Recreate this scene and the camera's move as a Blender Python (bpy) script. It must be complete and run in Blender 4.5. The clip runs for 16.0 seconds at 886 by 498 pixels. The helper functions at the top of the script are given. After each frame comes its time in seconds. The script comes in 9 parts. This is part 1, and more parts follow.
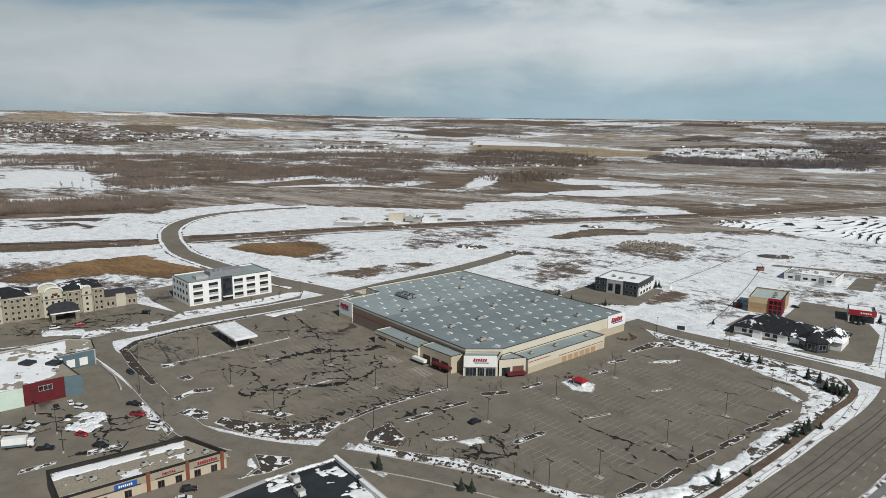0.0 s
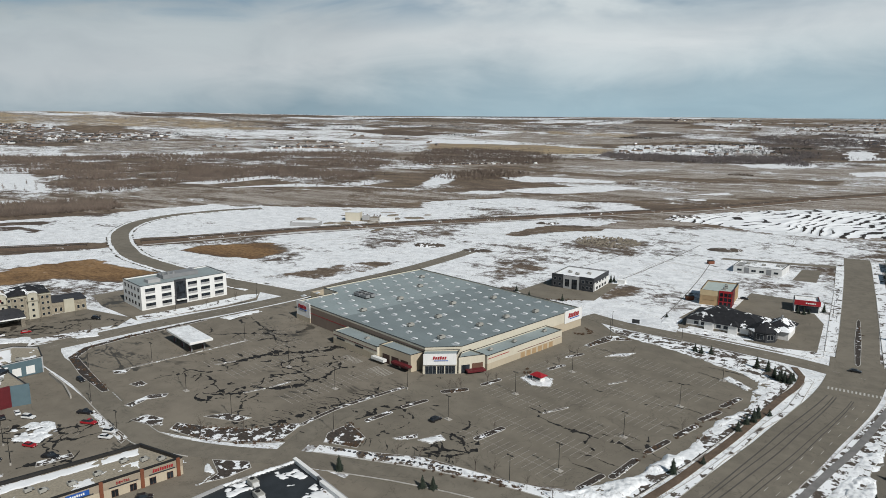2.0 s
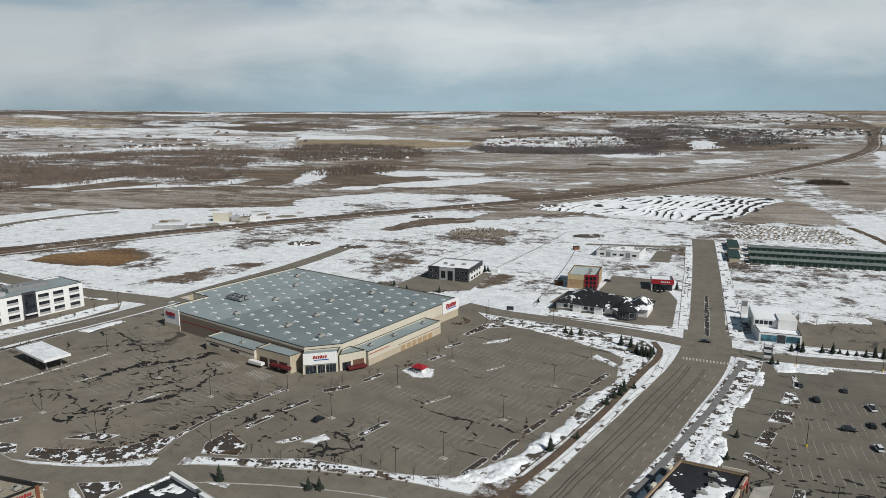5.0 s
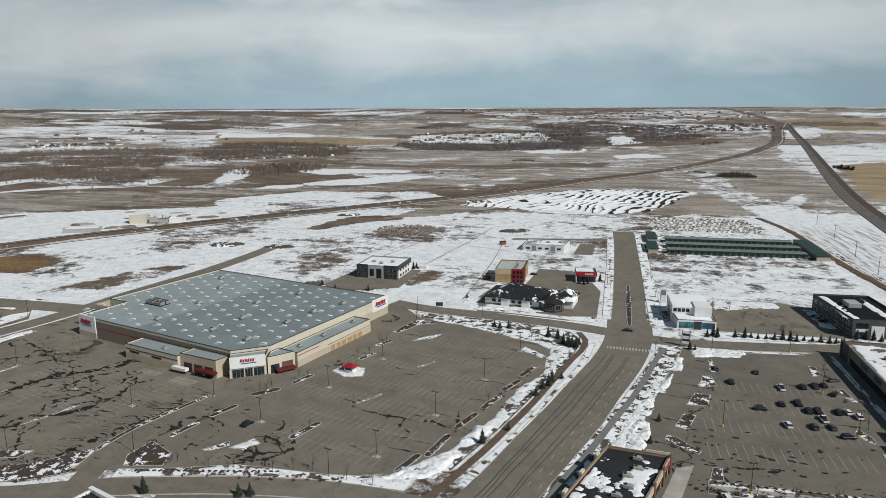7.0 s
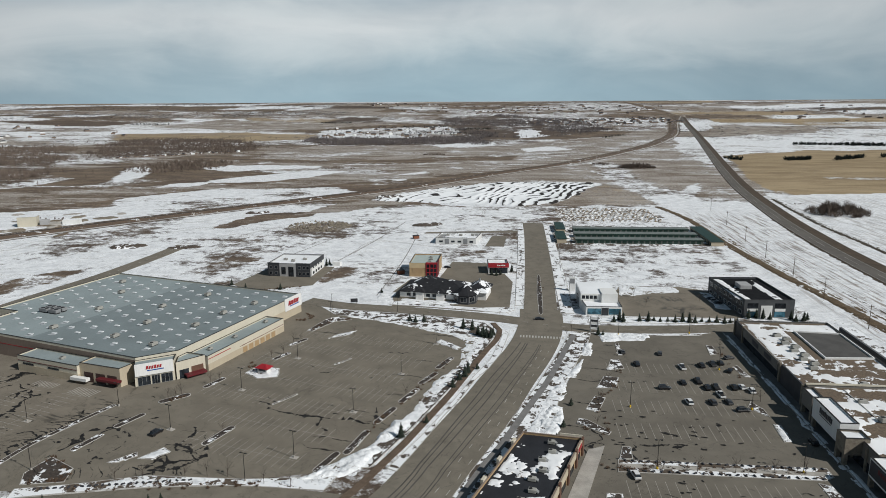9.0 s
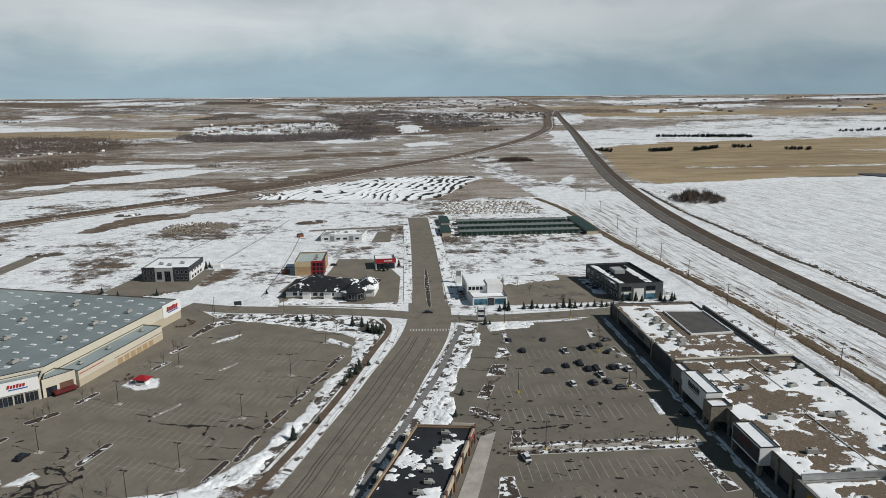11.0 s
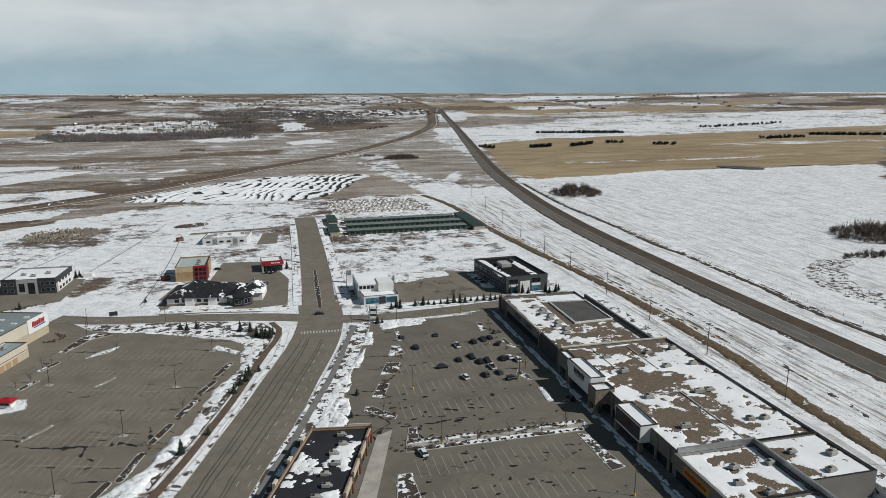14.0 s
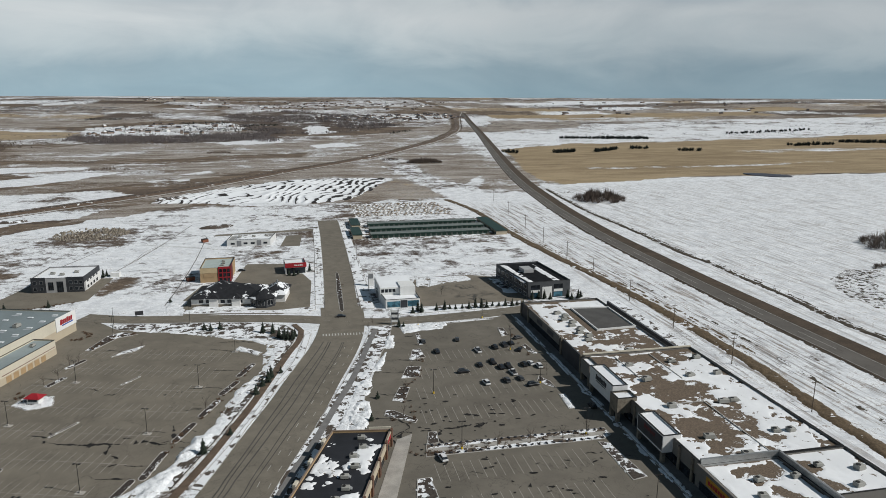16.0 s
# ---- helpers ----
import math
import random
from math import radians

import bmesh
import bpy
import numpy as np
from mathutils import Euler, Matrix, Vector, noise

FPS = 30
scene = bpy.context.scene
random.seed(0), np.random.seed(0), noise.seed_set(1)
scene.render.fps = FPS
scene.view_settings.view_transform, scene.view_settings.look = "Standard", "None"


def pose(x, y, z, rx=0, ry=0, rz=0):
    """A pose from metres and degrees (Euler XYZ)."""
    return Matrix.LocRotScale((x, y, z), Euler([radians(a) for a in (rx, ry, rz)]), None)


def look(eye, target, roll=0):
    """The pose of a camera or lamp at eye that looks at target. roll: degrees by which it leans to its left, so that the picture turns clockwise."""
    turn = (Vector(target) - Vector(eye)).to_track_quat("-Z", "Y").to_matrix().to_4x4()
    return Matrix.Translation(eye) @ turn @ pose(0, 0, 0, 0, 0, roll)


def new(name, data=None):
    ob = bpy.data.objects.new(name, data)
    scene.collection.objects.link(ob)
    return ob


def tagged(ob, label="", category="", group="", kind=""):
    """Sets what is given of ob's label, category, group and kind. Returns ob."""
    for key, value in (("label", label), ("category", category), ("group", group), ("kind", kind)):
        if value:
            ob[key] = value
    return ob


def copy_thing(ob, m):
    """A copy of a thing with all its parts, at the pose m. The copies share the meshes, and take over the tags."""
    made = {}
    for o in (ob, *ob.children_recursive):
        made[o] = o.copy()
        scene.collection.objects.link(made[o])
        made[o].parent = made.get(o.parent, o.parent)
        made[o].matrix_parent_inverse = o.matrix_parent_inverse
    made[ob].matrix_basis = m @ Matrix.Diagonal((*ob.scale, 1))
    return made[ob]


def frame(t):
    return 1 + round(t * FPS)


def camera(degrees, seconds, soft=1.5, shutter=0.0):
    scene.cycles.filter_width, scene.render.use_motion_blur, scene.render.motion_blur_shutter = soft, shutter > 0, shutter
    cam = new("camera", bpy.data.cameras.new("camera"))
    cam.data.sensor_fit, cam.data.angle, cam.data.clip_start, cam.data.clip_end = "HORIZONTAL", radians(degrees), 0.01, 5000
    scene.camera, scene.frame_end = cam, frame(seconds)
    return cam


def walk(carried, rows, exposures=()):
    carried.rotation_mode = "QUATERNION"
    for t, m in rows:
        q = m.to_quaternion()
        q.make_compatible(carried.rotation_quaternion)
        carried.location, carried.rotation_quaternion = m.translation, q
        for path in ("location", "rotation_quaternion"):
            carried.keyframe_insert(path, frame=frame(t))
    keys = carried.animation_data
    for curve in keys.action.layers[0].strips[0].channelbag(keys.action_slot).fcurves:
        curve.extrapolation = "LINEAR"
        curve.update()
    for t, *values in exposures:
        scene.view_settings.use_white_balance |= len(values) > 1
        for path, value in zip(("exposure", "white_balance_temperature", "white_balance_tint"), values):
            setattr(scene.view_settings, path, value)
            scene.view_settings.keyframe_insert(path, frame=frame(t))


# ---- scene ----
cam = camera(65.5, 16.0, soft=0.5)
# seconds, x, y, z, pitch, roll, yaw
PATH = [
    (0, 0.06, 1.15, 107.73, -11.13, -0.51, 33.08),
    (0.5, 0.05, 1.15, 107.72, -11.13, -0.52, 32.70),
    (1, 0.11, 1.17, 107.74, -11.13, -0.46, 32.26),
    (1.5, 0.21, 1.14, 107.70, -11.15, -0.43, 31.48),
    (2, 0.31, 1.08, 107.69, -11.22, -0.28, 29.49),
    (2.5, 0.36, 0.99, 107.68, -11.32, -0.17, 27.47),
    (3, 0.36, 0.82, 107.66, -11.40, -0.05, 25.46),
    (3.5, 0.35, 0.66, 107.71, -11.51, 0.03, 23.39),
    (4, 0.33, 0.53, 107.71, -11.55, 0.07, 21.77),
    (6.5, 0.34, 0.10, 107.70, -11.80, 0.25, 14.37),
    (7, 0.32, 0.05, 107.74, -11.88, 0.25, 12.74),
    (7.5, 0.34, -0.02, 107.74, -11.98, 0.29, 11.05),
    (8, 0.38, -0.10, 107.79, -12.11, 0.29, 9.27),
    (8.5, 0.43, -0.17, 107.82, -12.24, 0.29, 7.46),
    (9, 0.38, -0.25, 107.89, -12.38, 0.33, 5.37),
    (9.5, 0.33, -0.34, 107.87, -12.52, 0.36, 3.07),
    (10, 0.20, -0.41, 107.85, -12.66, 0.37, 0.47),
    (12.5, -0.28, -0.85, 108.25, -13.01, 0.30, -9.91),
    (13, -0.42, -0.88, 108.35, -13.06, 0.24, -11.35),
    (13.5, -0.51, -0.95, 108.43, -13.08, 0.19, -12.76),
    (14, -0.60, -0.95, 108.54, -13.08, 0.14, -13.77),
    (14.5, -0.71, -0.99, 108.54, -13.03, 0.09, -14.44),
    (15, -0.70, -0.97, 108.65, -13.01, 0.02, -14.93),
    (15.5, -0.85, -0.86, 108.68, -12.92, -0.07, -14.39),
    (16, -0.89, -0.82, 108.66, -12.73, -0.20, -11.85),
]
walk(cam, [(t, pose(x, y, z, 90 + pitch, roll, yaw)) for t, x, y, z, pitch, roll, yaw in PATH], [(0.0, -0.19), (8.0, -0.25), (16.0, -0.31)])

# ---------------------------------------------------------------- sky and sun
SUN_AZ, SUN_EL = 117.0, 40.0  # degrees clockwise from +y, degrees up
world = bpy.data.worlds.new("sky")
scene.world = world
world.use_nodes = True
wn, wl = world.node_tree.nodes, world.node_tree.links
wn.clear()


def wnode(kind, **values):
    n = wn.new(kind)
    for key, value in values.items():
        n.inputs[key.replace("_", " ")].default_value = value
    return n


def wmath(op, a, b=0.0, c=0.0):
    n = wn.new("ShaderNodeMath")
    n.operation = op
    for slot, v in zip(n.inputs, (a, b, c)):
        if isinstance(v, (int, float)):
            slot.default_value = v
        else:
            wl.new(v, slot)
    return n.outputs[0]


def wramp(fac, stops):
    n = wn.new("ShaderNodeValToRGB")
    els = n.color_ramp.elements
    while len(els) < len(stops):
        els.new(0.5)
    for e, (p, c) in zip(els, stops):
        e.position, e.color = p, (*c, 1)
    wl.new(fac, n.inputs[0])
    return n.outputs[0]


def wmix(fac, a, b):
    n = wn.new("ShaderNodeMix")
    n.data_type = "RGBA"
    for slot, v in ((n.inputs[0], fac), (n.inputs[6], a), (n.inputs[7], b)):
        if isinstance(v, (int, float)):
            slot.default_value = v
        elif isinstance(v, tuple):
            slot.default_value = (*v, 1)
        else:
            wl.new(v, slot)
    return n.outputs[2]


sky = wn.new("ShaderNodeTexSky")
sky.sky_type, sky.sun_disc = "NISHITA", False
sky.sun_elevation, sky.sun_rotation = radians(SUN_EL), radians(SUN_AZ)
sky_dim = wn.new("ShaderNodeVectorMath")
sky_dim.operation = "SCALE"
sky_dim.inputs[3].default_value = 0.075
wl.new(sky.outputs[0], sky_dim.inputs[0])
way = wn.new("ShaderNodeTexCoord")
split = wn.new("ShaderNodeSeparateXYZ")
wl.new(way.outputs["Generated"], split.inputs[0])
up = wmath("MAXIMUM", split.outputs[2], 0.0)


def clouds(scale, detail, shift, stretch=(1.0, 1.0, 3.0), rough=0.55, distort=0.5):
    place = wn.new("ShaderNodeMapping")
    place.inputs["Location"].default_value = shift
    place.inputs["Scale"].default_value = stretch
    wl.new(way.outputs["Generated"], place.inputs["Vector"])
    n = wnode("ShaderNodeTexNoise", Scale=scale, Detail=detail, Roughness=rough, Distortion=distort)
    wl.new(place.outputs[0], n.inputs["Vector"])
    return n.outputs[0]


broad, billow, veil = clouds(2.2, 3, (3.1, 1.7, 0)), clouds(5.5, 6, (0.4, 7.2, 2)), clouds(7.0, 4, (5.0, 2.0, 1), (1.0, 1.0, 0.35), 0.5, 0.2)
lift = wmath("ADD", up, wmath("MULTIPLY", wmath("SUBTRACT", broad, 0.5), 0.085))
lift = wmath("ADD", lift, wmath("MULTIPLY", wmath("SUBTRACT", billow, 0.5), 0.055))
lift = wmath("ADD", lift, wmath("MULTIPLY", wmath("SUBTRACT", veil, 0.5), 0.05))
west_side = wn.new("ShaderNodeVectorMath")
west_side.operation = "DOT_PRODUCT"
west_side.inputs[1].default_value = (math.sin(radians(-78)), math.cos(radians(-78)), 0.0)
wl.new(way.outputs["Generated"], west_side.inputs[0])
lift = wmath("ADD", lift, wmath("MULTIPLY", wramp(west_side.outputs["Value"], [(0.70, (0, 0, 0)), (0.93, (1, 1, 1))]), 0.055))
deck = wramp(lift, [(0.0, (0.38, 0.53, 0.61)), (0.028, (0.395, 0.525, 0.595)), (0.062, (0.575, 0.665, 0.705)), (0.105, (0.685, 0.74, 0.765)), (0.15, (0.64, 0.71, 0.735)), (0.20, (0.50, 0.57, 0.595)), (0.27, (0.22, 0.265, 0.30)), (0.42, (0.09, 0.118, 0.142))])
dapple = wramp(billow, [(0.30, (0.88, 0.895, 0.91)), (0.62, (1.05, 1.045, 1.04))])
mul = wn.new("ShaderNodeMix")
mul.data_type, mul.blend_type = "RGBA", "MULTIPLY"
mul.inputs[0].default_value = 1.0
wl.new(deck, mul.inputs[6]), wl.new(dapple, mul.inputs[7])
blue = wmix(0.5, sky_dim.outputs[0], (0.16, 0.33, 0.50))
gap = wmath("MULTIPLY", wramp(up, [(0.105, (0, 0, 0)), (0.165, (1, 1, 1))]), wramp(clouds(3.0, 5, (1.2, 4.4, 3)), [(0.47, (0, 0, 0)), (0.60, (1, 1, 1))]))
aim = wn.new("ShaderNodeVectorMath")
aim.operation = "DOT_PRODUCT"
aim.inputs[1].default_value = (math.sin(radians(-10)), math.cos(radians(-10)), 0.0)
wl.new(way.outputs["Generated"], aim.inputs[0])
bright = wramp(aim.outputs["Value"], [(0.62, (0.88, 0.90, 0.92)), (0.88, (0.97, 0.98, 0.99)), (0.99, (1.18, 1.18, 1.18))])
lit = wn.new("ShaderNodeMix")
lit.data_type, lit.blend_type = "RGBA", "MULTIPLY"
lit.inputs[0].default_value = 1.0
wl.new(mul.outputs[2], lit.inputs[6]), wl.new(bright, lit.inputs[7])
aim2 = wn.new("ShaderNodeVectorMath")
aim2.operation = "DOT_PRODUCT"
aim2.inputs[1].default_value = (math.sin(radians(-56)), math.cos(radians(-56)), 0.0)
wl.new(way.outputs["Generated"], aim2.inputs[0])
ragged = wmath("ADD", up, wmath("MULTIPLY", wmath("SUBTRACT", billow, 0.5), 0.10))
rift = wmath("MULTIPLY", wramp(ragged, [(0.118, (0, 0, 0)), (0.150, (1, 1, 1))]), wramp(aim2.outputs["Value"], [(0.93, (0, 0, 0)), (0.975, (1, 1, 1))]))
gap = wmath("MAXIMUM", gap, wmath("MULTIPLY", rift, 0.85))
vault = wmix(gap, lit.outputs[2], blue)
back = wn.new("ShaderNodeBackground")
back.inputs[1].default_value = 0.88
wl.new(vault, back.inputs[0])
wl.new(back.outputs[0], wn.new("ShaderNodeOutputWorld").inputs[0])

sun = new("sun", bpy.data.lights.new("sun", "SUN"))
sun.data.energy, sun.data.angle, sun.data.color = 5.0, radians(0.55), (1.0, 0.982, 0.94)
sun.matrix_world = look((0, 0, 0), (-math.sin(radians(SUN_AZ)) * math.cos(radians(SUN_EL)), -math.cos(radians(SUN_AZ)) * math.cos(radians(SUN_EL)), -math.sin(radians(SUN_EL))))
scene.view_settings.exposure = 0.0

# ---------------------------------------------------------------- materials


class Nodes:
    """A small writer of node materials in world metres."""

    def __init__(self, name, rough=0.8, metal=0.0, spec=0.35):
        self.mat = bpy.data.materials.new(name)
        self.mat.use_nodes = True
        self.n, self.l = self.mat.node_tree.nodes, self.mat.node_tree.links
        self.bsdf = self.n["Principled BSDF"]
        self.bsdf.inputs["Roughness"].default_value = rough
        self.bsdf.inputs["Metallic"].default_value = metal
        self.bsdf.inputs["Specular IOR Level"].default_value = spec
        self.pos = self.n.new("ShaderNodeNewGeometry").outputs["Position"]

    def put(self, slot, v):
        if isinstance(v, (int, float)):
            slot.default_value = v
        elif isinstance(v, tuple):
            slot.default_value = (*v, 1) if len(v) == 3 and len(slot.default_value) == 4 else v
        else:
            self.l.new(v, slot)

    def math(self, op, a, b=0.0, c=0.0):
        n = self.n.new("ShaderNodeMath")
        n.operation = op
        for slot, v in zip(n.inputs, (a, b, c)):
            self.put(slot, v)
        return n.outputs[0]

    def scaled(self, factors, turn=0.0):
        n = self.n.new("ShaderNodeMapping")
        n.inputs["Scale"].default_value = factors
        n.inputs["Rotation"].default_value = (0, 0, radians(turn))
        self.l.new(self.pos, n.inputs["Vector"])
        return n.outputs[0]

    def noise(self, size, detail=4, rough=0.55, distort=0.0, vector=None):
        n = self.n.new("ShaderNodeTexNoise")
        n.inputs["Scale"].default_value = 1.0 / size
        n.inputs["Detail"].default_value = detail
        n.inputs["Roughness"].default_value = rough
        n.inputs["Distortion"].default_value = distort
        self.l.new(vector or self.pos, n.inputs["Vector"])
        return n.outputs[0]

    def step(self, v, lo, hi):
        n = self.n.new("ShaderNodeMapRange")
        n.interpolation_type = "SMOOTHSTEP"
        for slot, x in zip(n.inputs, (v, lo, hi, 0.0, 1.0)):
            self.put(slot, x)
        return n.outputs[0]

    def mix(self, fac, a, b, blend="MIX"):
        n = self.n.new("ShaderNodeMix")
        n.data_type, n.blend_type = "RGBA", blend
        for slot, v in ((n.inputs[0], fac), (n.inputs[6], a), (n.inputs[7], b)):
            self.put(slot, v)
        return n.outputs[2]

    def attr(self, name):
        n = self.n.new("ShaderNodeAttribute")
        n.attribute_name = name
        return n.outputs["Fac"]

    def rnd(self):
        return self.n.new("ShaderNodeObjectInfo").outputs["Random"]

    def colour(self, c):
        self.put(self.bsdf.inputs["Base Color"], c)
        return self

    def rough(self, v):
        self.put(self.bsdf.inputs["Roughness"], v)
        return self

    def bump(self, height, strength=0.4, distance=0.1):
        n = self.n.new("ShaderNodeBump")
        n.inputs["Strength"].default_value = strength
        n.inputs["Distance"].default_value = distance
        self.l.new(height, n.inputs["Height"])
        self.l.new(n.outputs[0], self.bsdf.inputs["Normal"])
        return self


def tint(c, k):
    return tuple(min(1.0, v * k) for v in c)


def plain(name, c, rough=0.75, metal=0.0, var=0.25, big=3.0, small=0.25, bump=0.15, spec=0.35, streak=0.0):
    """A painted or mineral surface with stains at two scales."""
    m = Nodes(name, rough, metal, spec)
    a, b = m.noise(big, 4), m.noise(small, 3)
    f = m.math("ADD", m.math("MULTIPLY", a, 0.6), m.math("MULTIPLY", b, 0.4))
    if streak:
        s = m.noise(0.5, 3, vector=m.scaled((1, 1, 0.12)))
        f = m.math("ADD", m.math("MULTIPLY", f, 1 - streak), m.math("MULTIPLY", s, streak))
    m.colour(m.mix(m.step(f, 0.3, 0.7), tint(c, 1 - var), tint(c, 1 + var * 0.6)))
    if bump:
        m.bump(b, bump, 0.03)
    return m.mat


def snowy(name, base, cover, size=5.0, snow=(0.74, 0.755, 0.77), var=0.3, rough=0.85, soft=0.05, fine=0.6):
    """A ground or roof with patches of old snow."""
    m = Nodes(name, rough)
    a, b, c = m.noise(size, 5, 0.6, 0.6), m.noise(fine, 4), m.noise(size * 4, 3)
    n = m.math("ADD", m.math("MULTIPLY", a, 0.62), m.math("ADD", m.math("MULTIPLY", b, 0.16), m.math("MULTIPLY", c, 0.22)))
    mask = m.step(n, 0.72 - cover * 0.44 - soft, 0.72 - cover * 0.44 + soft)
    ground = m.mix(m.step(b, 0.3, 0.7), tint(base, 1 - var), tint(base, 1 + var))
    snowc = m.mix(m.step(c, 0.35, 0.65), tint(snow, 0.9), snow)
    m.colour(m.mix(mask, ground, snowc))
    m.bump(n, 0.5, 0.25)
    return m.mat


def asphalt(name, c, wet=0.0, patch=9.0):
    m = Nodes(name, 0.9, spec=0.25)
    a, b, d = m.noise(patch, 4, 0.6), m.noise(0.35, 3), m.noise(45.0, 3)
    f = m.math("ADD", m.math("MULTIPLY", a, 0.45), m.math("ADD", m.math("MULTIPLY", b, 0.2), m.math("MULTIPLY", d, 0.35)))
    col = m.mix(m.step(f, 0.35, 0.65), tint(c, 0.82), tint(c, 1.14))
    crack = m.noise(16.0, 5, 0.6, 1.2)
    line = m.math("ABSOLUTE", m.math("SUBTRACT", crack, 0.5))
    col = m.mix(m.math("MULTIPLY", m.math("SUBTRACT", 1.0, m.step(line, 0.0, 0.009)), 0.5), col, tint(c, 0.42))
    if wet:
        vec = m.scaled((0.55, 1.0, 1.0), 20)
        w, w2, area = m.noise(30.0, 5, 0.6, 1.4, vector=vec), m.noise(13.0, 4, 0.6, 1.0), m.noise(42.0, 3)
        vein = m.math("SUBTRACT", 1.0, m.step(m.math("ABSOLUTE", m.math("SUBTRACT", w, 0.5)), 0.010 * wet, 0.014 * wet))
        vein2 = m.math("MULTIPLY", m.math("SUBTRACT", 1.0, m.step(m.math("ABSOLUTE", m.math("SUBTRACT", w2, 0.5)), 0.008 * wet, 0.012 * wet)), m.step(area, 0.56, 0.64))
        pool = m.math("MULTIPLY", m.step(w2, 0.60, 0.615), m.step(area, 0.52, 0.60))
        k = m.math("MAXIMUM", m.math("MAXIMUM", m.math("MULTIPLY", vein, m.step(area, 0.52, 0.58)), vein2), pool)
        col = m.mix(m.math("MULTIPLY", k, 0.85), col, tint(c, 0.22))
        m.rough(m.mix(k, (0.9, 0.9, 0.9), (0.5, 0.5, 0.5)))
    m.colour(col)
    m.bump(b, 0.2, 0.02)
    return m.mat


def glass(name, c=(0.016, 0.02, 0.025), rough=0.18):
    m = Nodes(name, rough, spec=0.35)
    m.colour(m.mix(m.step(m.noise(2.5, 2), 0.4, 0.6), tint(c, 0.6), tint(c, 1.5)))
    return m.mat


def snow_mat():
    m = Nodes("old_snow", 0.8)
    a, b, c = m.noise(3.0, 6, 0.65, 0.5), m.noise(0.7, 5, 0.65), m.noise(9.0, 3)
    col = m.mix(m.step(a, 0.35, 0.65), (0.58, 0.595, 0.61), (0.77, 0.785, 0.80))
    grit = m.math("MULTIPLY", m.step(b, 0.56, 0.66), m.step(c, 0.42, 0.58))
    m.colour(m.mix(m.math("MULTIPLY", grit, 0.75), col, (0.16, 0.14, 0.12)))
    m.bump(m.math("ADD", a, m.math("MULTIPLY", b, 0.4)), 0.9, 0.5)
    return m.mat


SNOW = snow_mat()
ROOF_SNOW = snowy("thawing_roof_snow", (0.15, 0.12, 0.092), 0.80, 3.0, (0.75, 0.76, 0.77), soft=0.012, fine=0.8)
GRAVEL = snowy("brown_roof_gravel", (0.120, 0.090, 0.064), 0.33, 6.0, soft=0.012, fine=0.5)
MALLGREY = plain("taupe_grey_front", (0.165, 0.155, 0.14), 0.8, var=0.15, big=6, streak=0.3)
# concrete with the shade of the store fronts put into its dark colour
DARKWALK = plain("shade_darkened_walk", (0.13, 0.125, 0.118), 0.8, var=0.4, big=5)
LOT = asphalt("lot_asphalt", (0.158, 0.140, 0.112))
LOT_MALL = asphalt("mall_lot_asphalt", (0.138, 0.124, 0.102))
LOT_WET = asphalt("lot_asphalt_with_meltwater", (0.170, 0.149, 0.119), wet=1.0)
ROAD = asphalt("road_asphalt", (0.156, 0.139, 0.112), patch=5.0)
HIGHWAY = asphalt("highway_asphalt", (0.105, 0.096, 0.086), patch=14.0)
PAINT = plain("road_paint", (0.42, 0.41, 0.38), 0.7, var=0.45, big=2.0, small=0.4, bump=0)
FAINT = plain("worn_paint", (0.31, 0.29, 0.26), 0.8, var=0.35, big=4.0, small=0.5, bump=0)
CONCRETE = plain("concrete", (0.33, 0.31, 0.28), 0.85, var=0.25, big=4.0)
KERB = plain("kerb_concrete", (0.40, 0.385, 0.36), 0.85, var=0.3, big=3.0)
VERGE = snowy("snowy_verge", (0.085, 0.066, 0.05), 0.51, 5.0, soft=0.012)
VERGE_SNOW = snowy("snow_covered_verge", (0.075, 0.060, 0.048), 0.62, 4.0, soft=0.012, fine=0.8)
VERGE_THAW = snowy("thawing_verge", (0.07, 0.056, 0.045), 0.51, 4.0, soft=0.012, fine=0.8)
MULCH = snowy("mulch_with_snow", (0.040, 0.032, 0.027), 0.30, 2.2, soft=0.012)
BED = snowy("bed_half_snow", (0.050, 0.040, 0.033), 0.43, 3.2, soft=0.010, fine=0.8)
DIRT = plain("bare_dirt", (0.15, 0.115, 0.08), 0.9, var=0.4, big=6.0, small=0.5, bump=0.5)
CREAM = plain("cream_wall", (0.50, 0.462, 0.375), 0.85, var=0.1, big=8, small=0.5, streak=0.3)
BEIGE = plain("beige_wall", (0.42, 0.36, 0.27), 0.85, var=0.12, big=8, streak=0.3)
TAUPE = plain("taupe_wall", (0.20, 0.155, 0.125), 0.85, var=0.14, big=8, streak=0.3)
WHITE = plain("white_panel", (0.66, 0.66, 0.645), 0.6, var=0.10, big=6, streak=0.4)
CHARCOAL = plain("charcoal_cladding", (0.035, 0.037, 0.042), 0.55, var=0.3)
GREY = plain("grey_cladding", (0.20, 0.205, 0.21), 0.6, var=0.15)
MIDGREY = plain("mid_grey_panel", (0.33, 0.33, 0.33), 0.6, var=0.12)
BROWNC = plain("brown_cladding", (0.115, 0.06, 0.04), 0.7, var=0.25)
MAROON = plain("maroon_panel", (0.10, 0.012, 0.016), 0.55, var=0.2)
RED = plain("red_panel", (0.29, 0.018, 0.025), 0.5, var=0.15)
BLUE = plain("blue_sign", (0.02, 0.08, 0.30), 0.5, var=0.15)
SIGNGOLD = plain("dull_gold_board", (0.42, 0.22, 0.02), 0.6, var=0.2)
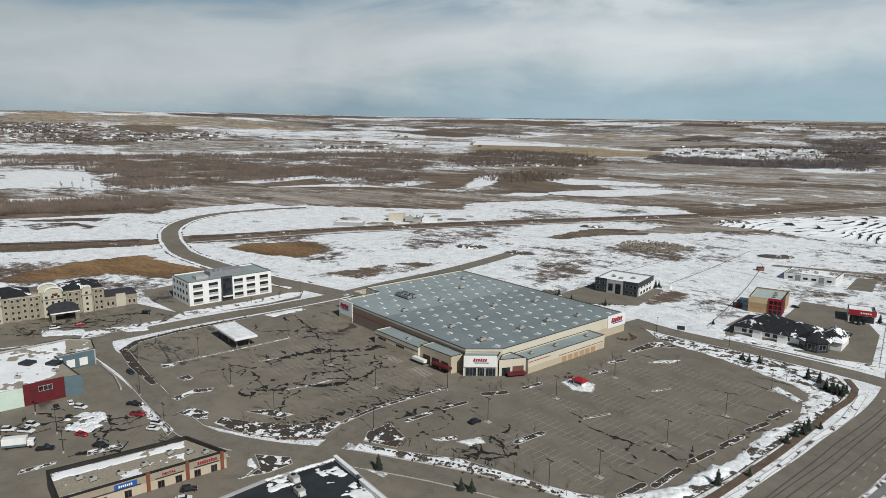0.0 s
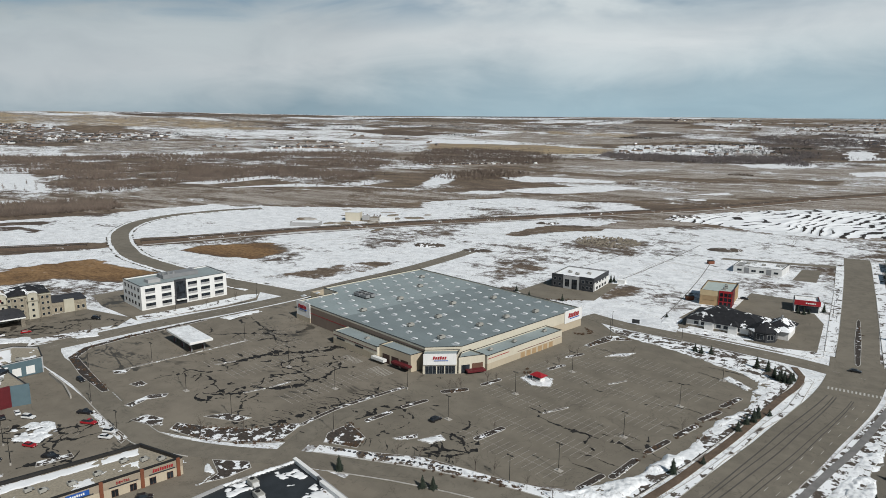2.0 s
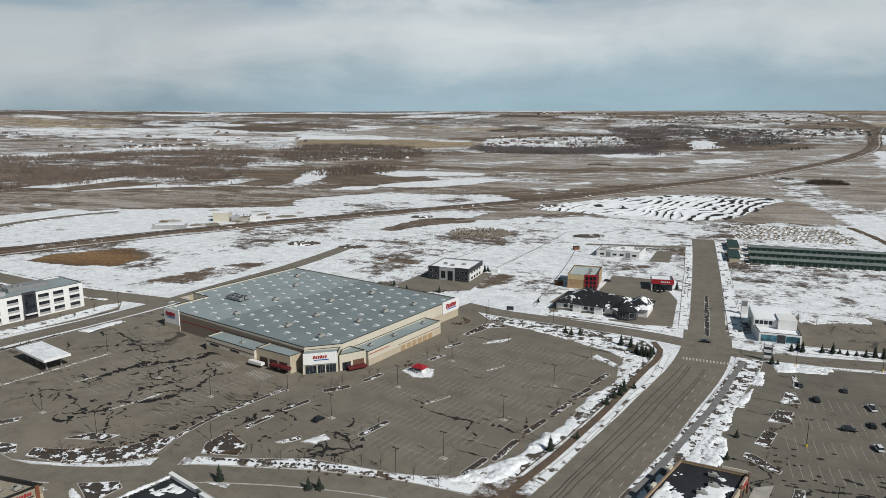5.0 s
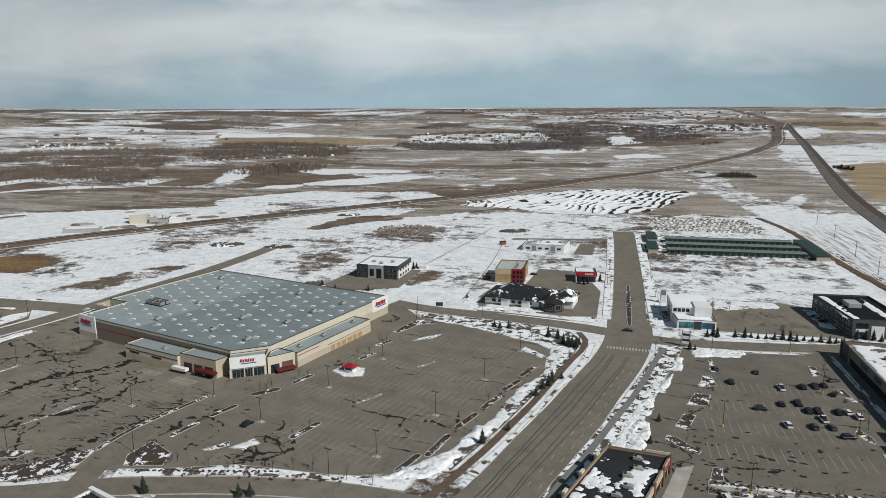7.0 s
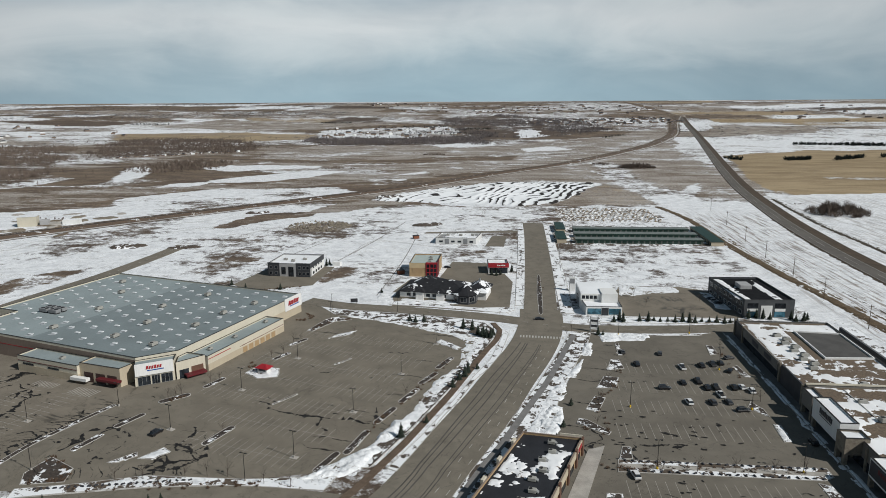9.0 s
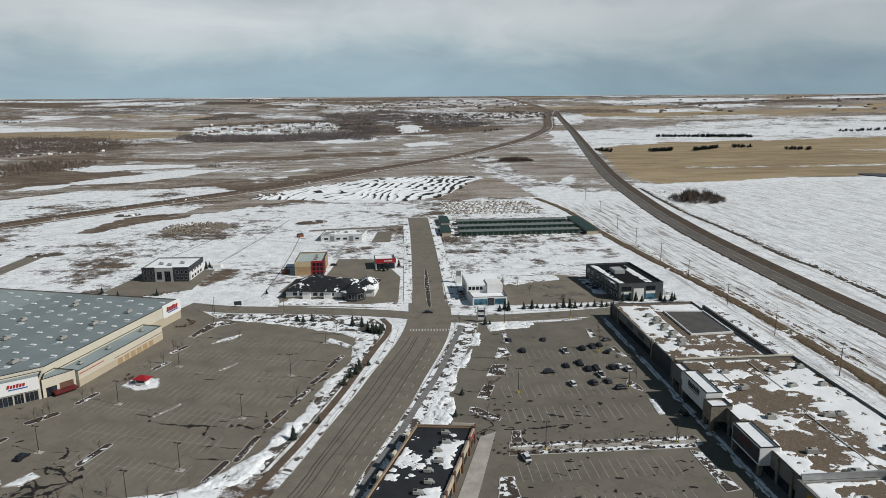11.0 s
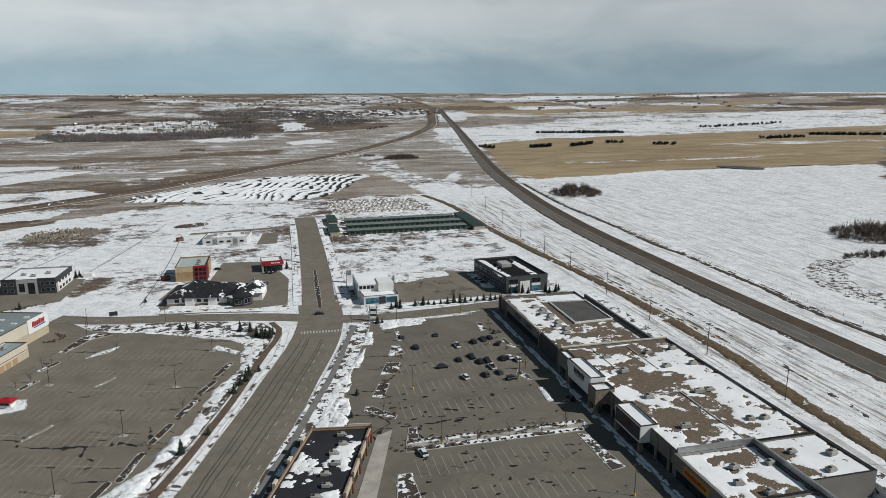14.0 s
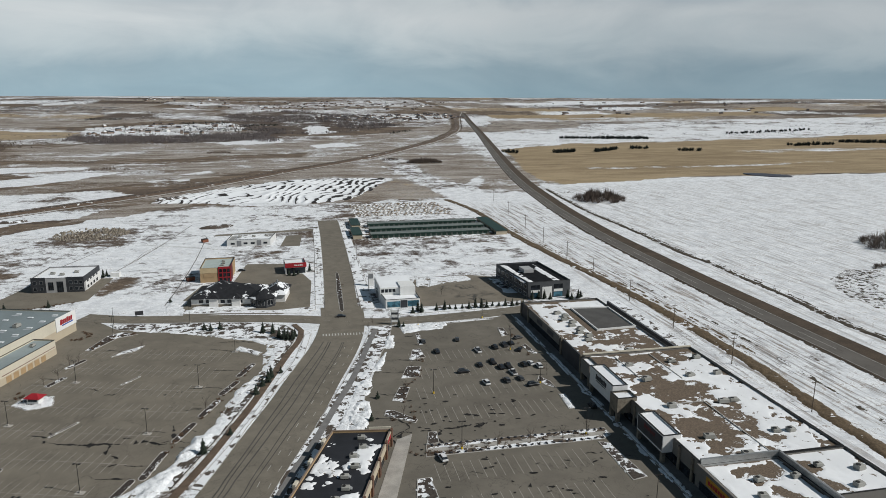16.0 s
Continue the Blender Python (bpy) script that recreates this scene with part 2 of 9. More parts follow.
YELLOW = plain("yellow_paint", (0.65, 0.42, 0.02), 0.6, var=0.2)
ORANGE = plain("orange_brick", (0.165, 0.058, 0.030), 0.75, var=0.2)
TAN = plain("tan_stucco", (0.34, 0.235, 0.13), 0.8, var=0.15)
TEAL = plain("teal_grey_panel", (0.085, 0.13, 0.15), 0.6, var=0.15)
MINT = plain("pale_mint_panel", (0.46, 0.55, 0.48), 0.6, var=0.1)
GREENC = plain("dark_green_metal", (0.012, 0.036, 0.027), 0.5, var=0.25)
STONE = plain("grey_brown_stone", (0.19, 0.165, 0.13), 0.9, var=0.4, big=1.5, small=0.3, bump=0.6)
SHINGLE = plain("dark_shingle", (0.035, 0.036, 0.042), 0.85, var=0.4, big=2.0, small=0.2, bump=0.4)
SHINGLE_SNOW = snowy("shingle_with_snow", (0.013, 0.0135, 0.016), 0.415, 8.0, soft=0.006, fine=2.0)
MEMBRANE = plain("grey_roof_membrane", (0.235, 0.275, 0.28), 0.7, var=0.14, big=14, small=0.8)
MEMBRANE_D = plain("weathered_roof_membrane", (0.175, 0.207, 0.213), 0.7, var=0.14, big=14, small=0.8)
GRAVELROOF = snowy("gravel_roof_with_snow", (0.135, 0.11, 0.083), 0.49, 15.0, soft=0.012)
SANDROOF = snowy("sand_gravel_roof_with_snow", (0.255, 0.225, 0.175), 0.26, 8.0, var=0.15, soft=0.012)
SNOWROOF = snowy("snowed_roof", (0.19, 0.17, 0.14), 0.82, 6.0)
METAL = plain("galvanised_metal", (0.36, 0.365, 0.36), 0.45, metal=0.6, var=0.2)
UNIT = plain("grey_unit_housing", (0.30, 0.295, 0.27), 0.6, var=0.15)
DARKMETAL = plain("dark_metal", (0.03, 0.028, 0.026), 0.5, metal=0.3, var=0.3)
RUBBER = plain("tyre_rubber", (0.015, 0.015, 0.016), 0.9, var=0.2)
WOODPOLE = plain("weathered_wood", (0.10, 0.075, 0.055), 0.9, var=0.3)
BARK = plain("bare_twigs", (0.075, 0.058, 0.048), 0.95, var=0.35, big=1.5)
NEEDLE = plain("spruce_needles", (0.020, 0.028, 0.019), 0.9, var=0.5, big=0.8, small=0.15)
SHRUB = plain("dry_shrub", (0.085, 0.055, 0.036), 0.95, var=0.4, big=0.8)
GLASS = glass("dark_window_glass")
BLUEGLASS = glass("blue_tinted_glass", (0.04, 0.11, 0.15))
SKYLIGHT = plain("skylight_dome", (0.55, 0.57, 0.58), 0.35, var=0.1, big=2.0)
SOLAR = plain("dark_skylight_panel", (0.02, 0.022, 0.026), 0.35, var=0.2)

# ---------------------------------------------------------------- building blocks


def link(name, bm, material, parent=None, label="", smooth=False):
    me = bpy.data.meshes.new(name)
    bm.to_mesh(me)
    bm.free()
    for m in material if isinstance(material, (list, tuple)) else (material,):
        me.materials.append(m)
    if smooth:
        me.polygons.foreach_set("use_smooth", [True] * len(me.polygons))
    ob = new(name, me)
    if parent:
        ob.parent = parent
    if label:
        ob["label"] = label
    return ob


def part(name, bm, material, parent, label="", smooth=False):
    return link(name, bm, material, parent, label, smooth)


def thing(name, label, category, m=None, group="", kind=""):
    ob = new(name)
    ob.empty_display_size = 0.5
    if m is not None:
        ob.matrix_world = m
    return tagged(ob, label, category, group, kind)


def bmnew():
    return bmesh.new()


def face(bm, pts, mi=0):
    f = bm.faces.new([bm.verts.new(p) for p in pts])
    f.material_index = mi
    return f


def box(bm, x0, x1, y0, y1, z0, z1, mi=0, skip=""):
    v = [bm.verts.new((x, y, z)) for z in (z0, z1) for y in (y0, y1) for x in (x0, x1)]
    for key, q in (("b", (0, 2, 3, 1)), ("t", (4, 5, 7, 6)), ("s", (0, 1, 5, 4)), ("n", (2, 6, 7, 3)), ("w", (0, 4, 6, 2)), ("e", (1, 3, 7, 5))):
        if key not in skip:
            bm.faces.new([v[i] for i in q]).material_index = mi
    return v


def boxed(x0, x1, y0, y1, z0, z1, bevel=0.0):
    bm = bmnew()
    box(bm, x0, x1, y0, y1, z0, z1)
    if bevel:
        bmesh.ops.bevel(bm, geom=bm.edges[:], offset=bevel, segments=1, affect="EDGES")
    return bm


def ccw(poly):
    a = sum(p[0] * q[1] - q[0] * p[1] for p, q in zip(poly, poly[1:] + poly[:1]))
    return list(poly) if a > 0 else list(poly)[::-1]


def prism(bm, poly, z0, z1, mi=0, top=None, bottom=False):
    poly = ccw(poly)
    lo, hi = [bm.verts.new((*p[:2], z0)) for p in poly], [bm.verts.new((*p[:2], z1)) for p in poly]
    n = len(poly)
    for i in range(n):
        bm.faces.new((lo[i], lo[(i + 1) % n], hi[(i + 1) % n], hi[i])).material_index = mi
    f = bm.faces.new(hi)
    f.material_index = mi if top is None else top
    if bottom:
        bm.faces.new(lo[::-1]).material_index = mi


def inset(poly, d):
    """The polygon moved inwards by d, edge by edge."""
    poly = ccw(poly)
    n, out = len(poly), []
    for i in range(n):
        a, b, c = Vector(poly[i - 1][:2]), Vector(poly[i][:2]), Vector(poly[(i + 1) % n][:2])
        u, v = (b - a).normalized(), (c - b).normalized()
        nu, nv = Vector((-u.y, u.x)), Vector((-v.y, v.x))
        k = 1 + nu.dot(nv)
        out.append(tuple(b + (nu + nv) * (d / max(k, 0.3))))
    return out


def ring(bm, outer, inner, z0, z1, mi=0):
    """A wall ring between two outlines with the same number of corners."""
    n = len(outer)
    rows = [[bm.verts.new((*p, z)) for p in poly] for poly, z in ((outer, z0), (outer, z1), (inner, z1), (inner, z0))]
    for a, b in zip(rows, rows[1:]):
        for i in range(n):
            bm.faces.new((a[i], a[(i + 1) % n], b[(i + 1) % n], b[i])).material_index = mi


def tube(bm, a, b, ra, rb=None, sides=6, mi=0, cap=True):
    a, b = Vector(a), Vector(b)
    rb = ra if rb is None else rb
    d = (b - a).normalized()
    s = d.orthogonal().normalized()
    t = d.cross(s)
    rings = []
    for p, r in ((a, ra), (b, rb)):
        rings.append([bm.verts.new(p + (s * math.cos(k * math.tau / sides) + t * math.sin(k * math.tau / sides)) * r) for k in range(sides)])
    for i in range(sides):
        bm.faces.new((rings[0][i], rings[0][(i + 1) % sides], rings[1][(i + 1) % sides], rings[1][i])).material_index = mi
    if cap:
        bm.faces.new(rings[1]).material_index = mi
        bm.faces.new(rings[0][::-1]).material_index = mi


def smooth_line(pts, step=6.0, closed=False):
    """A Catmull-Rom line through a few plan points."""
    P = [Vector(p) for p in pts]
    n, out = len(P), []
    for i in range(n if closed else n - 1):
        if closed:
            p0, p1, p2, p3 = P[i - 1], P[i], P[(i + 1) % n], P[(i + 2) % n]
        else:
            p0, p1, p2, p3 = P[max(i - 1, 0)], P[i], P[i + 1], P[min(i + 2, n - 1)]
        k = max(1, int((p2 - p1).length / step))
        for j in range(k):
            t = j / k
            out.append(0.5 * (2 * p1 + (p2 - p0) * t + (2 * p0 - 5 * p1 + 4 * p2 - p3) * t * t + (3 * p1 - p0 - 3 * p2 + p3) * t ** 3))
    if not closed:
        out.append(P[-1])
    return [tuple(p) for p in out]


def sides_of(line, offset):
    """The line moved to its right by offset."""
    out = []
    for i, p in enumerate(line):
        a, b = Vector(line[max(i - 1, 0)][:2]), Vector(line[min(i + 1, len(line) - 1)][:2])
        d = (b - a).normalized()
        out.append((p[0] + d.y * offset, p[1] - d.x * offset))
    return out


def ribbon(bm, line, w0, w1, z, thick=0.12, mi=0, height=None):
    """A band along a line, from w0 to w1 metres to its right, with real thickness."""
    a, b = sides_of(line, w0), sides_of(line, w1)
    zz = [z + (height(*p[:2]) if height else 0.0) for p in line]
    A, B = [bm.verts.new((*p, h)) for p, h in zip(a, zz)], [bm.verts.new((*p, h)) for p, h in zip(b, zz)]
    A0, B0 = [bm.verts.new((*p, h - thick)) for p, h in zip(a, zz)], [bm.verts.new((*p, h - thick)) for p, h in zip(b, zz)]
    for i in range(len(line) - 1):
        for q in ((A[i], B[i], B[i + 1], A[i + 1]), (A0[i], A[i], A[i + 1], A0[i + 1]), (B[i], B0[i], B0[i + 1], B[i + 1])):
            bm.faces.new(q).material_index = mi
    for q in ((A0[0], B0[0], B[0], A[0]), (A[-1], B[-1], B0[-1], A0[-1])):
        bm.faces.new(q).material_index = mi


def dashes(bm, line, offset, width, z, on, off):
    pts = sides_of(line, offset)
    run, drawn = 0.0, 0.0
    for p, q in zip(pts, pts[1:]):
        a, b = Vector(p), Vector(q)
        length = (b - a).length
        s = 0.0
        while s < length:
            phase = run % (on + off)
            if phase < on:
                e = min(length, s + on - phase)
                c, d = a.lerp(b, s / length), a.lerp(b, e / length)
                u = (b - a).normalized()
                w = Vector((u.y, -u.x)) * width / 2
                face(bm, [(*(c - w), z), (*(c + w), z), (*(d + w), z), (*(d - w), z)])
            else:
                e = min(length, s + on + off - phase)
            e = max(e, s + 0.05)
            run += e - s
            s = e


def wobble(poly, amount, step=1.6, seed=0.0, scale=4.0):
    """A closed outline, resampled and made uneven."""
    out = []
    n = len(poly)
    for i in range(n):
        a, b = Vector(poly[i][:2]), Vector(poly[(i + 1) % n][:2])
        k = max(1, int((b - a).length / step))
        for j in range(k):
            p = a.lerp(b, j / k)
            q = noise.noise_vector((p.x / scale, p.y / scale, seed))
            out.append((p.x + q.x * amount, p.y + q.y * amount))
    return out


def mound(poly, height, z=0.0, seed=0.0, edge=1.2, amount=0.9, scale=4.0, step=0.6, cover=None, patch=9.0, bare=()):
    """A low lumpy heap over an outline; with cover, only patches of it, as thawing leaves them."""
    poly = ccw(poly)
    px, py = np.array([p[0] for p in poly], float), np.array([p[1] for p in poly], float)
    gx, gy = np.meshgrid(np.arange(px.min() - amount - 1, px.max() + amount + 1, step), np.arange(py.min() - amount - 1, py.max() + amount + 1, step))

    def signed(outline):
        d = np.full(gx.shape, 1e9)
        for (x0, y0), (x1, y1) in zip(outline, outline[1:] + outline[:1]):
            ex, ey = x1 - x0, y1 - y0
            t = np.clip(((gx - x0) * ex + (gy - y0) * ey) / max(ex * ex + ey * ey, 1e-9), 0, 1)
            d = np.minimum(d, np.hypot(gx - x0 - t * ex, gy - y0 - t * ey))
        return np.where(inside(gx, gy, outline) > 0, d, -d)

    d = signed([tuple(p[:2]) for p in poly])
    f = d + (fbm(gx, gy, scale, seed, 4) - 0.5) * 2.6 * amount
    if cover is not None:
        f = np.minimum(f, (0.62 * fbm(gx, gy, patch, seed + 3, 4) + 0.38 * fbm(gx, gy, patch * 0.22, seed + 13, 4) - 1 + cover) * patch * 1.2)
    for outline in bare:
        f = np.minimum(f, (fbm(gx, gy, 5.0, seed + 21, 5) - 0.5) * 11 - signed(list(outline)))
    h = height * (1 - np.exp(-np.maximum(f, 0) / edge)) * (0.5 + 1.0 * fbm(gx, gy, 2.4, seed + 7, 3))
    h = np.where(f > 0, h + 0.012, -0.10)
    keep = (f[:-1, :-1] > 0) | (f[1:, :-1] > 0) | (f[:-1, 1:] > 0) | (f[1:, 1:] > 0)
    bm = bmnew()
    made = {}

    def at(i, j):
        if (i, j) not in made:
            made[(i, j)] = bm.verts.new((gx[i, j], gy[i, j], z + h[i, j]))
        return made[(i, j)]

    for i, j in zip(*np.nonzero(keep)):
        bm.faces.new((at(i, j), at(i, j + 1), at(i + 1, j + 1), at(i + 1, j)))
    return bm


def pieces(bm, least=4):
    """The separate patches of a mesh, one mesh each; the smallest crumbs are left out."""
    seen, out = set(), []
    bm.faces.index_update()
    for f in bm.faces:
        if f.index in seen:
            continue
        stack, group = [f], []
        seen.add(f.index)
        while stack:
            q = stack.pop()
            group.append(q)
            for e in q.edges:
                for r in e.link_faces:
                    if r.index not in seen:
                        seen.add(r.index)
                        stack.append(r)
        if len(group) >= least:
            one, made = bmnew(), {}
            for q in group:
                for v in q.verts:
                    if v not in made:
                        made[v] = one.verts.new(v.co)
                one.faces.new([made[v] for v in q.verts])
            out.append(one)
    bm.free()
    return out


def around(cx, cy, rx, ry, turn=0.0, n=16):
    c, s = math.cos(radians(turn)), math.sin(radians(turn))
    out = []
    for k in range(n):
        u, v = rx * math.cos(k * math.tau / n), ry * math.sin(k * math.tau / n)
        out.append((cx + u * c - v * s, cy + u * s + v * c))
    return out


def strip_along(line, w0, w1):
    return sides_of(smooth_line(line, 4), w0) + sides_of(smooth_line(line, 4), w1)[::-1]


def strip_poly(line, w0, w1):
    return sides_of(line, w0) + sides_of(line, w1)[::-1]

# ---------------------------------------------------------------- the ground, one sheet to the horizon
LATTICE = np.random.RandomState(7).rand(256, 256)


def vnoise(x, y, size, seed=0):
    x, y = x / size + seed * 17.3, y / size + seed * 9.1
    i, j = np.floor(x).astype(int), np.floor(y).astype(int)
    f, g = x - i, y - j
    f, g = f * f * (3 - 2 * f), g * g * (3 - 2 * g)
    at = lambda a, b: LATTICE[a % 256, b % 256]
    return (at(i, j) * (1 - f) + at(i + 1, j) * f) * (1 - g) + (at(i, j + 1) * (1 - f) + at(i + 1, j + 1) * f) * g


def fbm(x, y, size, seed=0, octaves=4):
    return sum(vnoise(x, y, size / 2 ** k, seed + k) * 0.5 ** k for k in range(octaves)) / sum(0.5 ** k for k in range(octaves))


def sstep(v, lo, hi):
    t = np.clip((v - lo) / (hi - lo), 0, 1)
    return t * t * (3 - 2 * t)


def hill(x, y):
    """The height of the land: flat near by, a shallow valley, then a long rise to the horizon."""
    r = np.hypot(x, y)
    az = np.degrees(np.arctan2(x, y))
    rise = (80.0 + 22.0 * sstep(-az, 34, 54)) * sstep(r, 1900, 4750)
    roll = (fbm(x, y, 1100.0, 3) - 0.5) * 16 * sstep(r, 1700, 3600)
    return rise + roll * (1 - 0.75 * sstep(r, 3900, 4700))


RAIL = [(-760, 60), (-592, 262), (-510, 350), (-439, 463), (-352, 577), (-250, 693), (-125, 838), (-20, 1000), (108, 1184), (240, 1442), (340, 1672), (473, 2076), (593, 2591), (700, 3000)]
HWY = [(202, -900), (223, 0), (226, 204), (225.5, 290), (226.3, 382), (229.5, 482), (234.5, 550), (248, 670), (288, 915), (398, 1430), (470, 1760), (545, 2120), (628, 2566), (700, 2950)]


def line_x(line, y):
    return np.interp(y, [p[1] for p in line], [p[0] for p in line])


def blob(x, y, cx, cy, rx, ry, turn=0.0):
    c, s = math.cos(radians(turn)), math.sin(radians(turn))
    u, v = (x - cx) * c + (y - cy) * s, -(x - cx) * s + (y - cy) * c
    return np.hypot(u / rx, v / ry)


def spacing(lo, core0, core1, hi, step, growth=1.09):
    mid = list(np.arange(core0, core1 + 1e-6, step))
    out, d, v = [], step, core0
    while v > lo:
        d *= growth
        v -= d
        out.append(max(v, lo))
    left = out[::-1]
    out, d, v = [], step, core1
    while v < hi:
        d *= growth
        v += d
        out.append(min(v, hi))
    return np.array(left + mid + out)


GX, GY = np.meshgrid(spacing(-5400, -760, 420, 5400, 5.0, 1.022), spacing(-5400, 100, 1200, 5400, 5.0, 1.022))
GZ = hill(GX, GY)


def inside(x, y, poly):
    hit = np.zeros(x.shape, bool)
    for (x0, y0), (x1, y1) in zip(poly, poly[1:] + poly[:1]):
        if y0 != y1:
            hit ^= ((y0 > y) != (y1 > y)) & (x < (x1 - x0) * (y - y0) / (y1 - y0) + x0)
    return hit.astype(float)


WOODS = [(-1775, 806), (-1531, 1091), (-1350, 1187), (-1293, 1370), (-1181, 1544), (-1010, 1489), (-840, 1261), (-779, 1110), (-865, 1076), (-922, 976), (-1032, 852), (-1153, 820), (-1387, 627)]
WOODS_LOW = [(-1247, 725), (-1120, 796), (-1063, 878), (-932, 986), (-756, 1078), (-624, 881), (-663, 798), (-789, 834), (-888, 755), (-920, 683), (-850, 594), (-904, 551), (-1001, 584)]
WOODS_ROW = [(-862, 386), (-821, 442), (-752, 516), (-676, 470), (-709, 399), (-761, 340)]
WOODS_EDGE = [(-1775, 806), (-1275, 1351), (-1137, 1203), (-1620, 735)]
WOODS_VALLEY = [(-1046, 1731), (-923, 1843), (-743, 1815), (-561, 1575), (-560, 1365), (-666, 1404), (-733, 1290), (-752, 1220)]
WOODS_GREY = [(-538, 1883), (-339, 1846), (-132, 1940), (-41, 2029), (-45, 1640), (-244, 1624), (-378, 1613), (-451, 1627)]
WOODS_FAR = [(-262, 2824), (-91, 3150), (122, 2910), (315, 2488), (303, 2253), (147, 1988), (23, 1925), (-87, 1971), (-175, 2293)]
SETTLE = [(-617, 2230), (-512, 2361), (-250, 2483), (-117, 2240), (-9, 2085), (-130, 1914), (-411, 1895), (-529, 1911)]
HOUSES = [(-3073, 1407), (-2837, 1700), (-2433, 1591), (-2175, 1831), (-1958, 1623), (-2047, 1377), (-2146, 1208), (-2221, 1012)]
HEAP = [(-143, 726), (-124, 783), (-83, 829), (-16, 895), (56, 904), (111, 899), (80, 791), (45, 718), (11, 698), (-65, 715)]
BUMPS = [(47, 657), (100, 711), (136, 670), (134, 620), (52, 590)]


ZONES = []


def zone(snow, kind, *outline):
    """A field of its own: snow cover, kind of ground, outline on the plan."""
    ZONES.append((snow, kind, list(outline)))


zone(0.22, 0.82, (-3750, 1721), (-3255, 2332), (-2390, 2535), (-2109, 2236), (-2351, 2042), (-2679, 1916), (-3180, 1456))  # far straw
zone(0.42, 0.3, (-3073, 1407), (-2837, 1700), (-2433, 1591), (-2175, 1831), (-1958, 1623), (-2047, 1377), (-2146, 1208), (-2221, 1012))  # houses
zone(0.54, 0.55, (-2221, 1012), (-2043, 1166), (-1843, 1315), (-1571, 1086), (-1815, 824))  # white slope
zone(0.34, 0.64, (-2094, 1367), (-1719, 1822), (-1402, 1864), (-1301, 1730), (-1442, 1527), (-1472, 1315), (-1550, 1105), (-1753, 1077))  # tan slope
zone(0.52, 0.6, (-2399, 1991), (-1936, 2333), (-1628, 2165), (-1474, 1960), (-1762, 1867), (-2103, 1798))  # snow slope
zone(0.56, 0.6, (-1567, 2049), (-1259, 2142), (-942, 2208), (-914, 2052), (-1137, 1799), (-1301, 1730))  # snow slope b
zone(0.36, 0.56, (-1927, 3265), (-1173, 3314), (-796, 3412), (-306, 3035), (-285, 2824), (-702, 3004), (-1028, 2900), (-1405, 2820), (-1660, 2807))  # dark far woods
zone(0.36, 0.56, (-3003, 2816), (-2580, 3010), (-2127, 3133), (-1814, 3322), (-1648, 3020), (-2295, 2677), (-2730, 2560))  # dark far woods b
zone(0.85, 0.5, (-1390, 2790), (-1088, 2855), (-1032, 2708), (-1201, 2598))  # far snow a
zone(0.8, 0.5, (-1327, 2238), (-1065, 2213), (-920, 2155), (-1200, 2022))  # far snow b
zone(0.25, 0.64, (-1195, 2807), (-764, 2680), (-360, 2692), (-659, 2309), (-905, 2216), (-1232, 2380))  # far fields
zone(0.02, 0.84, (-1200, 2022), (-873, 2136), (-582, 2040), (-539, 1831), (-763, 1712), (-1043, 1754))  # green tan field
zone(0.27, 0.30, (-1775, 806), (-1531, 1091), (-1350, 1187), (-1293, 1370), (-1181, 1544), (-1010, 1489), (-840, 1261), (-779, 1110), (-865, 1076), (-922, 976), (-1032, 852), (-1153, 820), (-1387, 627))  # river woods
zone(0.32, 0.32, (-1247, 725), (-1120, 796), (-1063, 878), (-932, 986), (-756, 1078), (-624, 881), (-663, 798), (-789, 834), (-888, 755), (-920, 683), (-850, 594), (-904, 551), (-1001, 584))  # river woods low
zone(0.3, 0.3, (-1046, 1731), (-923, 1843), (-743, 1815), (-561, 1575), (-560, 1365), (-666, 1404), (-733, 1290), (-752, 1220))  # valley woods
zone(0.60, 0.56, (-617, 2230), (-512, 2361), (-250, 2483), (-117, 2240), (-9, 2085), (-130, 1914), (-411, 1895), (-529, 1911))  # settlement
zone(0.25, 0.2, (-538, 1883), (-339, 1846), (-132, 1940), (-41, 2029), (-45, 1640), (-244, 1624), (-378, 1613), (-451, 1627))  # grey woods
zone(0.25, 0.2, (-262, 2824), (-91, 3150), (122, 2910), (315, 2488), (303, 2253), (147, 1988), (23, 1925), (-87, 1971), (-175, 2293))  # far grey woods
zone(0.9, 0.5, (26, 2245), (81, 2326), (113, 1986), (37, 1900))  # river ice
zone(0.24, 0.66, (-484, 1358), (-453, 1585), (-32, 1622), (248, 1941), (538, 2405), (393, 1677), (209, 1248), (14, 1070), (-142, 945), (-279, 914), (-405, 1079))  # plain
zone(0.97, 0.4, (-1287, 581), (-1311, 640), (-1200, 681), (-921, 539), (-1007, 528), (-1037, 466))  # flat snow west
zone(0.26, 0.54, (-1030, 463), (-903, 534), (-831, 685), (-586, 779), (-370, 876), (-352, 833), (-490, 652), (-596, 554), (-674, 462), (-809, 361))  # brown belt
zone(0.1, 0.72, (-696, 659), (-560, 746), (-515, 674), (-572, 604), (-615, 572))  # tan belt
zone(0.04, 0.42, (-605, 833), (-619, 981), (-547, 952), (-537, 836))  # red grass
zone(0.62, 0.46, (-911, 409), (-798, 516), (-763, 493), (-862, 386))  # frost strip
zone(0.92, 0.4, (-872, 709), (-860, 790), (-846, 895), (-809, 856), (-812, 723))  # snow strip a
zone(0.92, 0.4, (-767, 704), (-711, 801), (-595, 820), (-683, 770))  # snow strip b
zone(0.95, 0.4, (-555, 910), (-612, 1056), (-607, 1107), (-548, 1007), (-525, 944), (-531, 885))  # river snow
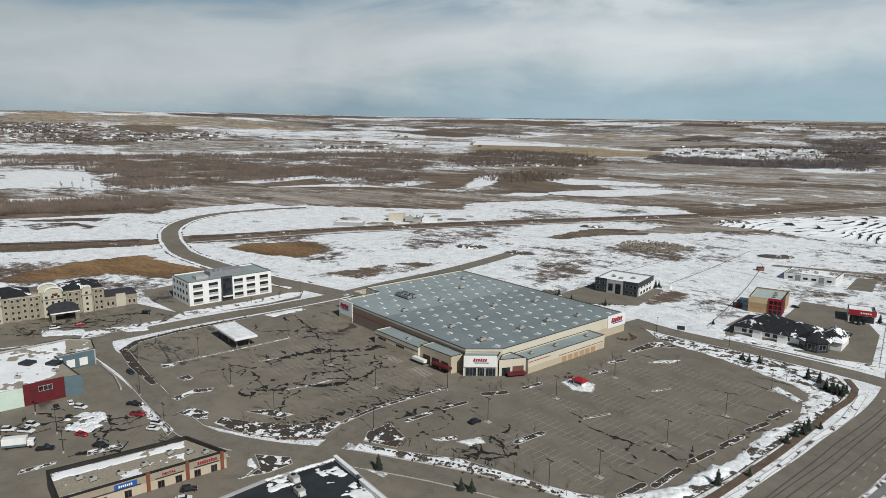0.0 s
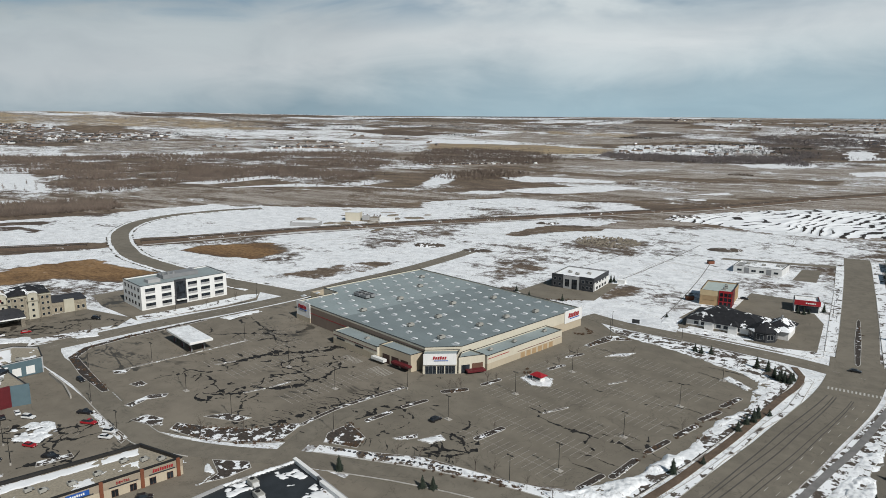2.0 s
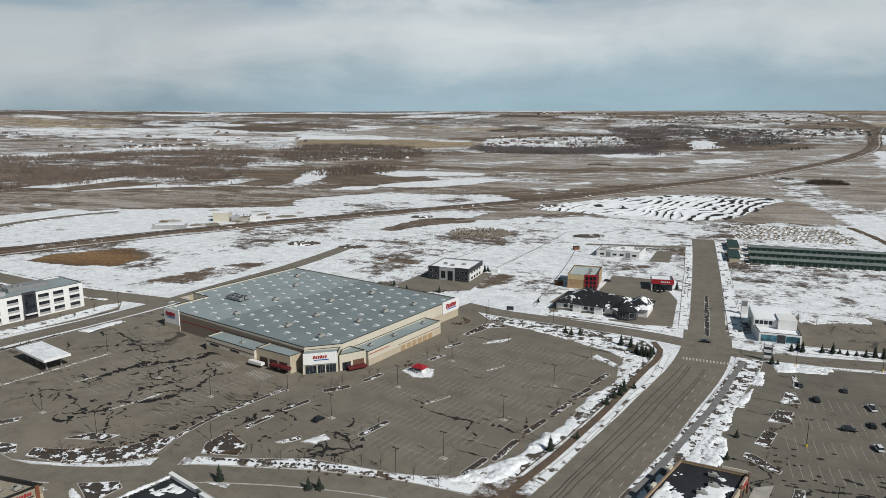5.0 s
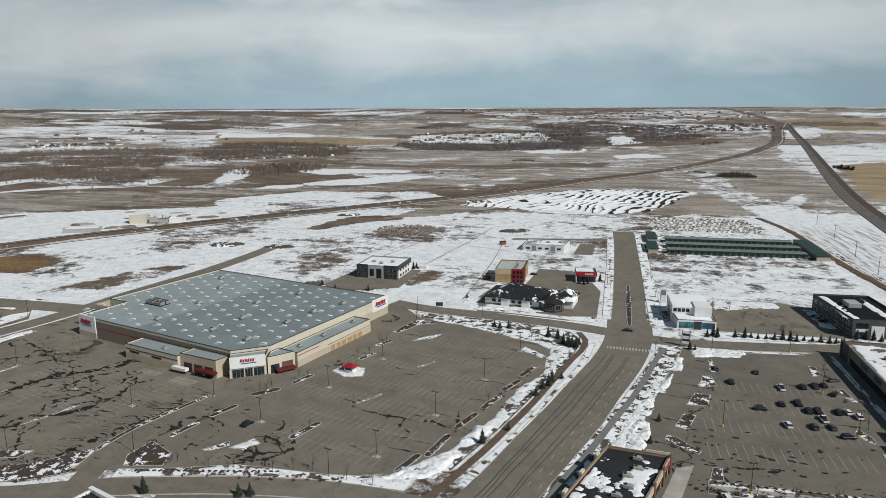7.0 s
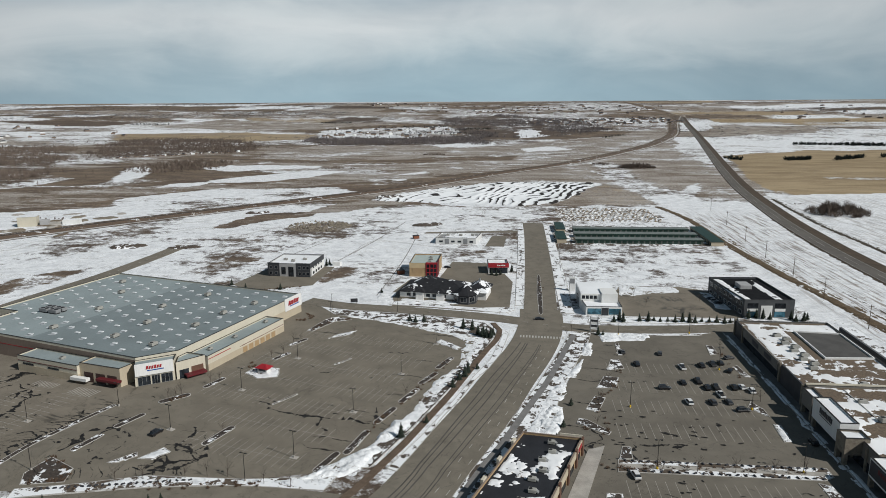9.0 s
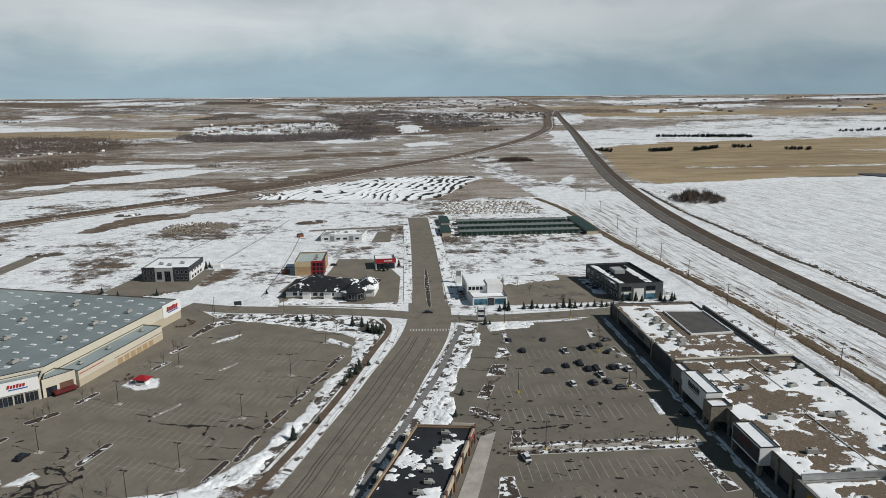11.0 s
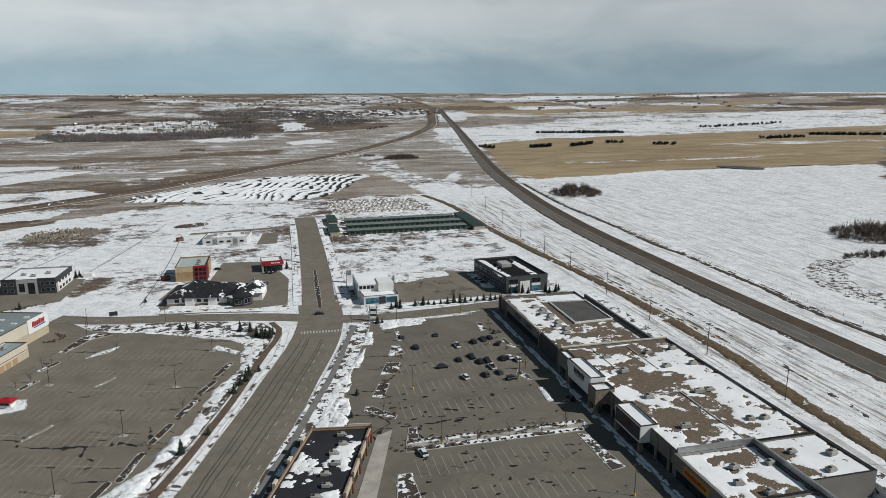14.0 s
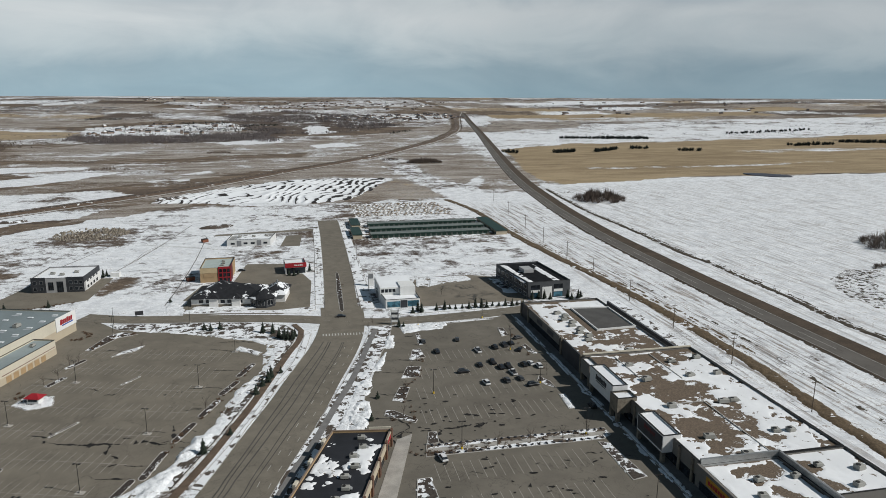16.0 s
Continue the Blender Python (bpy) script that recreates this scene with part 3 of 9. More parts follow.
zone(0.22, 0.42, (-593, 1250), (-442, 1239), (-183, 1218), (-129, 1283), (16, 1299), (16, 1227), (-122, 1213), (-172, 1144), (-422, 1182), (-565, 1190))  # ditch
zone(0.96, 0.4, (-402, 894), (-348, 972), (-310, 1018), (-241, 1024), (-273, 951), (-319, 890), (-383, 869))  # snow pan a
zone(0.96, 0.4, (-176, 956), (-128, 1022), (-115, 983), (-143, 904))  # snow pan b
zone(0.9, 0.4, (-441, 825), (-439, 869), (-391, 888), (-394, 842))  # snow pan c
zone(0.92, 0.4, (-498, 1068), (-458, 1112), (-299, 1109), (-305, 1062), (-421, 1021))  # snow pan d
zone(0.9, 0.4, (-175, 1609), (-48, 1724), (-31, 1602), (-154, 1536))  # snow pan e
zone(0.82, 0.5, (30, 1502), (93, 1575), (134, 1478), (40, 1423))  # snow pan f
zone(0.27, 0.56, (-382, 814), (-263, 917), (-109, 1008), (-103, 956), (-246, 855), (-345, 765))  # meadow brown
zone(0.8, 0.34, (-748, 334), (-666, 456), (-641, 579), (-590, 566), (-516, 621), (-441, 652), (-285, 758), (-267, 711), (-330, 634), (-443, 467), (-511, 388), (-518, 353), (-607, 269))  # snow flats
zone(0.68, 0.46, (-434, 720), (-351, 813), (-212, 841), (-166, 793), (-249, 692), (-358, 591))  # snow flats b
zone(0.2, 0.2, (-720, 342), (-704, 366), (-667, 395), (-659, 381), (-678, 359), (-681, 349))  # melt a
zone(0.25, 0.2, (-693, 308), (-689, 337), (-671, 354), (-625, 359), (-620, 347), (-651, 344), (-647, 316), (-679, 311))  # melt b
zone(0.05, 0.36, (-603, 267), (-518, 353), (-498, 340), (-570, 252))  # rail side
zone(0.02, 0.45, (-474, 207), (-484, 234), (-488, 271), (-469, 310), (-429, 303), (-380, 301), (-392, 274), (-433, 260), (-453, 218))  # orange grass a
zone(0.04, 0.45, (-443, 360), (-442, 386), (-404, 426), (-367, 393), (-368, 364), (-393, 364))  # orange grass b
zone(0.28, 0.4, (-325, 331), (-308, 370), (-297, 396), (-267, 417), (-275, 379), (-291, 349))  # brown grass c
zone(0.34, 0.36, (-208, 404), (-187, 448), (-167, 447), (-183, 402))  # brown grass d
zone(0.1, 0.3, (-252, 556), (-243, 611), (-219, 639), (-182, 652), (-181, 627), (-215, 595), (-234, 561))  # olive patch
zone(0.05, 0.7, (-207, 621), (-177, 698), (-119, 751), (-107, 714), (-156, 661))  # rail tan
zone(0.06, 0.74, (60, 728), (102, 879), (150, 885), (152, 786), (145, 720), (58, 705))  # heap tan
zone(0.2, 0.67, (-17, 913), (65, 1077), (144, 1178), (384, 1638), (226, 923), (162, 809), (122, 930), (12, 885))  # stubble
zone(0.52, 0.55, (125, 1083), (151, 720), (195, 722), (244, 914), (194, 814), (155, 915))  # tracked snow
zone(0.57, 0.64, (566, 1931), (747, 2157), (1467, 2321), (2323, 2244), (1708, 1641), (980, 1545), (583, 1450), (435, 1439))  # east pale
zone(0.12, 0.68, (684, 2480), (998, 2382), (883, 2081), (580, 2039))  # east brown
zone(0.03, 0.98, (400, 1322), (583, 1450), (957, 1508), (1708, 1641), (874, 831), (660, 849), (492, 837), (346, 783), (302, 794), (327, 978))  # straw field
zone(0.40, 0.9, (426, 968), (727, 978), (927, 1007), (709, 953), (425, 944))  # straw frost a
zone(0.42, 0.9, (844, 1227), (1317, 1261), (1261, 1207), (863, 1164))  # straw frost b
zone(0.975, 0.52, (298, 783), (488, 830), (650, 836), (867, 824), (238, 212), (260, 399), (267, 590))  # snow field


def land_cover(x, y):
    """Snow cover and the kind of ground (0 dark brush, 0.5 brown grass, 1 tan stubble) by place."""
    n1, n2, n3 = fbm(x, y, 220.0, 11), fbm(x, y, 60.0, 21), fbm(x, y, 700.0, 31)
    stretch = fbm(x * 0.45 + y * 0.15, y, 300.0, 41, 5)
    n4 = fbm(x, y, 26.0, 81, 3)
    rail, hwy = x - line_x(RAIL, y), x - line_x(HWY, y)
    wob = (n1 - 0.5) * 120
    jx, jy = x + (fbm(x, y, 90.0, 51) - 0.5) * 150, y + (fbm(x, y, 90.0, 61) - 0.5) * 150
    # far country: square fields, each with its own cover
    row = np.floor((y + 0.18 * x + (n1 - 0.5) * 60) / 230.0).astype(int)
    col = np.floor((x - 0.18 * y + LATTICE[row % 256, 3] * 700) / (300.0 + 420.0 * LATTICE[row % 256, 9])).astype(int)
    lot_a, lot_b = LATTICE[row % 256, col % 256], LATTICE[(row + 71) % 256, (col + 29) % 256]
    # broad fields of stubble, brush and snow
    snow = 0.31 + 0.5 * (sstep(stretch, 0.40, 0.62) - 0.5) + 0.34 * (lot_a - 0.5)
    kind = 0.58 + 0.3 * (sstep(n3, 0.38, 0.62) - 0.5) + 0.5 * (lot_b - 0.5)
    far = sstep(np.hypot(x, y), 2300, 3200)
    stripe_n = fbm(x, y, 260.0, 71, 4)
    snow = snow * (1 - far) + far * (0.30 + 0.45 * (sstep(stripe_n, 0.40, 0.60) - 0.5) + 0.7 * (lot_a - 0.5))
    kind = kind * (1 - far) + far * (0.56 + 0.9 * (lot_b - 0.5))

    def lay(w, s, k):
        nonlocal snow, kind
        snow = snow * (1 - w) + w * s
        kind = kind * (1 - w) + w * k

    az, dist = np.degrees(np.arctan2(x, y)), np.hypot(x, y)
    lay(sstep(-az + (n1 - 0.5) * 8, 12, 18) * (1 - sstep(-az, 42, 50)) * sstep(dist + (n1 - 0.5) * 500, 3050, 3300) * (1 - sstep(dist, 4300, 4500)), 0.30 + 0.5 * (sstep(stripe_n, 0.46, 0.60) - 0.3), 0.34)
    # west of the railway: meadow and valley floor
    west = 1 - sstep(rail, -12, 0)
    lay(west * (1 - sstep(-rail + wob, 900, 1300)), 0.22 + 0.42 * (sstep(stretch, 0.44, 0.62) - 0.4) + 0.3 * (n2 - 0.5), 0.50 + 0.6 * (n3 - 0.5) + 0.5 * (n2 - 0.5))
    # the development land this side of the railway
    near = sstep(rail, -8, 12) * (1 - sstep(y + wob * 0.4, 640, 760)) * (1 - sstep(hwy, -20, 0))
    lay(near, 0.66 + 0.75 * (n2 - 0.5) + 0.6 * (n1 - 0.5), 0.32)
    lay(1 - sstep(np.abs(rail + 2 + (n2 - 0.5) * 26), 14, 26), 0.22 + 0.5 * (n2 - 0.5), 0.40)
    # stubble between the railway and the highway
    lay(sstep(rail, 0, 30) * (1 - sstep(hwy, -50, -10)) * sstep(y + wob * 0.4, 680, 760) * (1 - sstep(y, 1250, 1500)), 0.24 + 0.4 * (n2 - 0.5) + 0.2 * (sstep(stretch, 0.5, 0.62) - 0.3), 0.66)
    reach = 0.022 * dist
    zx, zy = x + (fbm(x, y, 70.0, 51) - 0.5) * reach, y + (fbm(x, y, 70.0, 61) - 0.5) * reach * 1.6
    for cover, sort, outline in ZONES:
        wide = 0.55 if 0.06 < cover < 0.86 else 0.24
        lay(inside(zx, zy, outline), cover + wide * (n2 - 0.5) + wide * (stretch - 0.5) + 0.7 * wide * (n4 - 0.5), sort + 0.22 * (n1 - 0.5))
    lay(1 - sstep(np.abs(rail + (n2 - 0.5) * 14), 9, 17), 0.10 + 0.5 * (n2 - 0.5), 0.34)
    lay(inside(jx * 0.3 + x * 0.7, jy * 0.3 + y * 0.7, HEAP), 0.70, 0.10)
    lay(inside(jx * 0.2 + x * 0.8, jy * 0.2 + y * 0.8, BUMPS), 0.55, 0.5)
    lay((1 - sstep(np.abs(x - np.interp(y, [600, 743, 790, 867, 1134, 1300], [196, 181, 172, 156, 159, 150])), 12, 34)) * sstep(y, 600, 700) * (1 - sstep(y, 1100, 1250)), 0.50 + 0.5 * (n2 - 0.5), 0.5)
    # the strip between the stores and the highway, and the snow field past it
    lay(sstep(x, 150, 165) * (1 - sstep(hwy, 40, 60)) * (1 - sstep(y + wob, 640, 860)), 0.90 + 0.4 * (n2 - 0.5), 0.42)
    lay(sstep(hwy, 18, 24) * (1 - sstep(hwy, 40, 60)) * (1 - sstep(y, 720, 860)), 0.97, 0.5)
    # brown grass patches that the wind has cleared
    for cx, cy, rx, ry, turn, k, s in (
        (-282, 480, 11, 7, 0, 0.15, 0.05), (-238, 482, 10, 5, 0, 0.1, 0.0), (-162, 572, 26, 20, 20, 0.25, 0.34), (-68, 585, 14, 7, 20, 0.2, 0.12),
        (72, 470, 34, 26, 10, 0.15, 0.50), (-107, 405, 5, 16, -14, 0.3, 0.25)):
        lay(1 - sstep(blob(x, y, cx, cy, rx, ry, turn) + (n2 - 0.5) * 1.8, 0.25, 1.7), s, k)
    return np.clip(snow, 0, 1), np.clip(kind, 0, 1)


GS, GK = land_cover(GX, GY)
ny, nx = GX.shape
index = np.arange(nx * ny).reshape(ny, nx)
quads = np.stack([index[:-1, :-1], index[:-1, 1:], index[1:, 1:], index[1:, :-1]], -1).reshape(-1, 4)
me = bpy.data.meshes.new("ground")
me.from_pydata(np.stack([GX, GY, GZ], -1).reshape(-1, 3).tolist(), [], quads.tolist())
GF = sstep(GX - line_x(HWY, GY), 12, 22) * (1 - sstep(GY - 0.10 * (GX - 300), 765, 785)) + 1.7 * sstep(GX, 160, 172) * (1 - sstep(GX - line_x(HWY, GY), -16, -8)) * (1 - sstep(GY, 620, 700))
GR = sum(inside(GX, GY, outline) for cover, sort, outline in ZONES if sort == 0.45)
for name, values in (("snow", GS), ("kind", GK), ("furrow", GF), ("rust", GR)):
    me.attributes.new(name, "FLOAT", "POINT").data.foreach_set("value", values.ravel().astype(np.float32))
me.polygons.foreach_set("use_smooth", [True] * len(me.polygons))
ground = tagged(new("ground", me), "open prairie of dry grass and melting old snow", "ground", kind="structure")

g = Nodes("prairie_ground", 0.92, spec=0.2)
n_big, n_mid, n_small, n_fine = g.noise(38.0, 5, 0.6, 0.5), g.noise(9.0, 8, 0.70, 0.4), g.noise(2.6, 6, 0.70), g.noise(0.8, 4, 0.7)
n_streak = g.noise(24.0, 8, 0.70, 0.6, vector=g.scaled((0.28, 1.0, 1.0), 35))
n_far = g.noise(150.0, 6, 0.66, vector=g.scaled((0.35, 1.0, 1.0)))


def blend(*pairs):
    total = 0.0
    for v, k in pairs:
        total = g.math("ADD", g.math("MULTIPLY", v, k), total)
    return total


lump_g = blend((n_big, 0.18), (n_streak, 0.24), (n_mid, 0.30), (n_small, 0.18), (n_far, 0.10))
edge = g.math("SUBTRACT", 0.645, g.math("MULTIPLY", g.attr("snow"), 0.29))
n_furrow = g.noise(2.2, 4, 0.65, 0.35, vector=g.scaled((1.0, 0.05, 1.0), 3))
n_furrow2 = g.noise(3.2, 4, 0.65, 1.2, vector=g.scaled((0.10, 1.0, 1.0), -24))
furrow = g.math("MULTIPLY", g.attr("furrow"), g.math("MULTIPLY", g.math("SUBTRACT", blend((n_furrow, 0.8), (n_furrow2, 0.2)), 0.55), 0.20))
over = g.math("ADD", g.math("SUBTRACT", lump_g, edge), furrow)
kind_n = g.math("ADD", g.attr("kind"), g.math("MULTIPLY", g.math("SUBTRACT", blend((n_mid, 0.5), (n_streak, 0.5)), 0.5), 0.9))
dark = g.mix(g.step(n_small, 0.3, 0.7), (0.050, 0.038, 0.032), (0.098, 0.074, 0.058))
brown = g.mix(g.step(blend((n_small, 0.4), (n_streak, 0.35), (n_big, 0.25)), 0.40, 0.60), (0.072, 0.053, 0.040), (0.190, 0.145, 0.104))
rust = g.mix(g.step(blend((n_small, 0.5), (n_streak, 0.5)), 0.38, 0.62), (0.095, 0.055, 0.028), (0.27, 0.165, 0.08))
brown = g.mix(g.attr("rust"), brown, rust)
straw = g.mix(g.step(blend((n_streak, 0.45), (n_small, 0.25), (n_far, 0.3)), 0.40, 0.60), (0.20, 0.148, 0.088), (0.34, 0.265, 0.165))
soil = g.mix(g.step(kind_n, 0.10, 0.42), dark, brown)
frost = g.mix(g.step(blend((n_fine, 0.4), (n_small, 0.25), (n_streak, 0.35)), 0.43, 0.58), (0.12, 0.088, 0.062), (0.39, 0.365, 0.335))
soil = g.mix(g.step(kind_n, 0.48, 0.60), soil, frost)
soil = g.mix(g.step(kind_n, 0.76, 0.88), soil, straw)
thin = g.mix(g.step(n_fine, 0.30, 0.55), soil, (0.36, 0.36, 0.365))
n_rows = g.noise(5.0, 4, 0.6, 1.0, vector=g.scaled((0.16, 1.0, 1.0), -28))
white = g.mix(g.step(blend((n_mid, 0.4), (n_small, 0.42), (n_rows, 0.18)), 0.38, 0.60), (0.50, 0.515, 0.535), (0.77, 0.785, 0.80))
# stubble lets old snow thin out slowly, bare clods cut it off sharply
loose = g.math("ADD", 0.008, g.math("MULTIPLY", g.step(g.attr("kind"), 0.42, 0.72), 0.040))
cover_c = g.mix(g.step(over, -0.045, -0.012), soil, thin)
fleck = g.step(blend((n_fine, 0.40), (n_small, 0.35), (n_rows, 0.25)), 0.540, 0.590)
flecked = g.mix(g.math("MULTIPLY", fleck, 0.72), white, soil)
rows = g.math("MULTIPLY", g.attr("furrow"), g.math("MULTIPLY", g.step(blend((n_furrow, 0.75), (n_small, 0.25)), 0.48, 0.60), 0.44))
flecked = g.mix(rows, flecked, soil)
g.colour(g.mix(g.step(over, g.math("MULTIPLY", loose, -1.0), loose), cover_c, flecked))
g.bump(g.math("ADD", n_mid, g.math("MULTIPLY", n_small, 0.5)), 0.6, 0.6)
me.materials.append(g.mat)

# ---------------------------------------------------------------- roads, lots and pavements


def road(name, label, pts, width, material, z=0.10, step=6.0, height=None, thick=0.4):
    line = smooth_line(pts, step)
    bm = bmnew()
    ribbon(bm, line, -width / 2, width / 2, z, thick, 0, height)
    return tagged(link(name, bm, material), label, "road", kind="structure"), line


def flat_area(name, label, poly, material, z=0.06, category="pavement", kind="structure"):
    bm = bmnew()
    prism(bm, poly, z - 0.4, z)
    return tagged(link(name, bm, material), label, category, kind=kind)


WAREHOUSE_LOT = [(-10, 302), (-13, 281), (-18, 262), (-28, 230), (-33, 211), (-44, 194), (-50, 181), (-75, 174), (-104, 174), (-122, 168), (-139, 163), (-148, 161), (-160, 152), (-177, 147),
              (-193, 144), (-211, 149), (-233, 157), (-264, 166), (-285, 174), (-292, 184), (-290, 205), (-280, 243), (-266, 288), (-256, 330), (-240, 388), (-226, 384), (-100, 346), (-86, 329), (-58, 320), (-25, 305)]
flat_area("pavement_warehouse_lot", "large nearly empty asphalt parking lot with faded stalls and meltwater", WAREHOUSE_LOT, LOT, 0.06)
flat_area("pavement_west_lot", "asphalt parking lot crossed by dark streams of meltwater", [(-149, 162), (-160, 153), (-177, 148), (-193, 145), (-211, 150), (-233, 158), (-264, 167), (-285, 175), (-291, 185), (-289, 205), (-279, 243), (-265, 288), (-256, 300), (-240, 272), (-200, 250), (-140, 238), (-139, 220)], LOT_WET, 0.064)
flat_area("pavement_east_lot", "asphalt parking lot in front of the strip mall", [(16, 150), (112, 100), (112, 322), (92, 314), (40, 311), (36, 296), (27, 262), (20, 236), (14, 208), (5, 180)], LOT_MALL, 0.05)
flat_area("pavement_store_lot", "asphalt parking lot beside the maroon store", [(-192, 137), (-230, 146), (-252, 152), (-284, 160), (-330, 150), (-330, 60), (-120, 60), (-110, 100), (-104, 150), (-125, 152), (-150, 146), (-170, 138)], LOT_WET, 0.05)
flat_area("pavement_hotel_lot", "hotel forecourt with bare asphalt and dirty snow", [(-330, 150), (-312, 185), (-309, 212), (-316, 226), (-352, 224), (-362, 195), (-372, 165), (-385, 130), (-350, 120)], LOT_WET, 0.05)
flat_area("pavement_office_lot", "asphalt around the white office block", [(-309, 224), (-290, 262), (-284, 285), (-296, 300), (-322, 300), (-372, 262), (-375, 243), (-350, 232), (-334, 229)], LOT_WET, 0.05)
flat_area("pavement_pub_lot", "asphalt parking lot around the dark-roofed restaurant", [(-60, 346), (-40, 345), (-12, 340), (2, 346), (4, 400), (-8, 446), (-36, 450), (-41, 404), (-58, 402), (-64, 374)], LOT, 0.05)
flat_area("pavement_black_lot", "asphalt lane and stalls at the two-storey office", [(-162, 382), (-146, 369), (-114, 384), (-112, 430), (-152, 432)], LOT, 0.05)
flat_area("pavement_clinic_lot", "asphalt lot between the clinic and the dark office", [(58, 338), (118, 339), (118, 386), (100, 396), (66, 396), (58, 372)], LOT_WET, 0.05)
flat_area("pavement_storage_yard", "gravel yard of the self-storage rows", [(36, 520), (50, 508), (152, 512), (158, 530), (156, 590), (40, 590)], VERGE, 0.05)

flat_area("pavement_workshop_yard", "small asphalt yard beside the workshop", [(-16, 500), (-2, 500), (0, 542), (-12, 538)], LOT, 0.05)
flat_area("pavement_workshop_lane", "narrow asphalt lane behind the workshop", [(12, 556), (13, 565), (-66, 553), (-67, 546)], LOT, 0.05)
flat_area("pavement_corner_lot", "asphalt forecourt beside the corner shops", [(-118, 155), (-100, 162), (-75, 165), (-50, 164), (-28, 158), (-44, 90), (-118, 90)], LOT, 0.045)

# centre lines
MAIN = [(-56, 90), (-38, 138), (-23.6, 172), (-19.7, 185), (-15.1, 199), (-10.4, 214), (-3.9, 234.5), (1, 252), (6.5, 270), (11.5, 288), (15.2, 306), (17.6, 326), (18.2, 346)]
NORTH = [(17.8, 338), (18.6, 360), (20, 400), (21, 456), (22.4, 532), (22.4, 600)]
main_road, MAIN_L = road("road_main", "wide asphalt street with worn lane marks and tyre tracks", MAIN, 21.4, ROAD, 0.12)
road("road_north", "straight asphalt street running north past snowy plots", NORTH, 17.2, ROAD, 0.115)
cross_street, CROSS_L = road("road_cross", "two-lane side street with faded asphalt", [(-108, 353), (-86, 345), (-60, 341), (-30, 336), (-4, 330), (22, 321), (44, 317), (86, 320), (112, 324), (128, 326)], 11.0, ROAD, 0.13)
RING = [(-26, 160), (-50, 165), (-75, 166), (-100, 163), (-120, 158.5), (-140, 153), (-158, 145.5), (-176, 140.5), (-192, 139), (-222, 148), (-257, 159.5), (-290, 167), (-304, 174)]
ring_road, RING_L = road("road_ring", "curving access road round the parking lot", RING, 9.5, ROAD, 0.11)
STREET = [(-345, 118), (-322, 148), (-309, 175), (-301, 205), (-293, 232), (-280, 268), (-270, 305), (-263, 345), (-252, 395), (-246, 445), (-243, 490)]
street, STREET_L = road("road_street", "two-lane street between the lot and the hotel", STREET, 12.0, ROAD, 0.12)
CURVE = [(-275, 306), (-300, 307), (-335, 308), (-380, 313), (-445, 327), (-484, 345), (-521, 367), (-558, 396), (-589, 436), (-600, 478), (-594, 511), (-582, 542), (-560, 575)]
curve_road, CURVE_L = road("road_curve", "curving asphalt road through snowy fields", CURVE, 14.5, ROAD, 0.10)
highway, HWY_L = road("road_highway", "two-lane paved highway running straight to the horizon", HWY, 11.6, HIGHWAY, 0.30, 25.0, lambda x, y: float(hill(np.array(x), np.array(y))), 3.0)
road("road_driveway", "driveway into the warehouse lot", [(-143, 150), (-146, 165), (-148, 178), (-143, 196), (-136, 217)], 8.0, ROAD, 0.10)

# shoulders of the highway, brown gravel
bm = bmnew()
for w0, w1 in ((-6.9, -5.75), (5.75, 15.5)):
    ribbon(bm, HWY_L, w0, w1, 0.18, 3.0, 0, lambda x, y: float(hill(np.array(x), np.array(y))))
tagged(link("road_shoulder", bm, plain("brown_shoulder", (0.066, 0.047, 0.032), 0.95, var=0.4, big=9, small=0.6, bump=0.4)), "brown gravel shoulders of the highway", "shoulder", kind="structure")

# the railway bank with its track
hz = lambda x, y: float(hill(np.array(x), np.array(y)))
RAIL_L = smooth_line(RAIL, 6.0)
RUNS = [[p for p in RAIL_L if p[1] < 340], [p for p in RAIL_L if p[1] > 366]]
bm = bmnew()
for run in RUNS:
    ribbon(bm, run, -4.5, 4.5, 1.3, 3.0, 0, hz)
    ribbon(bm, run, -7.5, -4.5, 0.5, 3.0, 0, hz)
    ribbon(bm, run, 4.5, 7.5, 0.5, 3.0, 0, hz)
bank = tagged(link("railway_bank", bm, snowy("ballast_and_brush", (0.105, 0.076, 0.056), 0.27, 7.0, soft=0.012)), "low brown ballast bank of a railway line", "railway", kind="structure")
bm = bmnew()
for run in RUNS:
    for o in (-0.75, 0.75):
        ribbon(bm, run, o - 0.08, o + 0.08, 1.5, 0.18, 0, hz)
tagged(link("rail", bm, DARKMETAL, bank))

bm = bmnew()
ribbon(bm, RUNS[1], 11.5, 14.5, 0.16, 3.0, 0, hz)
tagged(link("road_service_track", bm, plain("pale_frozen_track", (0.40, 0.385, 0.365), 0.95, var=0.5, big=14, small=1.2)), "pale frozen service track beside the railway", "track", kind="structure")
bm = bmnew()
for run in RUNS:
    ribbon(bm, run, 17.0, 19.0, 0.22, 3.0, 0, hz)
    ribbon(bm, run, -15.0, -12.6, 0.22, 3.0, 0, hz)
tagged(link("railway_ditch", bm, plain("dark_ditch_brush", (0.085, 0.065, 0.048), 0.95, var=0.6, big=9, small=1.0, bump=0.6)), "dark brush in the ditches beside the railway", "ditch", kind="structure")

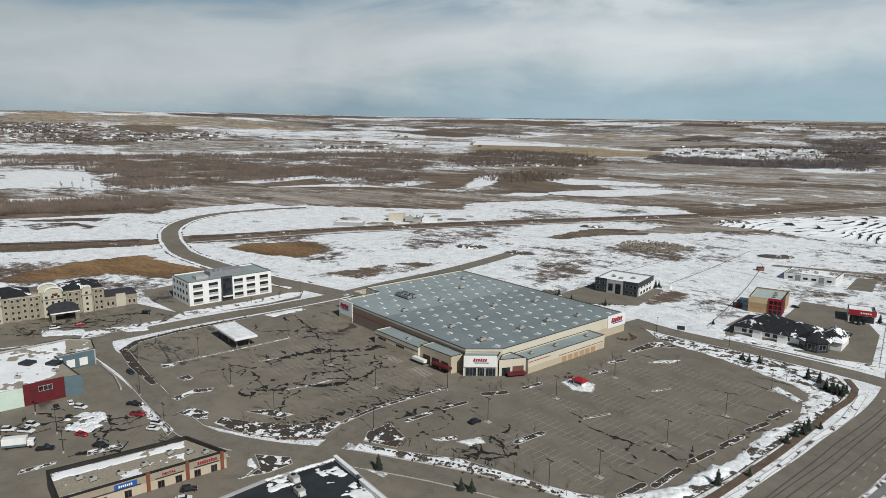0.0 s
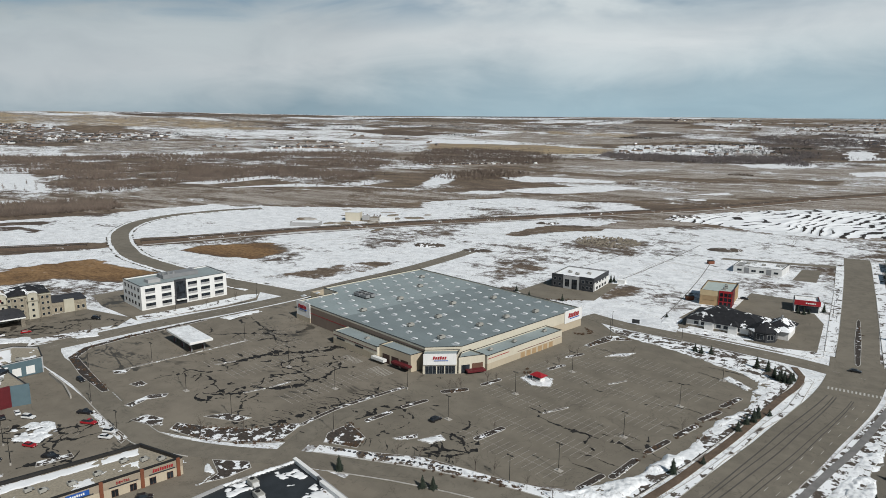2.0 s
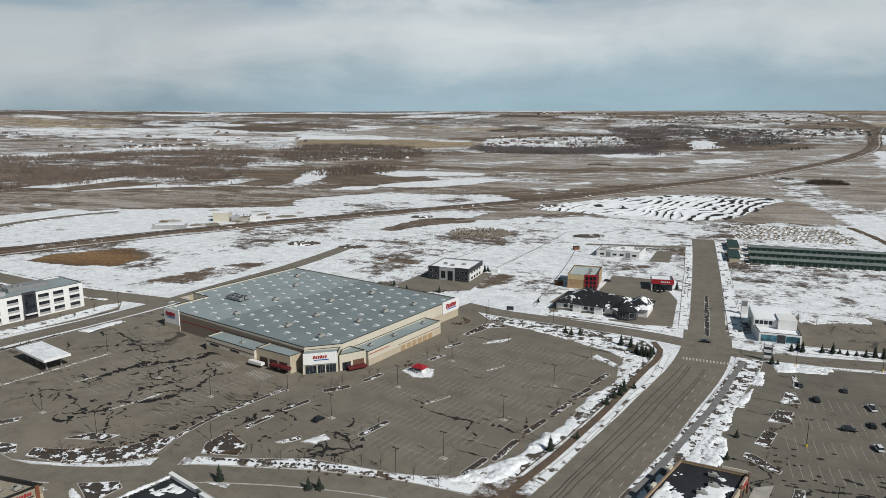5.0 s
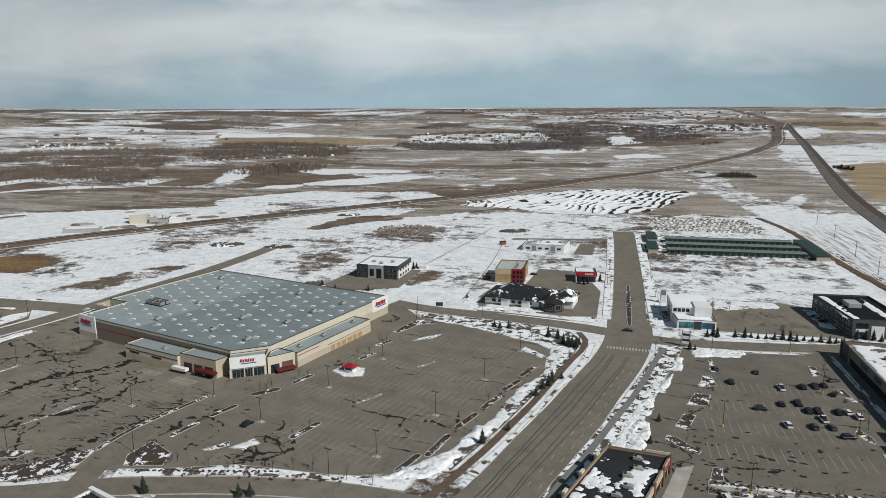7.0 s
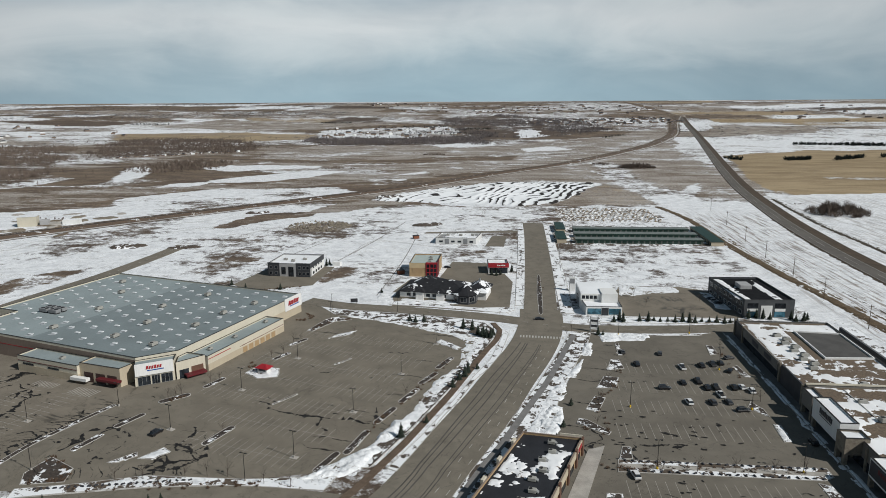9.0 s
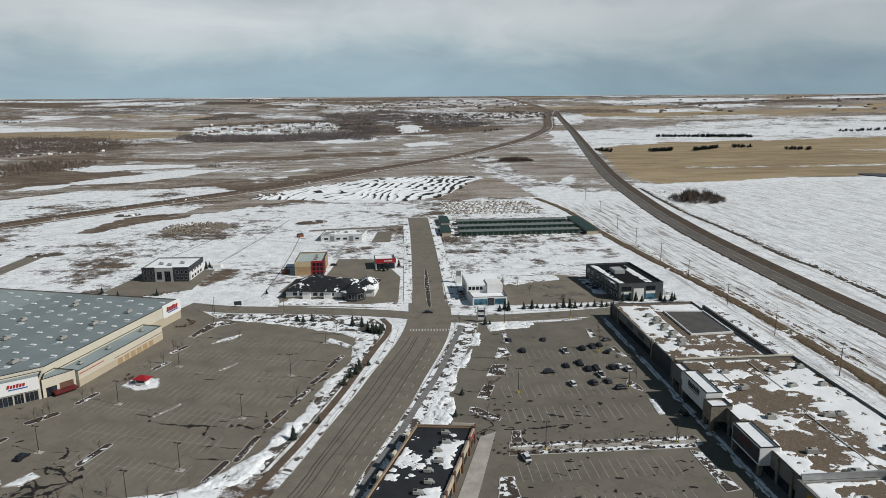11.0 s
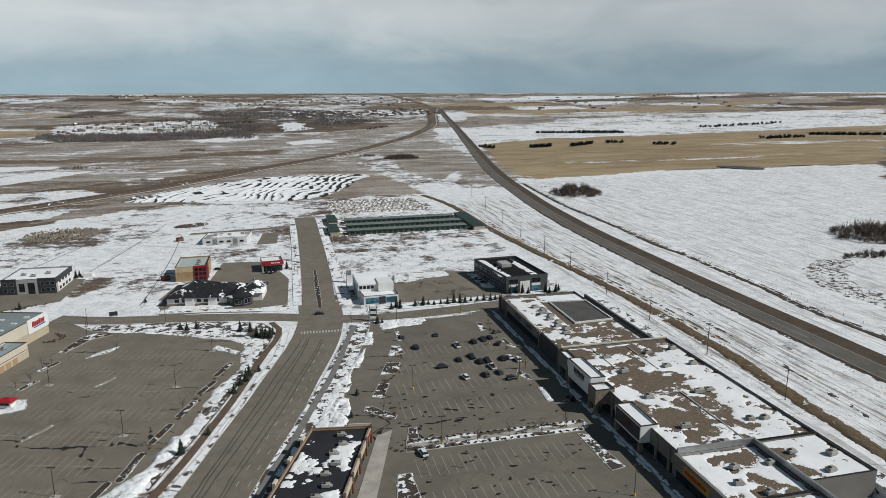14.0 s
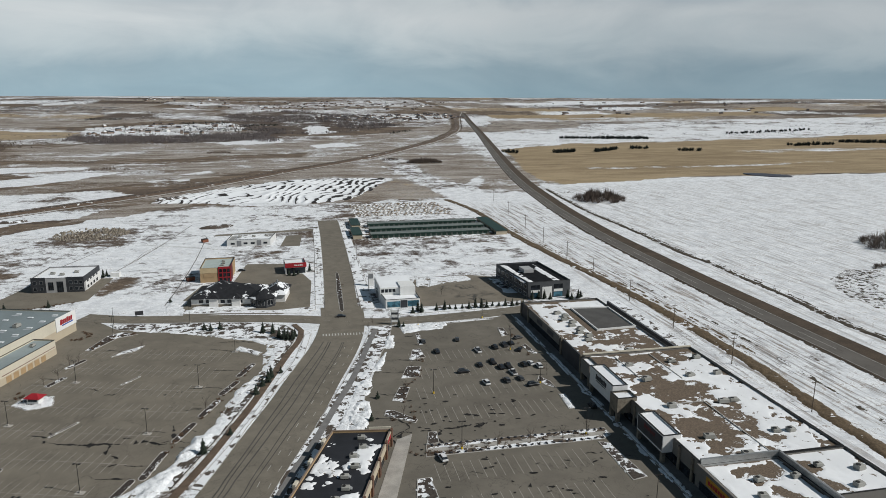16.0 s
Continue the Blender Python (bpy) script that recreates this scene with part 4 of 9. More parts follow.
# kerbs along the access road
for side, spans in ((-4.9, ((-132, -56), (-255, -168))), (4.9, ((-138, -62), (-205, -172)))):
    for x0, x1 in spans:
        run = [p for p in RING_L if x0 <= p[0] <= x1]
        bm = bmnew()
        ribbon(bm, run, side - 0.16, side + 0.16, 0.24, 0.3)
        tagged(link("kerb_access_road", bm, KERB), "pale concrete kerb along the access road", "kerb", kind="structure")

# verges with kerbs: raised beds that edge the lots


def bed(name, label, poly, material, z=0.20, kerb=0.22, rim=True):
    poly = ccw(poly)
    bm = bmnew()
    inner = inset(poly, kerb)
    prism(bm, inner, -0.2, z - 0.03)
    ob = tagged(link(name, bm, material), label, "verge", kind="structure")
    if rim:
        bm = bmnew()
        ring(bm, poly, inner, -0.2, z)
        tagged(link("kerb", bm, KERB, ob))
    return ob


LOT_E = [(-86, 329), (-58, 320.5), (-25, 305), (-13.2, 302), (-15, 285), (-17.7, 267.5), (-22, 257), (-28, 242), (-30, 230), (-33, 216), (-38, 205), (-41, 194), (-45, 183)]
WALK_L = [(-92, 338.5), (-60, 334.5), (-30, 329.5), (-10, 322), (-5, 312), (-6, 298), (-9.9, 280.4), (-16, 258.5), (-22.2, 237), (-28.2, 216.6), (-33.6, 200.8), (-39.5, 183.8)]
bed("verge_east", "snow-covered grass verge between the lot and the street", LOT_E + WALK_L[::-1], VERGE_THAW)
bed("verge_walk_edge", "muddy strip beside the footpath", strip_poly(smooth_line(WALK_L, 8), 0.1, 0.9), MULCH, 0.21, rim=False)
bm = bmnew()
ribbon(bm, smooth_line([(-6, 322), (-2.6, 312), (-4, 298), (-7.6, 286), (-13.9, 261.5), (-20.1, 237.1), (-26.2, 216.5), (-31.5, 199), (-36.4, 185.4), (-40, 175), (-45, 164)], 6), -1.3, 1.3, 0.24, 0.3)
tagged(link("pavement_footpath_west", bm, plain("damp_footpath", (0.115, 0.082, 0.058), 0.85, var=0.4)), "narrow damp footpath along the street", "footpath", kind="structure")
bed("verge_kerb_west", "snow ridge along the street kerb", [(-1.2, 306), (-2.7, 294.4), (-6.1, 273.8), (-12, 255.6), (-16.4, 239.6), (-21, 223), (-26.8, 204.5), (-31.4, 192), (-34.4, 183.8),
                                                             (-31.2, 182.2), (-27.6, 193.7), (-24.4, 204.5), (-20.9, 218.6), (-15.6, 234.6), (-11.5, 251.2), (-6.2, 264.4), (-1.7, 280.3), (0.7, 298.1), (2, 308)], VERGE_SNOW, 0.22)
bed("verge_south", "snowy verge with low stone setts along the access road", [(-48, 178), (-75, 174.5), (-104, 174), (-122, 168), (-138, 164), (-137, 159), (-118, 163.5), (-100, 167.8), (-75, 171), (-50, 170.5)], VERGE)
bed("verge_southwest", "planted verge with snow at the lot corner", [(-151, 159), (-160, 152.5), (-177, 147), (-190, 147), (-192, 152), (-180, 155), (-165, 162), (-157, 171), (-153, 174)], BED)
bed("verge_divider", "long kerbed divider beside the driveway", strip_poly(smooth_line([(-153, 172), (-151, 188), (-146, 203), (-140, 219)], 5), -1.0, 1.0), BED)
bed("verge_corner", "planted triangle beside the driveway", [(-138, 166), (-126, 168.5), (-128, 176), (-139, 182), (-141, 172)], BED)
bed("verge_northwest", "long curved kerbed bed with dry shrubs", [(-238, 158), (-263, 167), (-284, 175), (-290, 185), (-288, 205), (-278, 243), (-280.5, 243), (-291, 205), (-293.5, 184), (-287, 172), (-264, 162.5), (-239, 155.5)], MULCH)
bed("verge_shop_corner", "planted corner bed with snow and dark mulch", [(-161, 139.5), (-150, 144.5), (-146.5, 142), (-148.5, 134), (-152, 128.5), (-153, 134.5)], BED)
bed("verge_store_kerb", "kerbed strip edged with snow in the store lot", [(-227, 144), (-197, 136), (-195, 132), (-201, 134), (-225, 141)], VERGE)
bed("verge_street", "snowy verge along the street in front of the office", [(-316, 228), (-309, 224), (-301, 240), (-291, 268), (-288, 288), (-293, 296), (-299, 290), (-304, 262)], VERGE_SNOW)
bed("verge_hotel", "snowy verge in front of the hotel", [(-318, 172), (-314, 186), (-309, 208), (-312, 212), (-319, 196), (-326, 178)], VERGE)
bed("verge_path_east", "snow verge with a paved path along the street", [(30, 310), (25.8, 294.2), (20.8, 276.8), (13.6, 252.6), (7.9, 234.5), (1.2, 214.3), (-4.2, 198.9), (-9, 185.3), (-13.8, 170.5), (-6, 166), (5, 190), (12, 203), (16, 212), (18.5, 226), (20, 236), (24, 254), (31, 277), (37, 296), (40, 311), (36, 312)], VERGE_THAW, 0.2)
bm = bmnew()
ribbon(bm, smooth_line([(32, 308), (27.9, 294.1), (20.9, 267.2), (15.1, 247.2), (9, 229.7), (4.7, 216.4), (-1.1, 198.9), (-5.3, 188.5), (-12, 168)], 6), -1.2, 1.2, 0.24, 0.3)
tagged(link("pavement_footpath_east", bm, plain("cold_footpath", (0.17, 0.165, 0.16), 0.85, var=0.25)), "paved footpath through the snowy verge", "footpath", kind="structure")
bed("verge_north_west", "snowy verge along the north street", [(9.2, 352), (10.6, 374), (12.6, 456), (13.9, 532), (14, 575), (9, 575), (8, 480), (6, 400), (5, 352)], VERGE_SNOW)
bed("verge_north_east", "snowy verge along the north street", [(28, 340), (28.8, 400), (30, 470), (31.2, 590), (37, 590), (36.5, 480), (36, 400), (35, 340)], VERGE_SNOW)
bed("verge_pub", "snowy verge in front of the dark-roofed restaurant", [(-62, 349), (-40, 346), (-14, 341.5), (0, 338.5), (5, 344), (5, 352), (2, 349), (-14, 346.5), (-40, 351), (-58, 354)], VERGE_SNOW)
bed("verge_cross_east", "snowy verge with young spruces", [(40, 327), (86, 328), (112, 331.5), (112, 337), (60, 336), (42, 334)], VERGE_SNOW)
bed("verge_lot_north", "snow ridge at the lot edge", [(42, 309.5), (66, 308.8), (90, 311), (91, 313), (66, 312), (41, 312)], VERGE_SNOW)
bed("verge_median", "kerbed median island with brown mulch", [(17.0, 340), (18.0, 336.5), (19.2, 340), (20.4, 376), (20.8, 414), (20.0, 419), (19.0, 414), (17.4, 376)], MULCH)
bed("verge_walkway", "planted kerbed walkway across the lot", [(33.8, 187.6), (92, 187.4), (95.5, 189.5), (95.5, 194.6), (35, 194.9)], VERGE)
bm = bmnew()
ribbon(bm, [(34.6, 191.2), (60, 191.2), (94, 191)], -1.1, 1.1, 0.26, 0.3)
tagged(link("pavement_lot_walk", bm, CONCRETE), "concrete walk across the parking lot", "footpath", kind="structure")

# ---------------------------------------------------------------- buildings


def flat_roofed(name, label, m, poly, h, wall, roof, cap=DARKMETAL, parapet=0.7, thick=0.35, category="building"):
    """A flat-roofed building: walls with a parapet, a roof deck behind it and a metal capping."""
    ob = thing(name, label, category, m)
    poly = ccw(poly)
    inner = inset(poly, thick)
    bm = bmnew()
    ring(bm, poly, inner, -0.3, h)
    part("wall", bm, wall, ob)
    bm = bmnew()
    prism(bm, inset(poly, thick - 0.01), h - parapet - 0.3, h - parapet)
    part("roof", bm, roof, ob)
    if cap:
        bm = bmnew()
        ring(bm, inset(poly, -0.06), inset(poly, thick + 0.06), h - 0.02, h + 0.10)
        part("parapet_cap", bm, cap, ob)
    return ob


SHARED = {}


def on_wall(a, b, s, z):
    """A place on the outer face of the wall from a to b (anticlockwise plan), s metres along: x along, -y outwards."""
    a, b = Vector(a), Vector(b)
    d = (b - a).normalized()
    p = a + d * s
    m = Matrix.Identity(4)
    m.col[0][:3], m.col[1][:3], m.col[3][:3] = (d.x, d.y, 0), (-d.y, d.x, 0), (p.x, p.y, z)
    return m


def shared(name, key, make, material):
    if key not in SHARED:
        bm = make()
        me = bpy.data.meshes.new(name)
        bm.to_mesh(me)
        bm.free()
        me.materials.append(material)
        SHARED[key] = me
    return new(name, SHARED[key])


def window(parent, a, b, s, z, w, h, pane=GLASS, frame_mat=DARKMETAL, bars=0):
    """A framed window whose sill lies at z, centred s metres along the wall."""

    def frame_bm():
        bm = bmnew()
        t = 0.10
        for x0, x1, z0, z1 in ((-w / 2, w / 2, 0, t), (-w / 2, w / 2, h - t, h), (-w / 2, -w / 2 + t, t, h - t), (w / 2 - t, w / 2, t, h - t)):
            box(bm, x0, x1, -0.09, 0.02, z0, z1)
        for k in range(bars):
            x = -w / 2 + w * (k + 1) / (bars + 1)
            box(bm, x - 0.05, x + 0.05, -0.09, 0.02, t, h - t)
        return bm

    f = shared("window", ("f", w, h, bars, frame_mat.name), frame_bm, frame_mat)
    f.parent, f.matrix_basis = parent, on_wall(a, b, s, z)
    p = shared("pane", ("p", w, h, pane.name), lambda: boxed(-w / 2 + 0.08, w / 2 - 0.08, -0.05, 0.02, 0.08, h - 0.08), pane)
    p.parent = f
    return f


def panel(parent, name, a, b, s0, s1, z0, z1, material, proud=0.05, label="", back=0.02):
    """A slab fixed to the wall from a to b."""
    p = part(name, boxed(0, s1 - s0, -proud, back, 0, z1 - z0, min(0.02, proud / 3)), material, parent, label)
    p.matrix_basis = on_wall(a, b, s0, z0)
    return p


def bars_sign(parent, a, b, s0, s1, z0, z1, material, count=6, lean=0.25, label="", proud=0.14, name="sign_mark"):
    """Sign lettering as a row of plain leaning blocks."""
    bm = bmnew()
    w, h = (s1 - s0) / count, z1 - z0
    for k in range(count):
        x, g = s0 + k * w, w * 0.14
        low, high = (0.0, h) if k % 3 == 0 else (0.0, h * 0.86)
        pts = [(x + g, low), (x + w - g, low), (x + w - g + lean * high, high), (x + g + lean * high, high)]
        front, rear = [bm.verts.new((px, -proud, pz)) for px, pz in pts], [bm.verts.new((px, 0.0, pz)) for px, pz in pts]
        bm.faces.new(front)
        for i in range(4):
            bm.faces.new((front[i], rear[i], rear[(i + 1) % 4], front[(i + 1) % 4]))
    p = part(name, bm, material, parent, label)
    p.matrix_basis = on_wall(a, b, 0, z0)
    return p


def word(parent, a, b, s, z, text, size, material, proud=0.1):
    """Raised letters on a wall, centred s metres along."""
    cu = bpy.data.curves.new("lettering", "FONT")
    cu.body, cu.size, cu.extrude, cu.align_x = text, size, proud / 2, "CENTER"
    tmp = bpy.data.objects.new("lettering", cu)
    me = bpy.data.meshes.new_from_object(tmp)
    bpy.data.objects.remove(tmp)
    me.materials.append(material)
    ob = new("lettering", me)
    ob.parent = parent
    ob.matrix_basis = on_wall(a, b, s, z) @ pose(0, -proud, 0, 90, 0, 0)
    return ob


def rooftop_unit(m, w=2.6, d=1.8, h=1.5, label="grey rooftop air-handling unit on a gravelled roof", hood=True, group="rooftop units"):
    ob = thing("rooftop_unit", label, "rooftop unit", m, group)
    part("curb", boxed(-w / 2 + 0.1, w / 2 - 0.1, -d / 2 + 0.08, d / 2 - 0.08, -0.02, 0.25), DARKMETAL, ob)
    part("housing", boxed(-w / 2, w / 2, -d / 2, d / 2, 0.22, h, 0.06), UNIT, ob)
    if hood:
        bm = bmnew()
        prof = [(0, 0.5), (0.7, 0.3), (0.7, 0.5), (0, h * 0.85)]
        l = [bm.verts.new((w / 2 + x, -d * 0.4, z)) for x, z in prof]
        r = [bm.verts.new((w / 2 + x, d * 0.4, z)) for x, z in prof]
        bm.faces.new(l), bm.faces.new(r[::-1])
        for i in range(4):
            bm.faces.new((l[i], r[i], r[(i + 1) % 4], l[(i + 1) % 4]))
        part("hood", bm, METAL, ob)
    bm = bmnew()
    tube(bm, (-w * 0.2, 0, h), (-w * 0.2, 0, h + 0.12), min(w, d) * 0.32, sides=12)
    part("fan", bm, DARKMETAL, ob)
    return ob


# -- the warehouse store
WH = pose(-105.5, 333.0, 0, 0, 0, -16.5)
WP = [(0, 0), (-123, 0), (-124, -73), (-111, -73), (-111, -98.5), (-10, -99.5), (0, -87)]
wh = flat_roofed("warehouse_store", "huge cream warehouse store with a grey membrane roof and red signs", WH, WP, 9.6, CREAM, MEMBRANE, parapet=0.6)
bm = bmnew()
prism(bm, [(-68, -0.5), (-0.6, -0.5), (-0.6, -86.5), (-10.5, -98.8), (-72, -98.0)], 8.9, 9.03)
part("roof_section", bm, MEMBRANE_D, wh, "darker weathered roof section")
A, B = (-111, -98.5), (-10, -99.5)
panel(wh, "wall_band", A, B, 12, 100.6, -0.2, 8.6, TAUPE, 0.06, "taupe lower wall")
panel(wh, "stripe", A, B, 12, 46, 5.2, 5.55, RED, 0.10, "thin red stripe")
panel(wh, "sign_wall", A, B, 0, 12.5, 2.5, 10.4, WHITE, 0.5, "tall white sign wall")
panel(wh, "wall_base", A, B, -0.4, 12.6, -0.2, 2.6, BEIGE, 0.52)
bars_sign(wh, (-111, -99.02), (-10, -100.02), 1.6, 9.2, 6.6, 8.6, RED, 6, label="red sign lettering", proud=0.2)
panel(wh, "sign_line", (-111, -99.02), (-10, -100.02), 3.0, 9.6, 5.9, 6.3, BLUE, 0.18)
C, D = (0, -87), (0, 0)
panel(wh, "wall_base", C, D, 57, 87.4, -0.2, 4.6, BEIGE, 0.08)
panel(wh, "sign_wall", C, D, 73, 87.5, 4.0, 10.3, WHITE, 0.4, "tall white sign wall")
bars_sign(wh, (0.42, -87), (0.42, 0), 75.4, 84.4, 6.6, 8.9, RED, 6, label="red sign lettering", proud=0.2)
panel(wh, "sign_line", (0.42, -87), (0.42, 0), 77, 85, 5.8, 6.25, BLUE, 0.18)


def annex(name, poly, h, wall, roof, label, low=None, low_h=2.8, stripe=None):
    poly = ccw(poly)
    bm = bmnew()
    ring(bm, poly, inset(poly, 0.3), -0.2, h)
    body = part(name, bm, wall, wh, label)
    bm = bmnew()
    prism(bm, inset(poly, 0.29), h - 0.9, h - 0.5)
    part("annex_roof", bm, roof, body)
    bm = bmnew()
    ring(bm, inset(poly, -0.05), inset(poly, 0.36), h - 0.02, h + 0.1)
    part("annex_cap", bm, DARKMETAL, body)
    if low:
        bm = bmnew()
        ring(bm, inset(poly, -0.07), inset(poly, 0.02), -0.2, low_h)
        part("annex_base", bm, low, body)
    return body


annex("side_annex", [(0.06, -81.5), (9.6, -81.5), (9.6, -29), (0.06, -29)], 6.4, CREAM, MEMBRANE, "cream side annex with overhead doors", BEIGE, 2.9)
a, b = (9.67, -81.5), (9.67, -29)
for k in range(6):
    panel(wh, "overhead_door", a, b, 22 + k * 4.1, 24.9 + k * 4.1, 0.0, 2.6, TAN, 0.06)
panel(wh, "stripe", a, b, 0.3, 14, 4.9, 5.2, RED, 0.05)
panel(wh, "stripe", a, b, 20, 52, 3.5, 3.75, MAROON, 0.05)
annex("front_annex", [(-64, -99.5), (-64, -108.6), (-31, -108.6), (-31, -99.5)], 6.6, CREAM, MEMBRANE, "cream front annex with a red stripe", BEIGE, 3.0)
a, b = (-64, -108.67), (-31, -108.67)
panel(wh, "stripe", a, b, 0.3, 32.8, 4.6, 4.85, MAROON, 0.05)
panel(wh, "window_band", a, b, 3, 9, 3.2, 4.0, GLASS, 0.05)
panel(wh, "window_band", a, b, 17, 23, 3.2, 4.0, GLASS, 0.05)
annex("exit_bay", [(-30.9, -99.6), (-30.9, -107.4), (-11, -106.6), (-10.4, -99.6)], 7.6, BEIGE, MEMBRANE, "beige cart bay with dark openings")
a, b = (-30.9, -107.4), (-11, -106.6)
for s in (2.0, 7.8, 13.6):
    panel(wh, "bay_opening", a, b, s, s + 4.6, 0.0, 4.2, plain("dark_bay_%d" % s, (0.06, 0.035, 0.03), 0.8, var=0.3), 0.05)
panel(wh, "canopy", a, b, 10, 20.5, 2.2, 3.1, MAROON, 2.4, "dark red lean-to canopy")
panel(wh, "canopy", (-34, -108.7), (-20, -108.0), 1.0, 9.0, 1.4, 2.6, WHITE, 2.0, "snow-topped cart canopy")
annex("entrance", [(-10.3, -99.7), (-6.0, -104.4), (3.4, -93.6), (-0.4, -88.0)], 8.4, CREAM, MEMBRANE, "cream entrance block set across the corner")
a, b = (-6.0, -104.4), (3.4, -93.6)
panel(wh, "sign_wall", a, b, 0.2, 14.1, 4.2, 9.0, WHITE, 0.5, "projecting white sign wall")
n = Vector((b[0] - a[0], b[1] - a[1])).normalized()
a2, b2 = (a[0] + n.y * 0.52, a[1] - n.x * 0.52), (b[0] + n.y * 0.52, b[1] - n.x * 0.52)
bars_sign(wh, a2, b2, 4.0, 9.8, 6.7, 8.0, RED, 6, label="red sign lettering", proud=0.16)
panel(wh, "sign_line", a2, b2, 4.6, 10.6, 5.9, 6.25, BLUE, 0.12)
for s, w in ((1.0, 4.6), (6.0, 3.0), (9.4, 4.2)):
    window(wh, a, b, s + w / 2, 0.1, w, 3.6, GLASS, METAL, 2)
annex("corner_return", [(0.0, -87.6), (3.8, -93.0), (8.8, -82.2), (0.0, -82.2)], 7.2, CREAM, MEMBRANE, "cream return beside the entrance")
a, b = (3.8, -93.0), (8.8, -82.2)
panel(wh, "bay_opening", a, b, 1.2, 5.0, 0.0, 3.6, GLASS, 0.06)
panel(wh, "bay_opening", a, b, 6.0, 11.0, 0.2, 3.9, BROWNC, 0.06)
panel(wh, "canopy", a, b, 3.0, 11.2, 0.9, 1.7, MAROON, 3.0, "dark red cart canopy")
# loading dock screen at the back corner
bm = bmnew()
box(bm, -138, -124.1, -72.4, -72, -0.2, 4.5)
box(bm, -138, -137.6, -72, -40, -0.2, 4.5)
part("dock_screen", bm, BEIGE, wh)
# rows of skylights: small domed boxes
SKY_BM = lambda: boxed(-1.3, 1.3, -0.7, 0.7, 0, 0.45, 0.2)
THIN_SNOW = plain("thin_grey_snow", (0.33, 0.355, 0.37), 0.8, var=0.2, big=1.5)
rsk = random.Random(2)
for i in range(14):
    for j in range(11):
        x, y = -5.5 - i * 8.7, -5.5 - j * 8.8 - (i % 2) * 4.4
        if y < -94 or (x > -14 and y < -86):
            continue
        s = shared("skylight", "skylight", SKY_BM, SKYLIGHT)
        s.parent, s.matrix_basis = wh, pose(x, y, 9.02)
        if rsk.random() < 0.45:
            continue
        bm = bmnew()
        prism(bm, wobble(around(x + rsk.uniform(-0.6, 0.6), y - 1.2, rsk.uniform(1.2, 2.2), rsk.uniform(0.6, 1.1), rsk.uniform(-30, 30), 12), 0.5, 1.0, i + j * 3.1, 1.2), 9.0, 9.045)
        part("snow_patch", bm, THIN_SNOW, wh)
for x, y in ((-15, -85), (-16, -59), (-16, -40), (-39, -64), (-38, -83), (-44, -18), (-51, -42), (-77, -56), (-106, -14), (-73, -84), (-12, -22), (-90, -30)):
    rooftop_unit(WH @ pose(x, y, 9.03, 0, 0, 90), 3.2, 2.0, 1.5, "grey rooftop air unit on the membrane roof", True, "units on the warehouse roof")
for x, y in ((4.5, -74), (4.5, -58), (4.5, -36), (-44, -104)):
    rooftop_unit(WH @ pose(x, y, 5.9, 0, 0, 90), 2.2, 1.4, 1.1, "small grey air unit on the annex roof", False, "units on the annex roofs")
ref = thing("refrigeration_rack", "row of dark grey condenser units on the warehouse roof", "condenser", WH @ pose(-98, -66, 9.03, 0, 0, 0))
for k in range(4):
    p = part("condenser", boxed(-2.6, 2.6, -1.4, 1.4, 0.5, 2.0, 0.08), GREY, ref)
    p.matrix_basis = pose((k % 2) * 6.0, (k // 2) * 3.6 - 2, 0)
    part("stand", boxed(-2.3, 2.3, -1.1, 1.1, -0.02, 0.52), DARKMETAL, p)
    for x in (-1.3, 1.3):
        bm = bmnew()
        tube(bm, (x, 0, 2.0), (x, 0, 2.15), 0.9, sides=12)
        part("fan", bm, DARKMETAL, p)

# -- fuel station
fuel = thing("fuel_canopy", "flat white snow-topped canopy of a filling station", "filling station", pose(-254, 211, 0.06, 0, 0, -18))
part("canopy_roof", boxed(-13.5, 13.5, -5.5, 5.5, 4.6, 5.6, 0.08), WHITE, fuel)
bm = bmnew()
prism(bm, [(-13.2, -5.2), (13.2, -5.2), (13.2, 5.2), (-13.2, 5.2)], 5.58, 5.68)
part("snow_cover", bm, SNOW, fuel)
for x in (-9, 0, 9):
    for y in (-3, 3):
        part("column", boxed(x - 0.3, x + 0.3, y - 0.3, y + 0.3, 0, 4.62), GREY, fuel)
        part("fuel_pump", boxed(x - 1.6, x - 0.7, y - 0.35, y + 0.35, 0, 1.7, 0.06), MAROON, fuel)

# -- white office block: three storeys with dark glazing and a rooftop plant floor
OF = pose(-322, 237, 0, 0, 0, 73.8)
off = flat_roofed("office_building", "white three-storey office block with dark ribbon windows and grey plant floor", OF, [(0, 0), (50, 0), (50, 26), (0, 26)], 13.6, WHITE, MEMBRANE)
fr = ((0, 0), (50, 0))
lf = ((0, 26), (0, 0))
for f in range(3):
    z = 2.0 + f * 4.1
    for s in (5.0, 14.0, 29.2, 36.8, 45.2):
        window(off, *fr, s, z, 5.4, 1.7, GLASS, CHARCOAL, 2)
        panel(off, "spandrel", *fr, s - 2.7, s + 2.7, z - 1.25, z - 0.1, MIDGREY, 0.05)
    for s in (3.5, 8.6, 13.0, 17.4, 22.5):
        window(off, *lf, s, z, 2.0, 1.9, GLASS, CHARCOAL)
panel(off, "entrance_bay", *fr, 18.6, 25.2, 0.0, 14.4, CHARCOAL, 0.6, "black glazed entrance bay")
panel(off, "bay_glass", *fr, 19.4, 24.4, 3.2, 13.2, GLASS, 0.66)
panel(off, "entrance_canopy", *fr, 19.0, 25.0, 2.6, 3.0, WHITE, 2.4)
